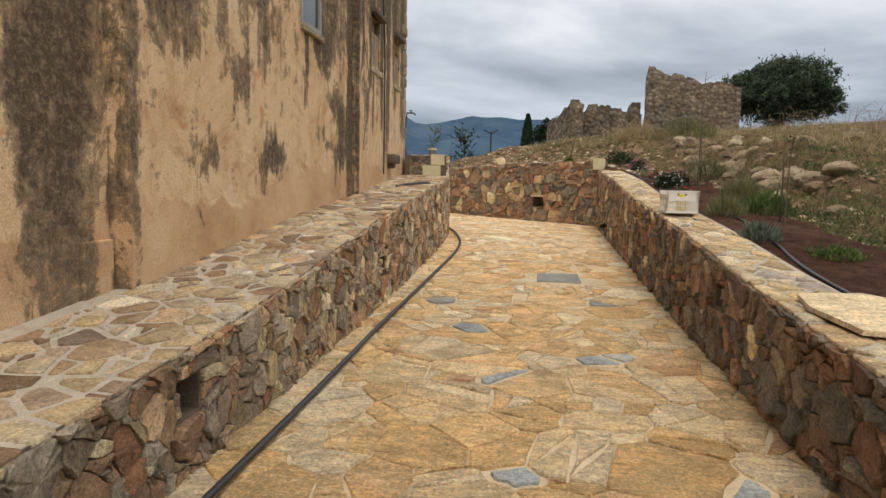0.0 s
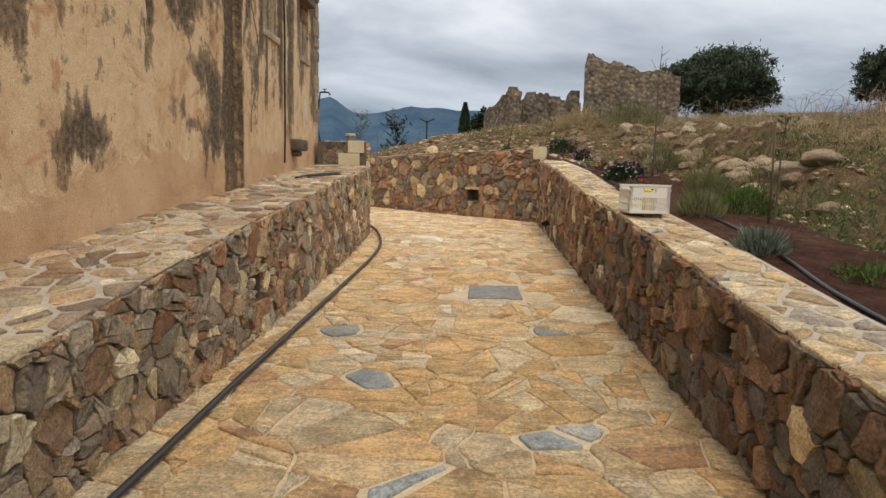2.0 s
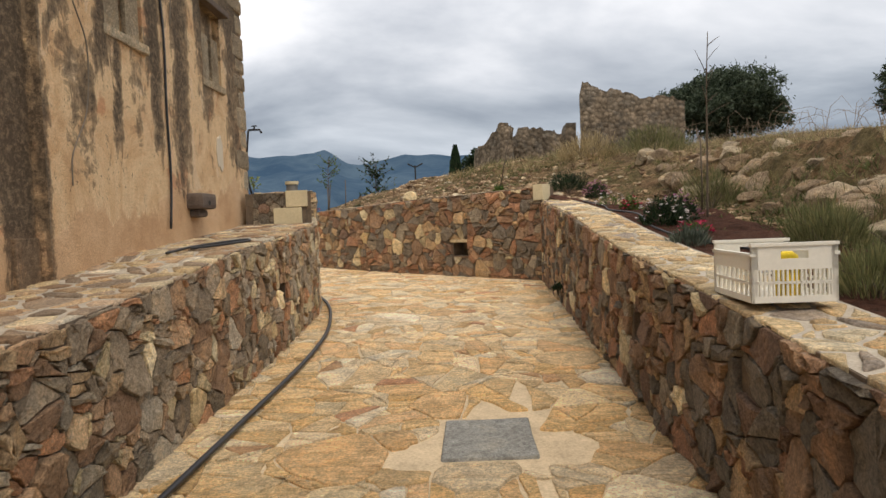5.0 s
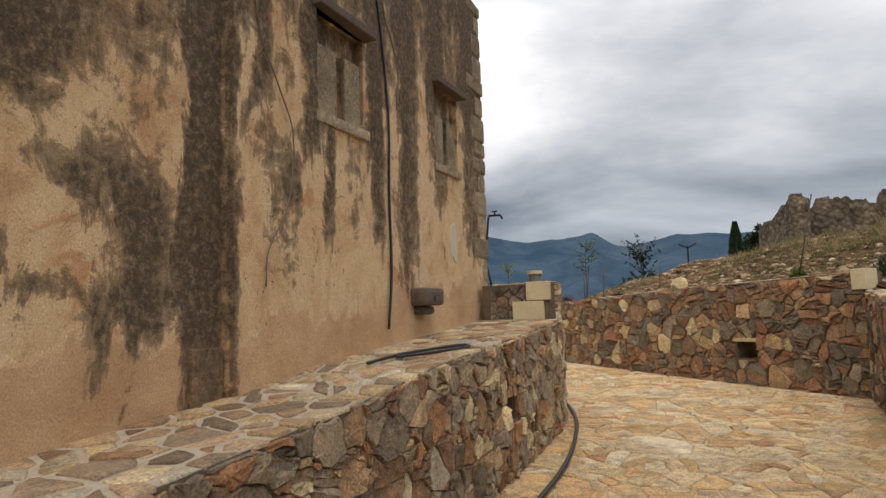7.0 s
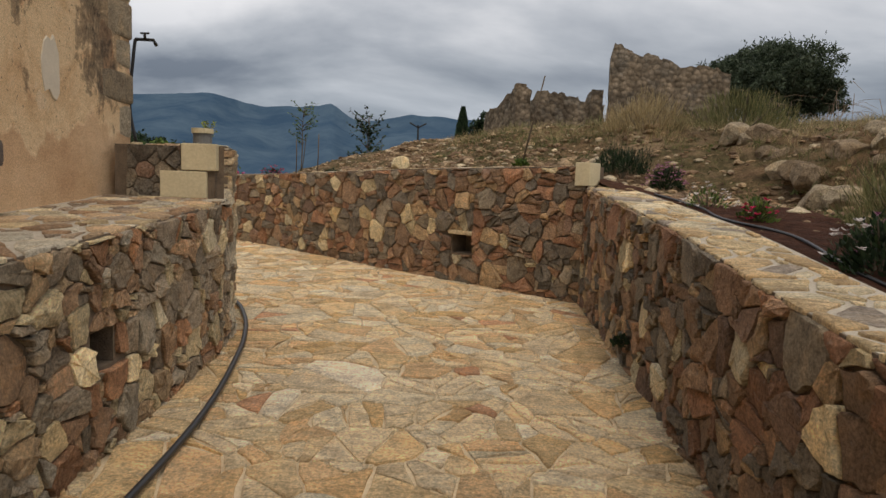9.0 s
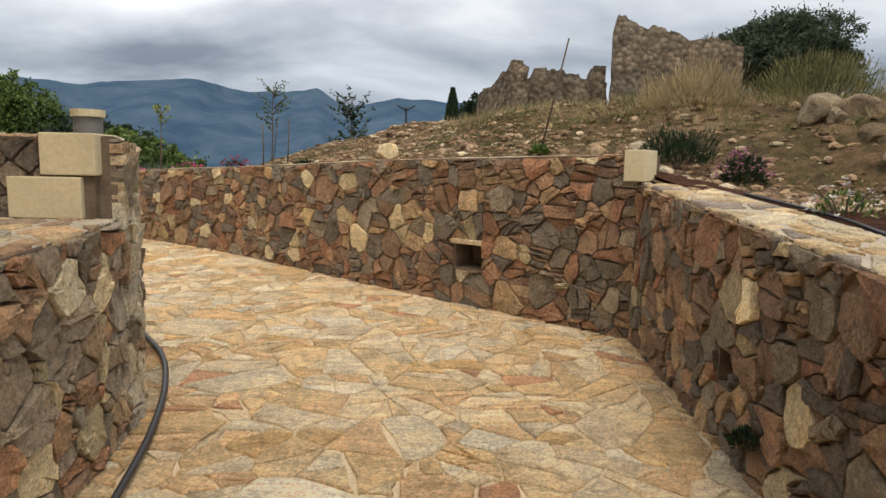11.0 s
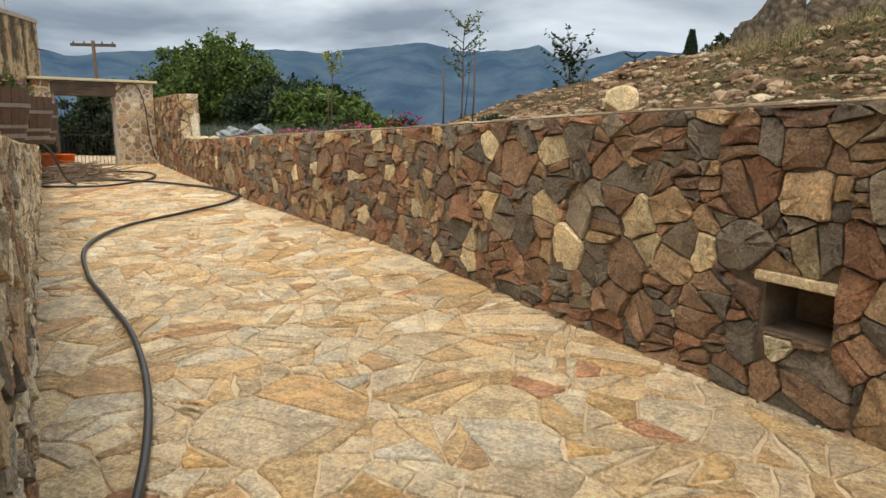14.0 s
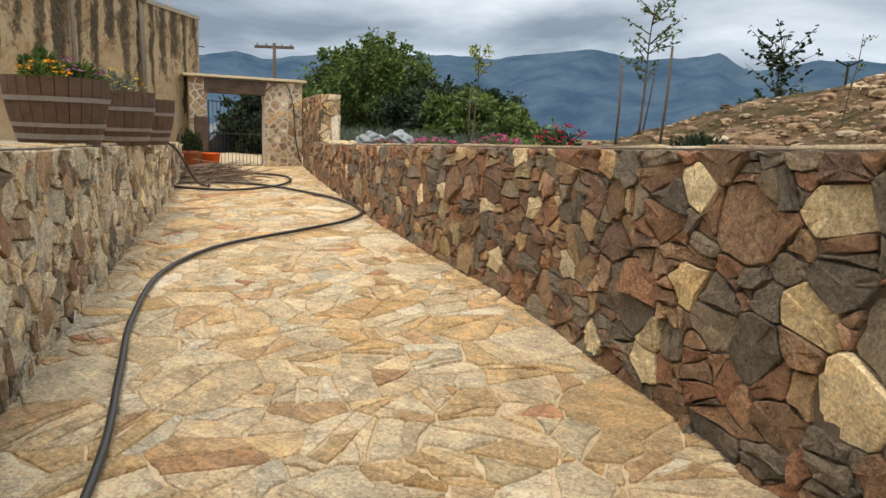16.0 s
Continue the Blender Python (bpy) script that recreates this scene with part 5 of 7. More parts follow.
def cypress():
    rng = random.Random(8)
    t = thing("cypress_tree", "slim dark cypress on the far slope", "tree", (-0.17, 60, 3.6))
    part("trunk", Geo().tube([(0, 0, -0.5), (0, 0, 3)], [0.12, 0.05]), bark, t)
    c = Geo()
    for _ in range(2600):
        z = rng.uniform(0.3, 4.1)
        r = 0.62 * math.sin(min(1, (z + 0.4) / 1.6) * math.pi / 2) * (1 - (z / 4.3) ** 2.2) * rng.uniform(0.6, 1)
        a = rng.uniform(0, 6.283)
        c.leaf(Vector((math.cos(a) * r, math.sin(a) * r, z)), Vector((math.cos(a) * 0.4, math.sin(a) * 0.4, 1)), Vector((1, a, 0)), 0.3, 0.08)
    part("crown", c, leaf_dark, t)


cypress()
tree("evergreen_tree", "round dark evergreen beside the cypress", (2.3, 58, 3.4), 4.2, (1.9, 1.8, 1.7), 12, leaf_dark, 90, 70, (0.25, 0.12), 0.2)


# ---- gate at the end of the court ----
def gate():
    a, b = Vector((-14.10, 24.82)), Vector((-12.89, 26.9))
    ln = (b - a).length
    g = thing("gateway", "stone gateway with an old timber lintel and iron gate", "gateway", (a.x, a.y, 0.70), math.degrees(math.atan2(b.y - a.y, b.x - a.x)))
    # local x along the gate, local -y towards the court
    rng = random.Random(41)

    def pier(x0, x1, top, seed):
        rng = random.Random(seed)
        part("pier", Geo().box(x0 + 0.02, x1 - 0.02, 0.0, 0.45, -0.2, top), mortar_white, g, "stone pier with pale pointing")
        box = (x0, 0, x1, top)
        pts, w = scatter(rng, box, 0.125, 0.36, 0.3, 1.5)
        lay(rng, [(q, 0) for q in cells(pts, w, box, 0.5) if q], lambda u, v, h: Vector((u, -h, v)), g, "stone", [cap_one], [cap_many], lambda u, v: u, 0.034, 0.02, 0.012, 0.1, 0.05, 0.01, smooth=False)

    pier(-0.25, 0.17, 2.08, 1)
    pier(1.46, ln, 2.08, 2)
    lint = part("lintel", Geo().box(0.10, 1.52, -0.02, 0.44, 1.74, 2.06), wood_old, g, "cracked old timber lintel", bevel=0.02)
    # thin strips laid on the timber, coloured as shade in its cracks
    for i in range(3):
        part("crack", Geo().tube(smooth_path([(0.2 + 0.3 * i, -0.024, 1.80 + 0.08 * i), (0.5 + 0.3 * i, -0.024, 1.83 + 0.07 * i), (0.8 + 0.2 * i, -0.024, 1.79 + 0.09 * i)], 3), 0.006, 4), hollow_shade, lint, "dark strip painting the shade in a timber crack")
    part("coping", Geo().box(-0.35, ln + 0.08, -0.10, 0.5, 2.09, 2.15), cream_block, g, "pale slab coping", bevel=0.01)
    gt = part("gate_leaf", Geo().tube([(0.2, 0.2, 0.05), (1.44, 0.2, 0.05), (1.44, 0.2, 1.55), (0.2, 0.2, 1.55), (0.2, 0.2, 0.06)], 0.014, 6), dark_iron, g, "thin iron gate frame")
    part("rail", Geo().tube([(0.2, 0.2, 0.8), (1.44, 0.2, 0.8)], 0.012, 6), dark_iron, gt)
    for i in range(15):
        part("bar", Geo().tube([(0, 0, 0.05), (0, 0, 1.6)], 0.006, 5), dark_iron, gt, loc=(0.22 + i * 0.085, 0.2, 0))
    part("door", Geo().box(-0.16, 0.14, -0.30, -0.26, 0.02, 1.18), wood_old, g, "open dark timber door leaf", bevel=0.008)
    part("cable", Geo().tube(smooth_path([(1.5, -0.06, 1.85), (1.75, -0.07, 2.05), (2.0, -0.08, 2.0), (2.15, -0.08, 1.5), (2.2, -0.08, 0.8), (2.3, -0.1, 0.2)], 5), 0.012, 6), hose_mat, g, "black cable over the pier", smooth=True)


gate()


def car():
    c = thing("car", "dark parked hatchback seen through the gate", "car", (-18.9, 30.6, 0.28), 66)
    prof = [(-2.0, 0.35), (-2.02, 0.75), (-1.85, 0.95), (-1.45, 1.42), (0.3, 1.45), (1.0, 1.0), (1.95, 0.85), (2.05, 0.5), (2.0, 0.3)]
    g = Geo()
    n = len(prof)
    vs = []
    for y, k in ((-0.82, 0.94), (-0.72, 1.0), (0.72, 1.0), (0.82, 0.94)):
        vs += [(x * (0.98 if k < 1 else 1), y * (0.86 if z > 1.0 else 1), 0.3 + (z - 0.3) * k) for x, z in prof]
    g.add(vs, [(r * n + i, r * n + (i + 1) % n, (r + 1) * n + (i + 1) % n, (r + 1) * n + i) for r in range(3) for i in range(n)] + [tuple(range(n)), tuple(3 * n + i for i in range(n))[::-1]])
    part("body", g, car_paint, c, "dark blue-grey bodywork", bevel=0.02)
    part("rear_window", Geo().add([(-1.86, -0.55, 0.99), (-1.86, 0.55, 0.99), (-1.49, 0.48, 1.36), (-1.49, -0.48, 1.36)], [(3, 2, 1, 0)]), glass_dark, c, "dark rear window")
    for y in (-0.66, 0.66):
        part("tail_light", Geo().box(-0.03, 0.03, -0.10, 0.10, -0.09, 0.09), red_light, c, "red tail light", bevel=0.01, loc=(-2.02, y, 0.82))
    part("number_plate", Geo().box(-0.02, 0.0, -0.26, 0.26, -0.06, 0.06), frame_white, c, "pale number plate", loc=(-2.04, 0, 0.6))
    part("bumper", Geo().box(-0.08, 0.04, -0.80, 0.80, -0.1, 0.1), car_paint, c, "dark rear bumper", bevel=0.03, loc=(-2.0, 0, 0.42))
    for x, y in ((-1.3, -0.74), (-1.3, 0.74), (1.3, -0.74), (1.3, 0.74)):
        w = part("wheel", Geo().tube([(0, -0.1, 0), (0, 0.1, 0)], 0.31, 20), tyre, c, "black tyre", loc=(x, y, 0.31))
        part("rim", Geo().tube([(0, -0.11, 0), (0, 0.11, 0)], 0.19, 12), hoop, w, "grey wheel rim")


car()


# ---- planters on the terrace ----
def flowers(rng, g, at, spread, n, size):
    for _ in range(n):
        c = Vector(at) + Vector((rng.gauss(0, spread[0]), rng.gauss(0, spread[1]), rng.uniform(-0.5, 1) * spread[2]))
        for k in range(6):
            a = k * math.pi / 3 + rng.random()
            g.leaf(c, Vector((math.cos(a), math.sin(a), rng.uniform(0.0, 0.7))), Vector((0, 0, 1)), size, size * 0.6)


def bush(name, label, at, size, mat, seed, n=420, leaf=(0.05, 0.02), flower=None, nf=30, fs=0.03, category="plant", group="", upright=0.6):
    rng = random.Random(seed)
    t = thing(name, label, category, at, group=group)
    st, g = Geo(), Geo()
    for i in range(7):
        a = 6.283 * i / 7 + rng.random()
        st.tube([(0, 0, -0.06), (math.cos(a) * size[0] * 0.4, math.sin(a) * size[1] * 0.4, size[2] * 0.5), (math.cos(a) * size[0] * 0.75, math.sin(a) * size[1] * 0.75, size[2] * rng.uniform(0.6, 0.95))], [0.008, 0.006, 0.003], 4)
    part("stem", st, bark, t)
    for _ in range(n):
        v = Vector((rng.gauss(0, 1), rng.gauss(0, 1), abs(rng.gauss(0, 1)))).normalized() * rng.uniform(0.35, 1.0) ** 0.5
        lump = 0.8 + 0.35 * noise.noise(Vector((v.x * 2.2, v.y * 2.2, v.z * 2.2 + seed)))
        p = Vector((v.x * size[0], v.y * size[1], v.z * size[2])) * lump
        d = Vector((v.x + rng.uniform(-.7, .7), v.y + rng.uniform(-.7, .7), v.z + upright))
        g.leaf(p, d, Vector((rng.uniform(-1, 1), rng.uniform(-1, 1), 1)), leaf[0] * rng.uniform(0.6, 1.4), leaf[1])
    part("foliage", g, mat, t)
    if flower:
        fl = Geo()
        for _ in range(nf):
            v = Vector((rng.gauss(0, 1), rng.gauss(0, 1), abs(rng.gauss(0, 0.8)) + 0.25)).normalized()
            p = Vector((v.x * size[0], v.y * size[1], v.z * size[2])) * rng.uniform(0.9, 1.08)
            for k in range(6):
                a = k * 1.047 + rng.random()
                fl.leaf(p, Vector((math.cos(a), math.sin(a), rng.uniform(-0.1, 0.8))), Vector((0, 0, 1)), fs, fs * 0.6)
        part("blooms", fl, flower, t, "open flowers")
    return t


def barrel():
    """Half of an oak cask: staves, hoops, soil."""
    b = thing("barrel_planter", "weathered half oak barrel with iron hoops, planted with flowers", "planter", (0, 0, 0), group="barrel planters on the terrace")
    H, R0, R1 = 0.56, 0.31, 0.41
    rad = lambda k: R0 + (R1 - R0) * math.sin(k * math.pi / 2)
    n = 26
    for i in range(n):
        g = Geo()
        t0, t1 = 2 * math.pi * (i + 0.03) / n, 2 * math.pi * (i + 0.97) / n
        vs = []
        for k in (0, 0.25, 0.5, 0.75, 1):
            for r, t in ((rad(k), t0), (rad(k), t1), (rad(k) - 0.025, t1), (rad(k) - 0.025, t0)):
                vs.append((r * math.cos(t), r * math.sin(t), H * k))
        fs = [(j * 4 + m, j * 4 + (m + 1) % 4, j * 4 + 4 + (m + 1) % 4, j * 4 + 4 + m) for j in range(4) for m in range(4)] + [(3, 2, 1, 0), (16, 17, 18, 19)]
        part("stave", g.add(vs, fs), oak, b)
    for z0, z1 in ((0.05, 0.095), (0.15, 0.185), (0.36, 0.40)):
        k0, k1 = z0 / H, z1 / H
        part("hoop", Geo().turn([(rad(k0) + 0.001, z0), (rad(k0) + 0.006, z0), (rad(k1) + 0.006, z1), (rad(k1) + 0.001, z1)], 40), hoop, b, "flat grey iron hoop", smooth=False)
    g = Geo().turn([(R1 - 0.03, H - 0.05), (R1 * 0.6, H - 0.03), (0.001, H - 0.02)], 24)
    part("soil", g, bed_mat, b, "dark soil")
    return b


B0 = barrel()
spots_b = [(-6.67, 18.2, 1.585), (-7.61, 19.21, 1.54), (-8.61, 20.1, 1.50)]
for i, (x, y, z) in enumerate(spots_b):
    m = pose(x, y, z, 0, 0, 40 * i)
    if i == 0:
        B0.matrix_world = m
    else:
        copy_thing(B0, m)
bush("petunia_plant", "trailing green plant with crimson-mauve flowers in a barrel", (-6.75, 18.4, 2.10), (0.30, 0.28, 0.22), leaf_green, 51, 500, (0.06, 0.03), petal_mauve, 26, 0.045)
bush("mint_plant", "leafy green herb in a barrel", (-6.7, 18.1, 2.10), (0.2, 0.2, 0.30), leaf_green, 52, 420, (0.06, 0.035))
bush("daisy_plant", "pale yellow and white daisies in a barrel", (-7.65, 19.25, 2.06), (0.3, 0.3, 0.28), leaf_grey, 53, 420, (0.05, 0.02), petal_yellow, 50, 0.03)
bush("marigold_plant", "orange marigolds in a barrel", (-6.45, 18.0, 2.12), (0.2, 0.2, 0.15), leaf_green, 54, 260, (0.05, 0.025), petal_orange, 30, 0.035)


def pot():
    p = thing("plant_pot", "terracotta pot by the gate", "plant pot", (-13.34, 24.03, 0.645))
    part("pot", Geo().turn([(0.001, 0), (0.15, 0), (0.20, 0.42), (0.225, 0.42), (0.225, 0.50), (0.19, 0.50), (0.17, 0.44), (0.001, 0.44)], 24), terracotta, p, smooth=True)
    bush("potted_shrub", "round clipped dark green shrub in the terracotta pot", (-13.34, 24.03, 1.12), (0.33, 0.33, 0.52), leaf_dark, 55, 1400, (0.05, 0.03))
    q = thing("bucket", "orange plastic bucket on the paving", "bucket", (-13.29, 24.5, 0.665))
    part("shell", Geo().turn([(0.001, 0), (0.15, 0), (0.20, 0.40), (0.215, 0.40), (0.215, 0.42), (0.19, 0.42), (0.14, 0.03), (0.001, 0.03)], 20), orange, q, smooth=True)
    part("handle", Geo().tube([(0.2 * math.cos(t), 0.02, 0.40 + 0.1 * math.sin(t)) for t in np.linspace(0, math.pi, 9)], 0.006, 5), dark_iron, q, "thin wire handle")


pot()


def brush_pile():
    rng = random.Random(61)
    t = thing("brushwood_pile", "heap of dry cut prunings on the paving", "brushwood", (-11.9, 23.6, floor_z(23.6)), kind="stuff")
    g = Geo()
    for _ in range(240):
        a, r = rng.uniform(0, 6.28), abs(rng.gauss(0, 0.5))
        p = Vector((r * math.cos(a) * 1.2, r * math.sin(a) * 0.9, rng.uniform(0.02, 0.32) * max(0.1, 1 - r / 1.3)))
        b = rng.gauss(0.8, 0.9)
        d = Vector((math.cos(b), math.sin(b), rng.uniform(-0.15, 0.3))) * rng.uniform(0.25, 0.7)
        q = [p - d, p + Vector((rng.uniform(-.05, .05), rng.uniform(-.05, .05), rng.uniform(-.02, .06))), p + d]
        for v in q:
            v.z = max(v.z, 0.012)
        g.tube(q, [0.010, 0.008, 0.004], 4)
    part("twigs", g, twig_mat, t, kind="stuff")


brush_pile()


# ---- hoses ----
def hose(pts, r, name, label, mat=hose_mat, lift=0.0):
    path = smooth_path([(x, y, z) for x, y, z in pts], 8)
    o = path[0].copy()
    h = thing(name, label, "hose", tuple(o))
    part("hose", Geo().tube([p - o for p in path], r, 8), mat, h, smooth=True)


main = [(-0.90, -4.5), (-0.93, 0), (-0.93, 3.0), (-0.93, 4.5), (-0.93, 5.6), (-0.90, 7.2), (-0.84, 9.3), (-0.80, 10.6), (-0.82, 11.6), (-0.90, 12.4), (-1.07, 13.3), (-1.22, 13.9), (-1.45, 14.55), (-1.80, 15.20), (-2.48, 15.97), (-3.33, 16.70), (-4.2, 17.28),
        (-5.1, 17.88), (-6.10, 18.75), (-6.62, 19.75), (-6.60, 20.9), (-6.60, 21.8), (-7.0, 22.5), (-8.2, 23.15), (-10.4, 23.5), (-11.6, 22.9), (-11.4, 22.3), (-10.2, 22.7), (-10.2, 23.9), (-11.2, 24.8), (-12.3, 24.6), (-12.6, 23.9)]
hose([(x, y, floor_z(y) + 0.040) for x, y in main], 0.021, "garden_hose", "long black hose snaking over the paving beside the wall")
hose([(-9.5, 20.9, 1.52), (-9.7, 21.1, 1.50), (-9.95, 21.5, 1.3), (-10.4, 22.1, 0.8), (-10.9, 22.7, floor_z(22.7) + 0.05), (-11.6, 23.2, floor_z(23.2) + 0.04)], 0.021, "garden_hose", "black hose hanging down from the barrel terrace")
top = lambda x, y: LEFT.top(LEFT.u_of(-1.2, y)) + 0.035
hose([(x, y, top(x, y)) for x, y in ((-1.72, 10.05), (-1.66, 10.5), (-1.42, 11.0), (-1.3, 10.9), (-1.45, 10.55), (-1.62, 10.3))], 0.012, "hose_offcut", "short black pipe offcut lying on the ledge")


# ---- crate on the garden wall ----
def crate():
    z = RIGHT.top(RIGHT.u_of(2.12, 7.9)) + 0.03
    W, L, H = 0.38, 0.50, 0.27
    c = thing("plastic_crate", "off-white plastic harvest crate standing on the wall", "crate", (2.14, 7.66, z), -2)
    part("base", Geo().box(0.01, W - 0.01, 0.01, L - 0.01, 0, 0.015), crate_mat, c, bevel=0.004)

    def side(x0, y0, x1, y1, handle, low):
        """One side as frame, slats and rails, from (x0, y0) to (x1, y1)."""
        d = Vector((x1 - x0, y1 - y0, 0))
        ln = d.length
        m = Matrix.Translation((x0, y0, 0)) @ Matrix.Rotation(math.atan2(d.y, d.x), 4, "Z")
        g = Geo()
        t = 0.012
        g.box(0, ln, -t, 0, 0.0, 0.03, m).box(0, ln, -t, 0, 0.085, 0.097, m).box(0, ln, -t, 0, 0.15, 0.165, m)
        topz = H if handle else H - 0.045
        if handle:
            g.box(0, ln, -t, 0, 0.165, 0.20, m).box(0, ln / 2 - 0.06, -t, 0, 0.20, 0.235, m).box(ln / 2 + 0.06, ln, -t, 0, 0.20, 0.235, m).box(0, ln, -t, 0, 0.235, H, m)
        else:
            g.box(0, ln, -t, 0, 0.165, topz, m)
        g.box(-0.004, ln + 0.004, -t - 0.004, 0.006, topz - 0.012, topz + 0.003, m)
        n = int(ln / 0.022) if handle else int(ln / 0.06)
        for i in range(n + 1):
            x = 0.02 + (ln - 0.04) * i / n
            g.box(x - 0.004, x + 0.004, -t, 0, 0.03, 0.15, m)
        for x in (0.0, ln - 0.03):
            g.box(x, x + 0.03, -t, 0, 0.03, topz, m)
        part("side", g, crate_mat, c)

    side(W, 0, 0, 0, True, False)
    side(0, L, W, L, True, False)
    side(0, 0, 0, L, False, True)
    side(W, L, W, 0, False, True)
    y = thing("yellow_tool", "yellow plastic tool lying in the crate", "tool", (2.14 + W / 2, 7.66 + 0.06, z + 0.02), 10)
    part("body", Geo().turn([(0.001, 0), (0.06, 0), (0.06, 0.10), (0.045, 0.19), (0.02, 0.21), (0.001, 0.21)], 14), yellow, y, smooth=True)
    t = thing("trowel", "small dark-handled trowel lying in the crate", "tool", (2.14 + W * 0.6, 7.95, z + 0.14), 30)
    part("handle", Geo().tube([(0, 0, 0), (0.10, 0, 0.10)], 0.012, 8), dark_iron, t, "dark handle", smooth=True)
    part("blade", Geo().box(-0.14, 0.0, -0.04, 0.04, -0.02, -0.016), hoop, t, "grey metal blade", bevel=0.001)


crate()


def loose_slab():
    u = RIGHT.u_of(2.12, 3.5)
    s = thing("loose_slab", "thin pale sandstone slab lying loose on the wall", "stone slab", (2.56, 3.50, RIGHT.top(u) + 0.025), 8)
    ring = [(-0.34, -0.36), (-0.05, -0.45), (0.30, -0.38), (0.36, 0.2), (0.18, 0.46), (-0.26, 0.42), (-0.36, 0.1)]
    n = len(ring)
    k = 0.08
    vs = [(x, y, z + k * y) for z in (0, 0.03) for x, y in ring] + [(0, 0, 0.032)]
    part("slab", Geo().add(vs, [tuple(range(n))[::-1]] + [(i, (i + 1) % n, n + (i + 1) % n, n + i) for i in range(n)] + [(n + i, n + (i + 1) % n, 2 * n) for i in range(n)]), slab_mat, s)


loose_slab()
v = thing("vent_pipe", "short grey capped vent pipe on the parapet", "pipe", (-1.80, 14.36, 1.70))
part("pipe", Geo().turn([(0.001, 0), (0.085, 0), (0.085, 0.40), (0.001, 0.40)], 20), grey_pvc, v, smooth=False)
part("cap", Geo().turn([(0.085, 0.37), (0.10, 0.37), (0.10, 0.415), (0.001, 0.42)], 20), cream_block, v, "pale dusty cap")
part("corner_fill", Geo().box(-2.30, -1.85, 14.25, 14.75, 1.0, 1.78), mortar_pale, left_high)
for x, y, z, n, ln in ((0.66, 17.07, 1.03, FAR, 0.46),):
    p, nn = FAR.at(FAR.u_of(x, y))
    part("lintel_stone", Geo().box(-ln / 2, ln / 2, -0.04, 0.14, -0.025, 0.03, Matrix.Rotation(math.atan2(-nn.x, nn.y) + math.pi, 4, "Z")), slab_mat, far_wall, "flat pale lintel stone", bevel=0.012, loc=(p.x, p.y, z))
p, nn = FAR.at(FAR.u_of(-2.2, 19.4))
part("drain_pipe", Geo().turn([(0.055, -0.15), (0.055, 0.03), (0.047, 0.03), (0.047, -0.15)], 18), grey_pvc, far_wall, "open grey drain pipe end", loc=(p.x, p.y, 0.90)).rotation_euler = (radians(90), 0, math.atan2(nn.x, -nn.y))


# ---- planted bed, hillside growth ----
def bed():
    g = Geo()
    vs = []
    us = list(np.arange(RIM.length - 58.6, RIM.length - 33, 0.15))
    ds = list(np.arange(0.36, 2.1, 0.09))
    for u in us:
        p, n = RIM.at(u)
        s = RIM.length - u - 40
        lim = 1.9 if s < 14.5 else 0.95
        for d in ds:
            dd = 0.36 + (d - 0.36) / (2.1 - 0.36) * (lim - 0.36) * (0.9 + 0.2 * noise.noise(Vector((u * 0.8, 1, 1))))
            z = hill_z(u, dd) + 0.035 * (1 - ease((dd - lim + 0.35) / 0.4)) + 0.02 * noise.noise(Vector((u * 5, dd * 5, 0))) - 0.05 * ease((dd - lim + 0.12) / 0.1)
            vs.append((p.x - n.x * dd, p.y - n.y * dd, z))
    k = len(ds)
    g.add(vs, [(i * k + j, i * k + j + 1, (i + 1) * k + j + 1, (i + 1) * k + j) for i in range(len(us) - 1) for j in range(k - 1)])
    part("bed_soil", g, bed_mat, None, smooth=True, kind="structure")


bed()


def lump(rng, size, seed, sub=3, rough=0.25, flat=0.6):
    """A broken stone: an icosphere cut by planes and roughened."""
    bm = bmesh.new()
    bmesh.ops.create_icosphere(bm, subdivisions=sub, radius=1.0)
    planes = [(Vector((rng.gauss(0, 1), rng.gauss(0, 1), rng.gauss(0, 1))).normalized(), rng.uniform(0.55, 0.85)) for _ in range(9)]
    for v in bm.verts:
        c = v.co.copy()
        for n, d in planes:
            k = c.dot(n)
            if k > d:
                c -= n * (k - d)
        c *= 1 + rough * 0.35 * noise.noise(v.co * 2.5 + Vector((seed, 0, 0)))
        v.co = Vector((c.x * size[0], c.y * size[1], c.z * size[2]))
    me = bpy.data.meshes.new("rock")
    bm.to_mesh(me)
    bm.free()
    return me


def rock_at(name, label, x, y, size, seed, mat, sink=0.3, turn=0, sub=3, z=None, category="rock"):
    rng = random.Random(seed)
    me = lump(rng, size, seed, sub)
    me.materials.append(mat)
    o = new(name, me)
    o.matrix_world = pose(x, y, (hill_at(x, y) if z is None else z) + size[2] * (0.6 - sink), 0, 0, turn)
    return tagged(o, label, category)


rock_at("boulder", "white limestone boulder above the far wall", -0.50, 19.8, (0.17, 0.14, 0.16), 3, cream_one, 0.15)
rock_at("boulder", "pale stone lying on the stony slope", 4.4, 8.5, (0.2, 0.13, 0.10), 4, lime, 0.3)


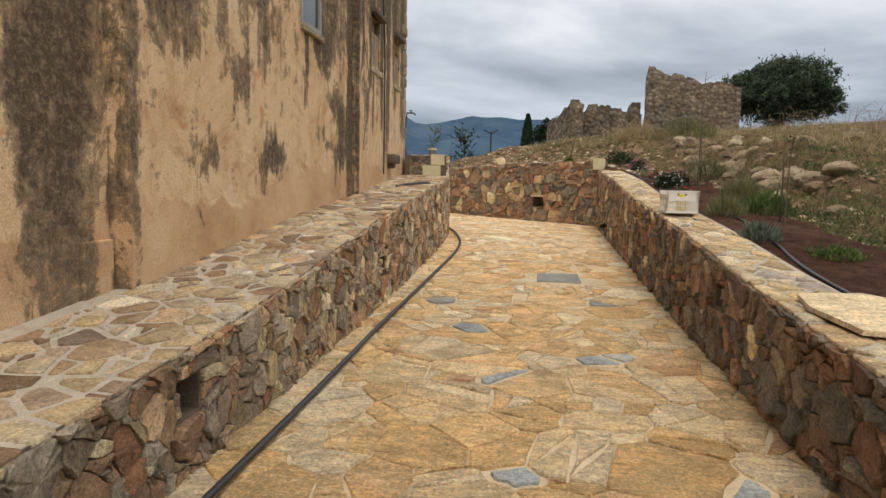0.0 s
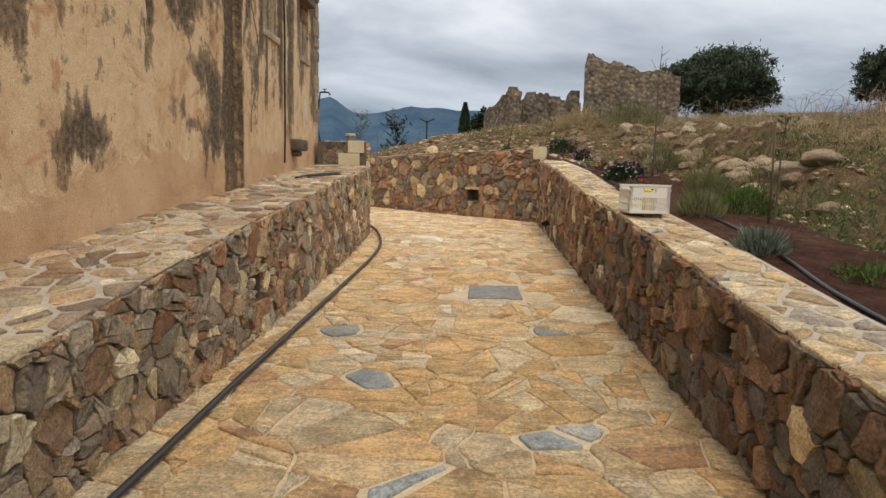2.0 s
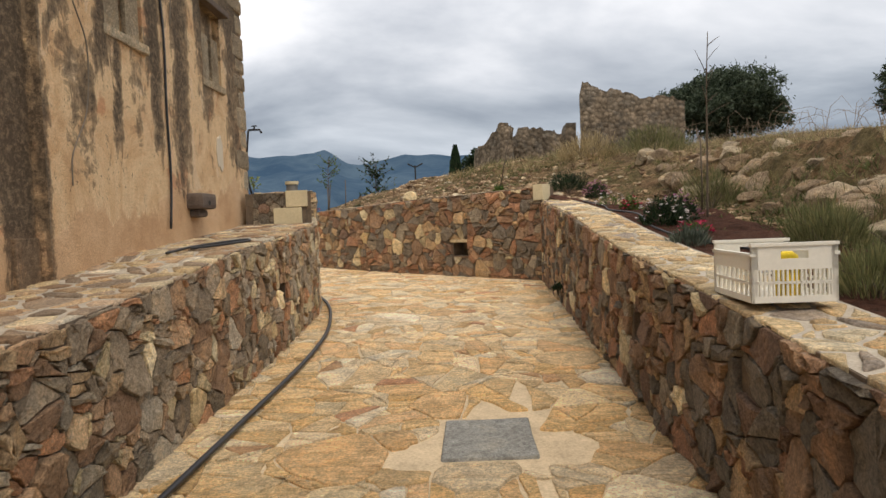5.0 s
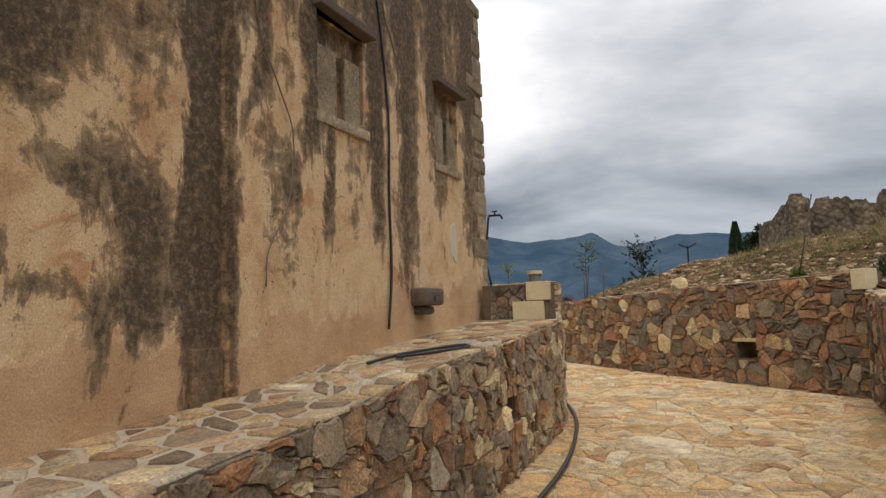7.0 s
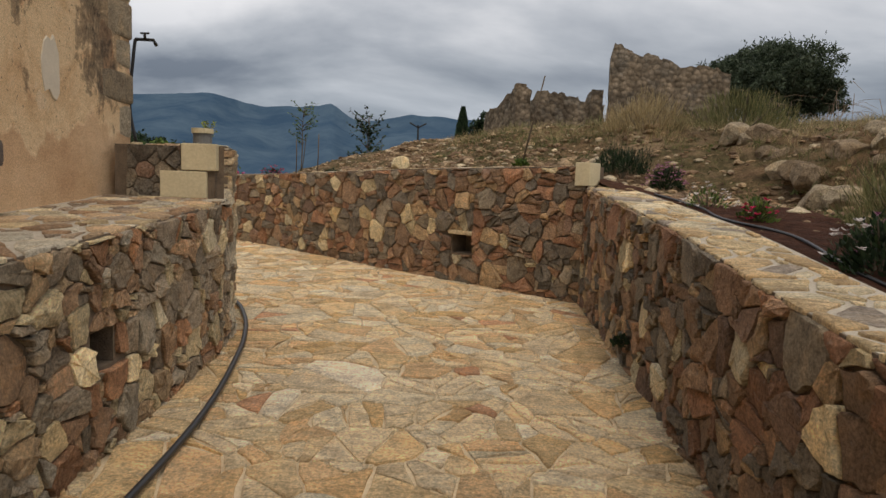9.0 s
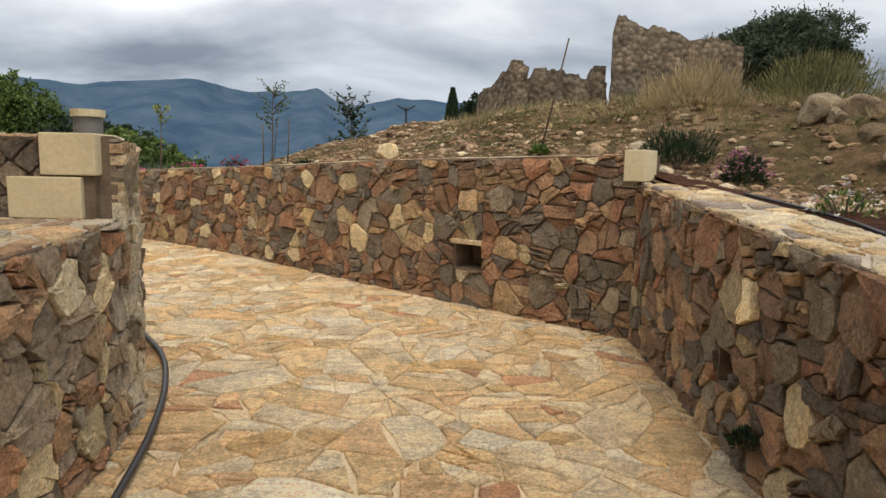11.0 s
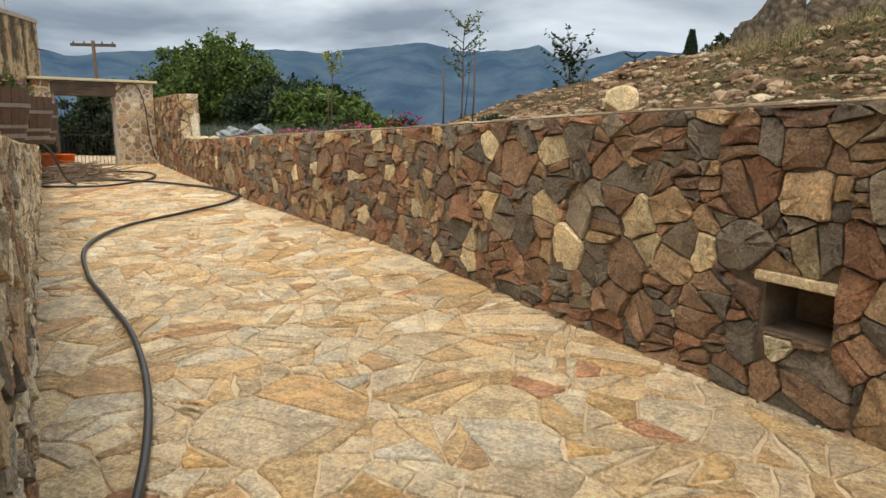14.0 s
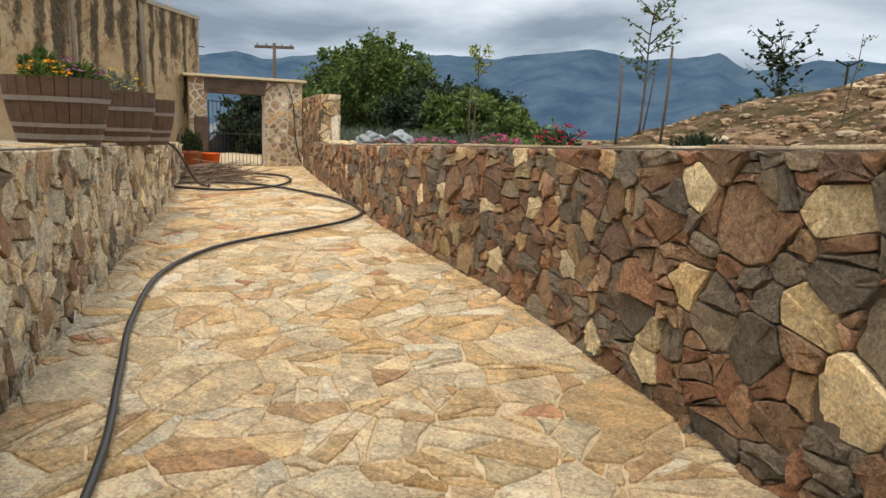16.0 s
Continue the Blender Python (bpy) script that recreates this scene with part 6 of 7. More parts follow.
def outcrop():
    """The limestone ledge behind the bed."""
    g = Geo()
    vs = []
    us = list(np.arange(9.5, 17.6, 0.07))
    for y in us:
        for j in range(26):
            k = j / 25
            d = 2.0 + 2.6 * k + 0.35 * noise.noise(Vector((y * 0.5, 0, 5)))
            x = 2.12 + d + (0.25 * (y - 15) if y > 15 else 0)
            base = hill_at(x, y)
            edge = ease((y - 9.5) / 2.0) * ease((17.6 - y) / 1.5)
            face = ease(k / 0.22) * (1 - ease((k - 0.35) / 0.6))
            st = 0.5 + 0.5 * noise.noise(Vector((x * 1.5, y * 1.5, 9)))
            z = base - 0.07 + edge * face * (0.04 + 0.10 * st) + edge * (0.10 * noise.fractal(Vector((x * 3, y * 3, 2)), 0.7, 2.0, 4) + 0.09 * noise.cell(Vector((x * 2.6, y * 1.7, 4))) + 0.05 * noise.cell(Vector((x * 6.1, y * 4.3, 7))))
            vs.append((x, y, z))
    n = 26
    g.add(vs, [(i * n + j, i * n + j + 1, (i + 1) * n + j + 1, (i + 1) * n + j) for i in range(len(us) - 1) for j in range(n - 1)])
    part("limestone_outcrop", g, hill_mat, None, smooth=False, kind="structure")


outcrop()


def ledge_rocks():
    """Broken limestone breaking out of the bank behind the bed."""
    rng = random.Random(57)
    for i in range(60):
        y = rng.uniform(9.8, 17.2)
        d = 2.1 + abs(rng.gauss(0, 0.6))
        s = rng.uniform(0.10, 0.26)
        ob = rock_at("ledge_rock", "weathered limestone rock in the bank behind the bed", 2.12 + d, y, (s * rng.uniform(1.0, 1.4), s * rng.uniform(0.9, 1.2), s * 0.75), 300 + i, lime, 0.55, rng.uniform(0, 180), 3)
        ob["group"] = "rocks in the bank"


ledge_rocks()


def on_hill(rng, s0, s1, d0, d1):
    """A place on the hillside: s metres past the wall's near end, d behind its face."""
    u = RIM.length - 40 - rng.uniform(s0, s1)
    d = d0 + (d1 - d0) * rng.random() ** 1.5
    p, n = RIM.at(u)
    return Vector((p.x - n.x * d, p.y - n.y * d, hill_z(u, d)))


def stones_stuff():
    rng = random.Random(71)
    g = Geo()
    base = bmesh.new()
    bmesh.ops.create_icosphere(base, subdivisions=1, radius=1.0)
    bv, bf = [v.co.copy() for v in base.verts], [tuple(v.index for v in f.verts) for f in base.faces]
    base.free()
    for k in range(15000):
        p = on_hill(rng, 14, 22, 0.75, 5) if k % 3 == 0 else on_hill(rng, -4, 14, 0.6, 2.2) if k % 11 == 0 else on_hill(rng, -4, 24, 1.5, 16)
        s = abs(rng.gauss(0, 0.024)) + 0.010
        if k % 45 == 0:
            s *= 2.2
        sz = (s * rng.uniform(0.8, 1.5), s * rng.uniform(0.7, 1.2), s * rng.uniform(0.35, 0.7))
        a = rng.uniform(0, 6.28)
        j = Vector((rng.uniform(0, 50), 0, 0))
        vs = []
        for v in bv:
            w = v * (1 + 0.45 * noise.noise(v * 1.7 + j))
            vs.append((p.x + (w.x * math.cos(a) * sz[0] - w.y * math.sin(a) * sz[1]), p.y + (w.x * math.sin(a) * sz[0] + w.y * math.cos(a) * sz[1]), p.z + w.z * sz[2]))
        g.add(vs, bf)
    part("loose_stones", g, cap_stuff, None, kind="stuff")


cap_stuff = rock("loose_hill_stones", [(0, (0.34, 0.24, 0.14)), (0.3, (0.24, 0.155, 0.09)), (0.55, (0.44, 0.33, 0.21)), (0.68, (0.20, 0.13, 0.08)), (0.9, (0.50, 0.42, 0.29))], True, 1, 0.9, 0.5)
stones_stuff()


def grass_stuff(name, mat, seed, n, where, height, blades, width, spread=0.05, lean=0.5):
    rng = random.Random(seed)
    g = Geo()
    for _ in range(n):
        p = where(rng)
        h0 = height * rng.uniform(0.5, 1.3)
        for _ in range(blades):
            q = p + Vector((rng.gauss(0, spread), rng.gauss(0, spread), -0.02))
            d = Vector((rng.gauss(0, lean), rng.gauss(0, lean), 1)).normalized()
            s = d.cross(Vector((rng.uniform(-1, 1), rng.uniform(-1, 1), 0.1))).normalized() * width
            h = h0 * rng.uniform(0.6, 1.1)
            m = q + d * h * 0.55
            t = q + d * h + Vector((rng.gauss(0, 0.14), rng.gauss(0, 0.14), -0.06)) * h
            g.add([q - s, q + s, m + s * 0.8, m - s * 0.8, t], [(0, 1, 2, 3), (3, 2, 4)])
    return part(name, g, mat, None, kind="stuff")


grass_stuff("dry_grass", straw, 81, 900, lambda r: on_hill(r, 13, 21, 2.4, 9), 0.20, 16, 0.0022, 0.08)
grass_stuff("dry_grass", straw, 82, 2200, lambda r: on_hill(r, 2, 19, 4.0, 24), 0.30, 16, 0.004, 0.12)
grass_stuff("mixed_grass", straw_green, 83, 1900, lambda r: on_hill(r, -2, 20, 2.2, 18), 0.24, 18, 0.0035, 0.10)
grass_stuff("green_weeds", leaf_olive_weed, 84, 1700, lambda r: on_hill(r, -3, 12, 1.8, 13), 0.13, 22, 0.006, 0.10, 0.8)
grass_stuff("bed_weeds", leaf_olive_weed, 86, 260, lambda r: on_hill(r, -2, 13, 0.75, 2.2), 0.07, 16, 0.006, 0.05, 1.0)
grass_stuff("low_weeds", leaf_olive_weed, 85, 3200, lambda r: on_hill(r, -3, 20, 1.6, 9), 0.08, 18, 0.005, 0.08, 1.2)


def brambles():
    """Dry stalks and thorny tangle on the crest in front of the olive tree."""
    rng = random.Random(91)
    g = Geo()
    for _ in range(420):
        p = on_hill(rng, 10.5, 16.5, 5.5, 11)
        a = rng.uniform(0, 6.28)
        h = rng.uniform(0.25, 0.85)
        r = rng.uniform(0.1, 0.6)
        pts = [p, p + Vector((math.cos(a) * r * 0.4, math.sin(a) * r * 0.4, h * 0.8)), p + Vector((math.cos(a) * r, math.sin(a) * r, h * rng.uniform(0.8, 1.1))), p + Vector((math.cos(a) * r * 1.6, math.sin(a) * r * 1.6, h * rng.uniform(0.4, 1)))]
        g.tube(pts, [0.006, 0.005, 0.004, 0.002], 3, False)
    part("dry_brambles", g, twig_mat, None, kind="stuff")


brambles()

P = "plants in the garden bed"
bush("mum_plant", "mauve chrysanthemum bush in the red soil", (3.10, 16.2, hill_at(3.1, 16.2)), (0.26, 0.26, 0.32), leaf_dark, 101, 700, (0.05, 0.02), petal_mauve, 90, 0.03, group=P)
bush("rosemary_bush", "dense dark green rosemary behind the wall corner", (2.70, 16.8, hill_at(2.70, 16.8)), (0.42, 0.42, 0.42), leaf_dark, 102, 2600, (0.07, 0.008), group=P, upright=1.2)
bush("mum_plant", "large chrysanthemum with white and mauve flowers", (2.95, 11.75, hill_at(2.95, 11.75)), (0.28, 0.28, 0.34), leaf_dark, 103, 1100, (0.05, 0.022), petal_white, 34, 0.035, group=P)
bush("mum_plant", "mauve chrysanthemum beside the white one", (3.22, 12.0, hill_at(3.22, 12.0)), (0.24, 0.22, 0.36), leaf_dark, 104, 500, (0.05, 0.02), petal_mauve, 60, 0.03, group=P)
bush("rose_plant", "small plant with bright red flowers", (3.05, 13.5, hill_at(3.05, 13.5)), (0.15, 0.15, 0.22), leaf_green, 105, 260, (0.05, 0.025), petal_red, 16, 0.045, group=P)
bush("geranium_plant", "low geranium with crimson flowers", (3.05, 11.1, hill_at(3.05, 11.1)), (0.2, 0.16, 0.14), leaf_green, 106, 120, (0.04, 0.03), petal_red, 26, 0.045, group=P)
bush("gaura_plant", "thin stemmed plant with white flowers", (2.95, 14.35, hill_at(2.95, 14.35)), (0.26, 0.22, 0.24), leaf_green, 107, 220, (0.04, 0.015), petal_white, 34, 0.03, group=P)
bush("succulent_plant", "grey-green spiky succulent clump", (2.75, 10.35, hill_at(2.75, 10.35)), (0.2, 0.2, 0.16), leaf_grey, 108, 420, (0.09, 0.014), group=P, upright=0.9)
bush("euphorbia_plant", "grey-green spiky clump beside the drip pipe", (2.78, 6.3, hill_at(2.78, 6.3)), (0.22, 0.22, 0.2), leaf_grey, 109, 600, (0.09, 0.014), group=P, upright=1.0)
bush("grass_clump", "bushy olive-green grass clump", (2.95, 8.1, hill_at(2.95, 8.1)), (0.26, 0.26, 0.28), straw_green, 110, 1500, (0.12, 0.006), group=P, upright=1.4)
bush("grass_clump", "tall bushy green grass clump", (3.7, 9.9, hill_at(3.7, 9.9)), (0.38, 0.38, 0.42), straw_green, 111, 2400, (0.14, 0.006), group=P, upright=1.6)
bush("weed_clump", "bright green flowering weed", (3.6, 8.6, hill_at(3.6, 8.6)), (0.42, 0.40, 0.36), leaf_green, 112, 1700, (0.07, 0.012), group=P, upright=1.2)
bush("weed_clump", "low green weed patch", (3.2, 5.6, hill_at(3.2, 5.6)), (0.3, 0.3, 0.14), leaf_green, 113, 500, (0.05, 0.018), group=P)
bush("weed_clump", "low green weed patch", (3.9, 4.6, hill_at(3.9, 4.6)), (0.35, 0.3, 0.16), leaf_green, 114, 500, (0.05, 0.018), group=P)
bush("shrub", "dry brown-green shrub above the bed", (4.0, 13.2, hill_at(4.0, 13.2)), (0.5, 0.4, 0.55), straw_green, 115, 1800, (0.12, 0.006), upright=1.3)
bush("shrub", "tall straw-coloured brush near the corner", (3.4, 18.4, hill_at(3.4, 18.4)), (0.8, 0.7, 0.65), straw, 116, 3000, (0.16, 0.006), upright=1.6)
bush("shrub", "green shrub on the crest of the slope", (4.6, 17.8, hill_at(4.6, 17.8)), (0.9, 0.6, 0.55), straw_green, 117, 2600, (0.14, 0.008), upright=1.4)
bush("rose_plant", "low rose with pink-red flowers above the far wall", (-3.1, 20.75, hill_at(-3.1, 20.75)), (0.26, 0.22, 0.26), leaf_dark, 121, 300, (0.04, 0.02), petal_red, 40, 0.045, group=P)
bush("rose_plant", "low rose with pink flowers above the far wall", (-4.15, 21.45, hill_at(-4.15, 21.45)), (0.32, 0.22, 0.18), leaf_green, 122, 220, (0.04, 0.02), petal_pink, 46, 0.04, group=P)
bush("rose_plant", "low plant with magenta flowers above the far wall", (-5.9, 22.75, hill_at(-5.9, 22.75)), (0.42, 0.26, 0.18), leaf_green, 123, 240, (0.04, 0.02), petal_pink, 60, 0.045, group=P)
bush("rose_plant", "low plant with red flowers above the far wall", (-8.0, 24.2, hill_at(-8.0, 24.2)), (0.25, 0.2, 0.18), leaf_green, 124, 150, (0.04, 0.02), petal_red, 24, 0.045, group=P)
bush("green_plant", "dark green leafy plant above the far wall", (-1.75, 20.0, hill_at(-1.75, 20.0)), (0.26, 0.22, 0.18), leaf_dark, 125, 500, (0.05, 0.025), group=P)
bush("sedum_plant", "low plant with yellow flowers above the far wall", (0.85, 17.85, hill_at(0.85, 17.85)), (0.2, 0.15, 0.09), leaf_grey, 126, 300, (0.05, 0.02), petal_yellow, 24, 0.03, group=P)
bush("green_plant", "small leafy plant at the foot of a stake", (1.5, 18.1, hill_at(1.5, 18.1)), (0.13, 0.12, 0.10), leaf_green, 127, 220, (0.06, 0.03), group=P)
bush("green_plant", "green plant growing from the wall's weep hole", (2.02, 13.45, 0.42), (0.07, 0.10, 0.10), leaf_dark, 128, 160, (0.04, 0.025))


def sapling(name, label, x, y, height, seed, mat, twigs=10, leaves=16, r=0.012, lf=(0.06, 0.03), from_=0.4, spread=0.18):
    rng = random.Random(seed)
    z = hill_at(x, y)
    t = thing(name, label, "young tree", (x, y, z))
    g, c = Geo(), Geo()
    ln = [Vector((0, 0, -0.05)), Vector((0.02, 0.01, height * 0.4)), Vector((0.03 + rng.uniform(-.04, .04), 0.02, height * 0.7)), Vector((0.05, 0, height))]
    pts = smooth_path(ln, 4)
    g.tube(pts, [r * (1 - 0.7 * i / (len(pts) - 1)) for i in range(len(pts))], 6)
    for _ in range(twigs):
        k = rng.uniform(from_, 1)
        p = pts[min(len(pts) - 1, int(k * (len(pts) - 1)))]
        a = rng.uniform(0, 6.28)
        e = p + Vector((math.cos(a), math.sin(a), rng.uniform(0.3, 1.2))) * spread * rng.uniform(0.5, 1.2)
        g.tube([p, p.lerp(e, 0.5) + Vector((0, 0, 0.01)), e], [r * 0.4, r * 0.3, r * 0.15], 4)
        for _ in range(leaves):
            q = p.lerp(e, rng.uniform(0.3, 1.1))
            c.leaf(q, Vector((rng.uniform(-1, 1), rng.uniform(-1, 1), rng.uniform(-0.6, 0.8))), Vector((rng.uniform(-1, 1), rng.uniform(-1, 1), 1)), lf[0] * rng.uniform(0.6, 1.2), lf[1])
    part("stem", g, bark, t, smooth=True)
    if leaves:
        part("foliage", c, mat, t)


def stake(x, y, height, lean=(0, 0), r=0.012, name="stake", label="thin dark wooden plant stake", mat=bark):
    t = thing(name, label, "stake", (x, y, hill_at(x, y)))
    part("pole", Geo().tube([(0, 0, -0.1), (lean[0] * 0.5 + 0.01, lean[1] * 0.5, height * 0.5), (lean[0], lean[1], height)], [r, r * 0.9, r * 0.8], 6), mat, t, smooth=True)


sapling("lemon_sapling", "young fresh-green sapling above the far wall", -3.1, 22.8, 1.4, 131, leaf_green, 22, 18, 0.016, spread=0.27)
sapling("fig_bush", "dark leafy bush on the crest", -2.8, 30.0, 3.85 - hill_at(-2.8, 30), 132, leaf_dark, 46, 14, 0.03, (0.13, 0.08), 0.3, 0.55)
sapling("bare_sapling", "thin staked sapling with few leaves in the bed", 3.55, 12.1, 2.1, 133, leaf_dark, 9, 0, 0.014, (0.04, 0.02), 0.5, 0.22)
sapling("bare_sapling", "thin dark sapling with a few leaves at its tip", 3.5, 7.66, 1.05, 134, leaf_dark, 5, 10, 0.012, (0.05, 0.02), 0.85, 0.10)
sapling("tall_weed", "tall thin weed above the far wall", -1.0, 20.5, 0.6, 135, leaf_green, 7, 8, 0.006, (0.03, 0.012), 0.3, 0.08)
sapling("yellow_shoot", "young tree with pale yellow leaves at its tips", -5.2, 22.6, 1.35, 136, leaf_yellow, 9, 16, 0.012, (0.08, 0.03), 0.7, 0.2)
stake(-2.2, 20.55, 0.82, (0.03, 0))
stake(-2.75, 21.1, 0.75)
stake(1.48, 18.1, 1.35, (0.30, -0.05), 0.013)
stake(3.79, 12.95, 0.95)
stake(3.47, 7.72, 1.0)
stake(-4.9, 22.0, 0.75, (0.02, 0), 0.008)
stake(-3.2, 23.2, 0.8, (0.1, 0), 0.01)


def drip_pipe():
    for pts in ([(3.3, 9.2), (3.05, 8.1), (3.0, 7.0), (2.86, 6.0), (2.74, 5.0), (2.72, 3.6), (2.8, 1.0)], [(2.7, 15.2), (2.82, 14.2), (2.74, 13.4), (2.9, 12.6), (2.78, 11.6), (2.84, 10.6), (3.1, 9.9)]):
        hose([(x, y, hill_at(x, y) + 0.045) for x, y in pts], 0.011 if pts[0][1] > 10 else 0.016, "drip_pipe", "black irrigation pipe lying in the bed")


drip_pipe()


def bag(x, y, seed, size):
    rng = random.Random(seed)
    me = lump(rng, size, seed, 4, 0.9)
    me.materials.append(pvc_bag)
    o = new("sack", me)
    o.matrix_world = pose(x, y, hill_at(x, y) + size[2] * 0.55, 0, 12, seed * 40)
    tagged(o, "grey plastic sack lying among stones", "sack", "sacks by the gate")


bag(-8.9, 25.0, 1, (0.30, 0.22, 0.20))
bag(-8.2, 24.9, 2, (0.32, 0.22, 0.22))
bag(-9.7, 25.6, 3, (0.28, 0.22, 0.17))
for i, (x, y) in enumerate(((-9.4, 24.9), (-9.9, 25.2), (-9.75, 24.75), (-10.1, 25.35))):
    rock_at("loose_block", "loose pale building stone at the wall's end", x, y, (0.17, 0.13, 0.10), 140 + i, cream_one, 0.2, 30 * i, 2)


# ---- trees and hedge in the valley ----
def far_tree(x, y, z, h, size, seed, mat, label, clumps=150, leaf=(0.17, 0.09)):
    tree("broadleaf_tree", label, (x, y, z), h, size, seed, mat, clumps, 60, leaf, 0.16, group="trees beyond the garden")


far_tree(-16.2, 33.4, -0.2, 5.3, (2.6, 2.4, 1.9), 151, leaf_green, "leafy green walnut tree beyond the garden", 230)
far_tree(-18.5, 36.5, -0.6, 4.6, (2.6, 2.3, 1.6), 152, leaf_green, "green tree beyond the garden")
far_tree(-12.2, 31.4, -0.2, 3.5, (1.7, 1.5, 1.3), 153, leaf_dark, "dark green tree beyond the garden")
far_tree(-9.8, 29.8, -0.2, 3.1, (1.5, 1.4, 1.2), 154, leaf_green, "fresh green tree beyond the garden")
far_tree(-7.6, 28.6, -0.4, 2.75, (1.3, 1.2, 1.1), 155, leaf_green, "small bushy green tree at the row's end", 130, (0.13, 0.07))
far_tree(-21.5, 34.5, -0.6, 4.2, (2.2, 2.0, 1.5), 156, leaf_green, "green tree behind the gate")
far_tree(-25, 40, -1.0, 5.2, (3.0, 2.5, 1.7), 157, leaf_dark, "dark tree behind the gate")
far_tree(-13.8, 36.0, -0.8, 4.4, (2.2, 2.0, 1.5), 158, leaf_dark, "dark tree in the second row")
far_tree(-17.4, 29.6, 0.0, 3.0, (1.6, 1.2, 1.3), 159, leaf_dark, "dense hedge tree behind the gate", 150)
grass_stuff("lavender_row", leaf_grey, 161, 420, lambda r: (lambda k: Vector((-6.5 - 8.3 * k + r.gauss(0, 0.2), 25.9 + 4.0 * k + r.gauss(0, 0.25), 1.30)))(r.random()), 0.50, 26, 0.006, 0.14, 0.35)


def utility_pole():
    p = thing("utility_pole", "wooden utility pole with a crossarm on the skyline", "utility pole", (-40.5, 50.0, -2.0), 32)
    part("pole", Geo().tube([(0, 0, -3), (0, 0, 9.6)], [0.17, 0.12], 8), wood_old, p, smooth=True)
    part("crossarm", Geo().box(-1.5, 1.5, -0.08, 0.08, 9.2, 9.4), wood_old, p)
    for x in (-1.3, -0.6, 0.6, 1.3):
        part("insulator", Geo().turn([(0.05, 0), (0.07, 0.08), (0.03, 0.18), (0.001, 0.2)], 8), grey_pvc, p, loc=(x, 0, 9.4))
    q = thing("lamp_post", "small twin lamp post on the far slope", "lamp post", (-3.0, 52, 0.0), 10)
    part("post", Geo().tube([(0, 0, 0), (0, 0, 5.6)], 0.06, 8), dark_iron, q)
    part("arms", Geo().tube([(-0.55, 0, 5.75), (0, 0, 5.45), (0.55, 0, 5.75)], 0.05, 6), dark_iron, q)


utility_pole()


def right_ruin():
    r = thing("ruined_wall", "broken rubble wall end with a heap of fallen stone", "ruin", (14.5, 19.3, 3.0))
    ruin_wall(r, (13.4, 19.8), (17.0, 18.6), [(0, 5.5), (0.5, 5.8), (1, 5.7)], 2.0, 0.6, 9)
    rng = random.Random(171)
    for i in range(26):
        x, y = 11.9 + rng.gauss(0, 0.9), 19.0 + rng.gauss(0, 0.8)
        s = rng.uniform(0.12, 0.32)
        rock_at("rubble_block", "fallen stone in the heap by the ruin", x, y, (s * 1.2, s, s * 0.7), 180 + i, lime, 0.1, rng.uniform(0, 180), 2, hill_at(x, y) + max(0, 0.6 - 0.6 * math.hypot(x - 12.1, y - 19.0)))["group"] = "fallen stones by the ruin"


right_ruin()


def pier_end():
    """Stones on the end of the raised wall by the gate."""
    u = FAR.u_of(-10.35, 25.0)
    p, n = FAR.at(u - 0.01)
    t = Vector((-n.y, n.x))
    t = -t if t.x < 0 else t
    q = Vector((p.x, p.y)) + t * 0.055
    rng = random.Random(201)
    box = (-0.02, 1.40, 0.40, 2.44)
    pts, w = scatter(rng, box, 0.15, 0.4, 0.3, 1.3)
    lay(rng, [(c, 0) for c in cells(pts, w, box, 0.5) if c], lambda a, b, h: Vector((q.x - n.x * a + t.x * h, q.y - n.y * a + t.y * h, b)), far_wall, "end_stone", [capr_one], [capr_many], lambda u, v: u, 0.02, 0.03, 0.02, 0.1, 0.06, 0.01, smooth=False)


pier_end()

pavement()
LS = spots(LEFT, [(-1.2, 3.55, 0.02, 0.17), (-1.2, 3.85, 0.20, 0.15), (-1.2, 4.7, 0.28, 0.17), (-1.2, 5.0, 0.05, 0.18), (-1.2, 5.9, 0.1, 0.14), (-1.2, 7.1, 0.35, 0.15), (-1.2, 8.6, 0.62, 0.15), (-1.2, 8.9, 0.25, 0.16), (-1.2, 9.3, 0.12, 0.24),
                  (-1.24, 9.6, 0.50, 0.17), (-1.24, 11.2, 0.35, 0.16), (-1.3, 11.45, 0.66, 0.18), (-1.3, 11.95, 0.50, 0.15), (-1.3, 12.3, 0.75, 0.16), (-1.33, 12.9, 0.45, 0.2), (-1.33, 13.0, 0.75, 0.14), (-1.35, 13.2, 1.2, 0.17), (-1.36, 13.5, 1.15, 0.15)])
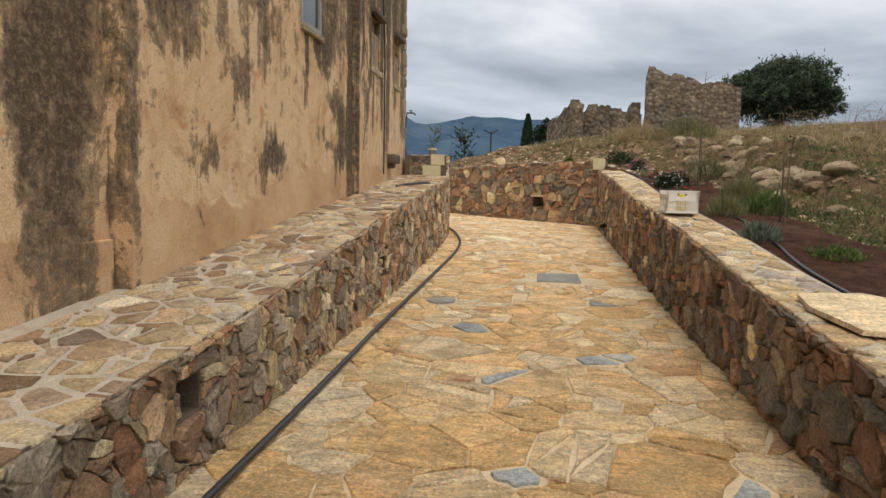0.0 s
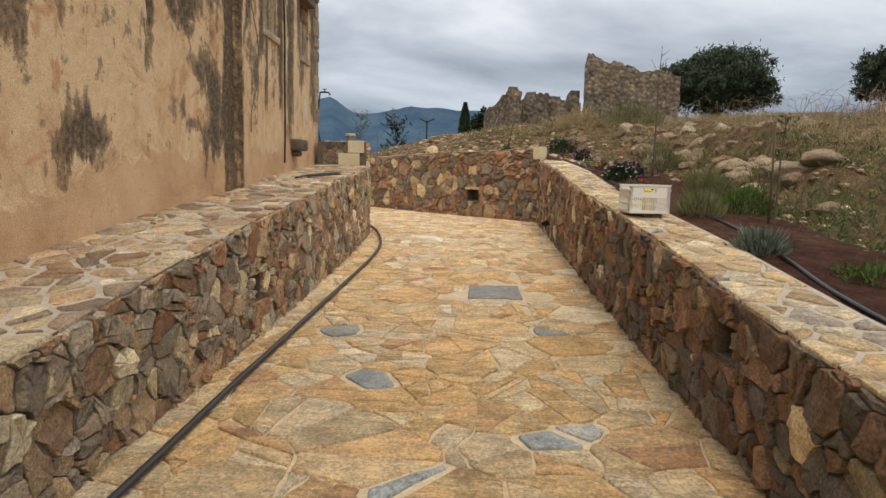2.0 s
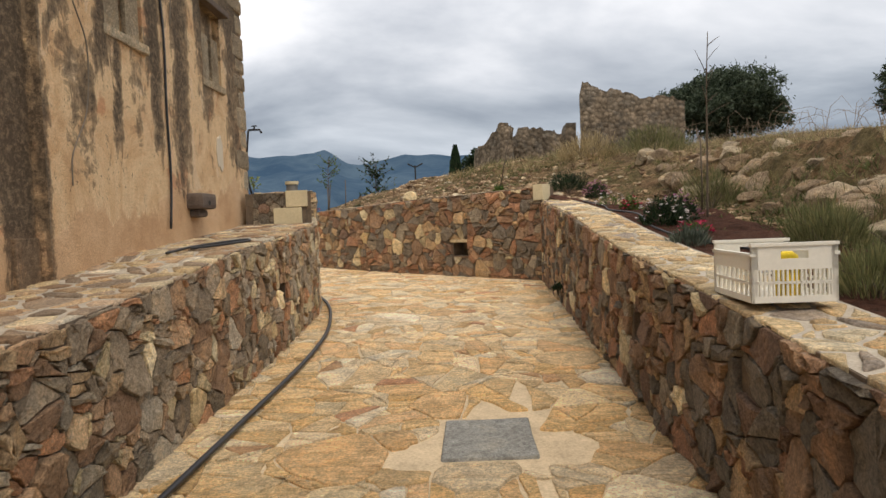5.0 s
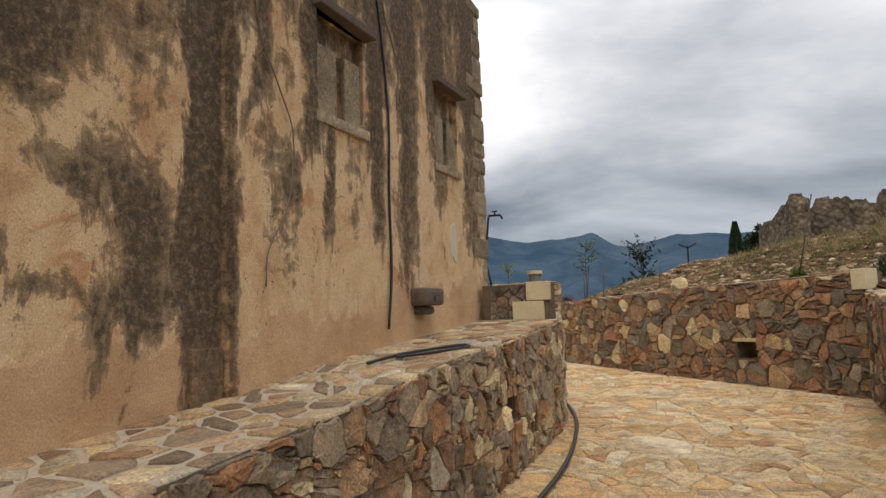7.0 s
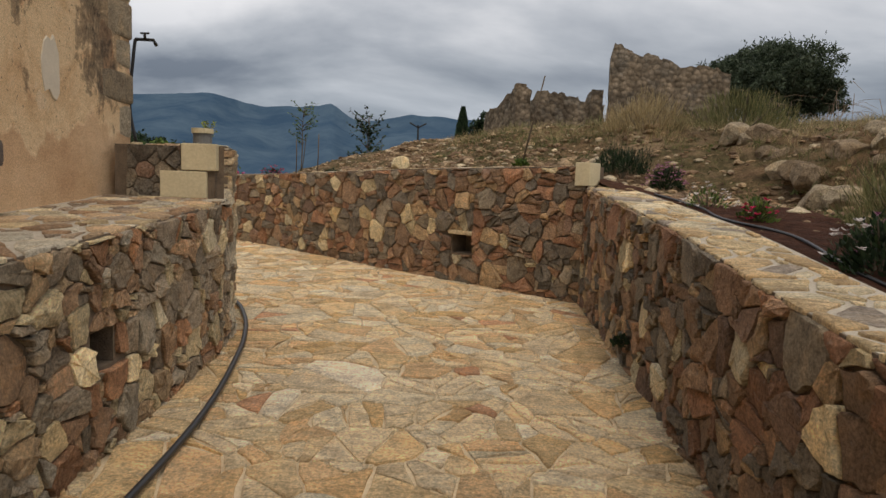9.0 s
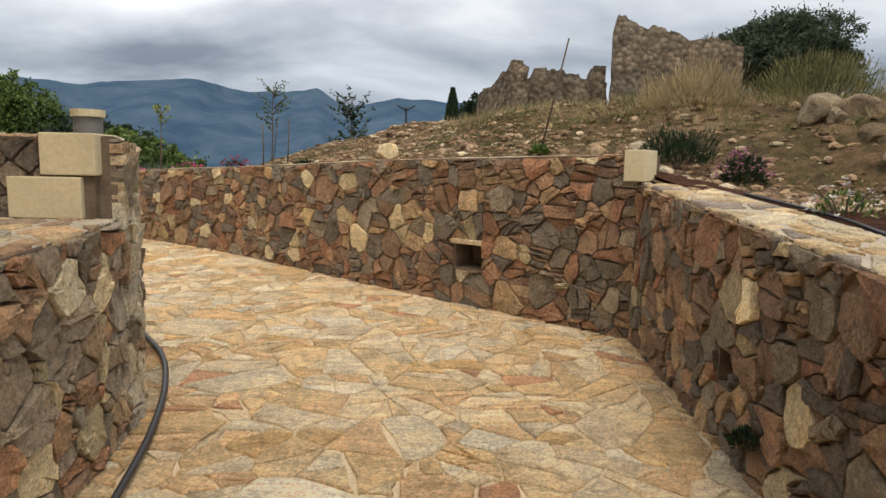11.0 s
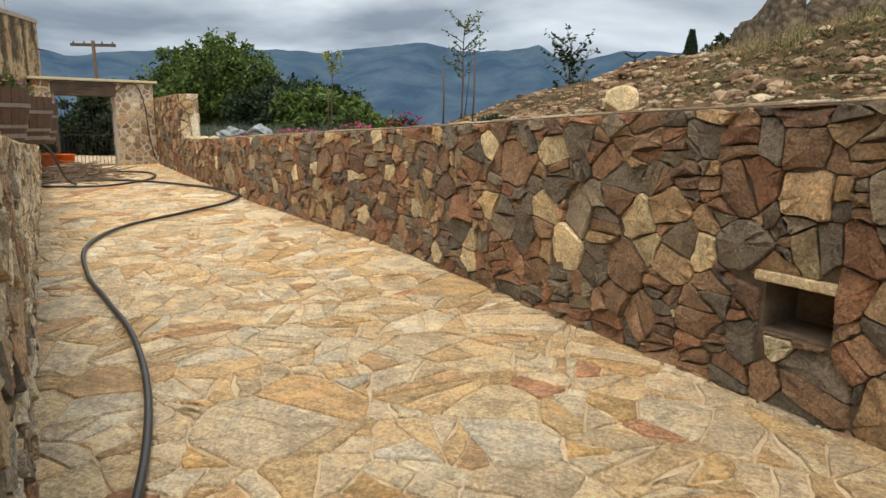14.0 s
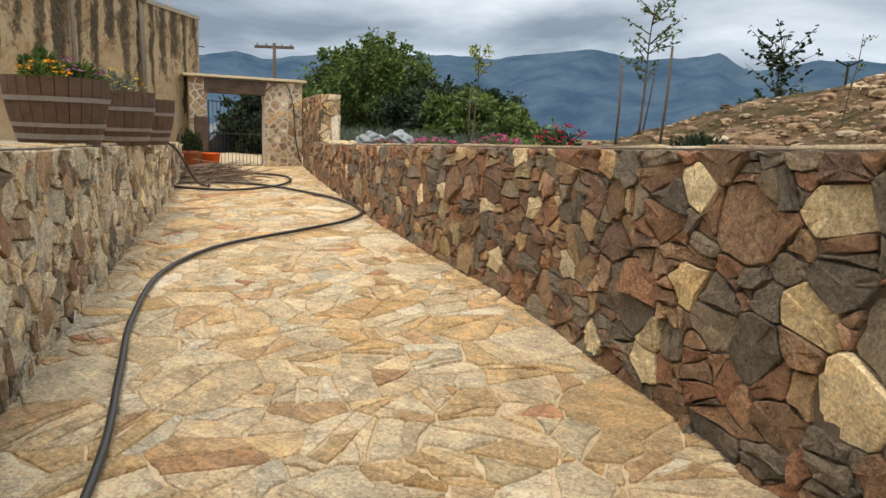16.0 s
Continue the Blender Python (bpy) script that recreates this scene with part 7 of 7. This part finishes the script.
FS = spots(FAR, [(-2.43, 19.56, 0.965, 0.17), (-0.68, 18.15, 0.90, 0.27), (-1.40, 18.72, 1.13, 0.22), (-0.86, 18.3, 1.19, 0.2), (-3.38, 20.3, 0.745, 0.2), (-4.28, 21.0, 0.64, 0.22), (-1.44, 18.75, 1.61, 0.19), (-0.83, 18.27, 1.63, 0.2),
                  (-3.97, 20.8, 1.63, 0.15), (-3.12, 20.1, 1.67, 0.15), (0.2, 17.4, 1.1, 0.14), (0.62, 17.1, 0.66, 0.15), (-2.9, 19.9, 1.3, 0.16), (-3.5, 20.4, 1.2, 0.16), (-2.1, 19.3, 0.55, 0.16), (-1.7, 18.9, 0.6, 0.17),
                  (-5.0, 21.2, 1.1, 0.18), (-5.6, 21.6, 0.9, 0.2), (-4.4, 20.9, 1.25, 0.17), (-6.3, 22.1, 1.2, 0.2), (-7.2, 22.7, 1.0, 0.2), (-8.0, 23.3, 1.1, 0.2), (-0.1, 17.7, 1.05, 0.16)])
RS = spots(RIGHT, [(2.12, 9.9, 0.30, 0.2), (2.12, 10.6, 0.8, 0.2), (2.12, 8.6, 0.28, 0.15), (2.12, 11.4, 0.9, 0.2), (2.12, 12.6, 0.4, 0.2), (2.12, 13.1, 0.75, 0.2), (2.12, 13.2, 0.25, 0.22), (2.12, 4.2, 0.2, 0.2), (2.12, 6.2, 0.35, 0.15), (2.12, 13.7, 1.1, 0.2)])
wall_stones(21, LEFT, 0.0, U_TURN - 0.005, LEFT_HOLES, LS, left_low, 0.145, lambda u, v: abs(u - 12.5), [left_one, cream_one], [left_many, cream_many], slab=0.3)
wall_stones(22, LEFT, U_TURN + 0.005, LEFT.length, [], [(U_TURN + 2.6 + 0.37 * i, 0.7 + 0.55 * ((i * 7) % 5) / 4 , 0.17) for i in range(26)], left_high, 0.17, lambda u, v: u, [high_one, cream_one], [high_many, cream_many], slab=0.2)
wall_stones(23, RIGHT, 0.0, RIGHT.length, RIGHT_HOLES, RS, right_wall, 0.16, lambda u, v: u, [wall_one, cream_one], [wall_many, cream_many], slab=0.3)
wall_stones(24, FAR, 0.0, FAR.length - 0.01, FAR_HOLES, FS, far_wall, 0.18, lambda u, v: -u, [wall_one, cream_one], [wall_many, cream_many], slab=0.38)
cap(31, LEFT, 0.0, U_TURN - 0.02, -0.022, 1.02, 0.165, [cap_one], [cap_many], left_low, lambda u, v: abs(u - 11), 0.012, 0.036)
cap(32, RIGHT, 0.0, RIGHT.length, -0.025, 0.50, 0.17, [capr_one], [capr_many], right_wall, lambda u, v: u)
cap(33, FAR, 0.0, FAR.length, -0.005, 0.37, 0.2, [cap_one], [cap_many], far_wall, lambda u, v: -u)
cap(34, LEFT, U_TURN + 0.02, LEFT.length, -0.005, 0.38, 0.2, [capr_one], [capr_many], left_high, lambda u, v: u)
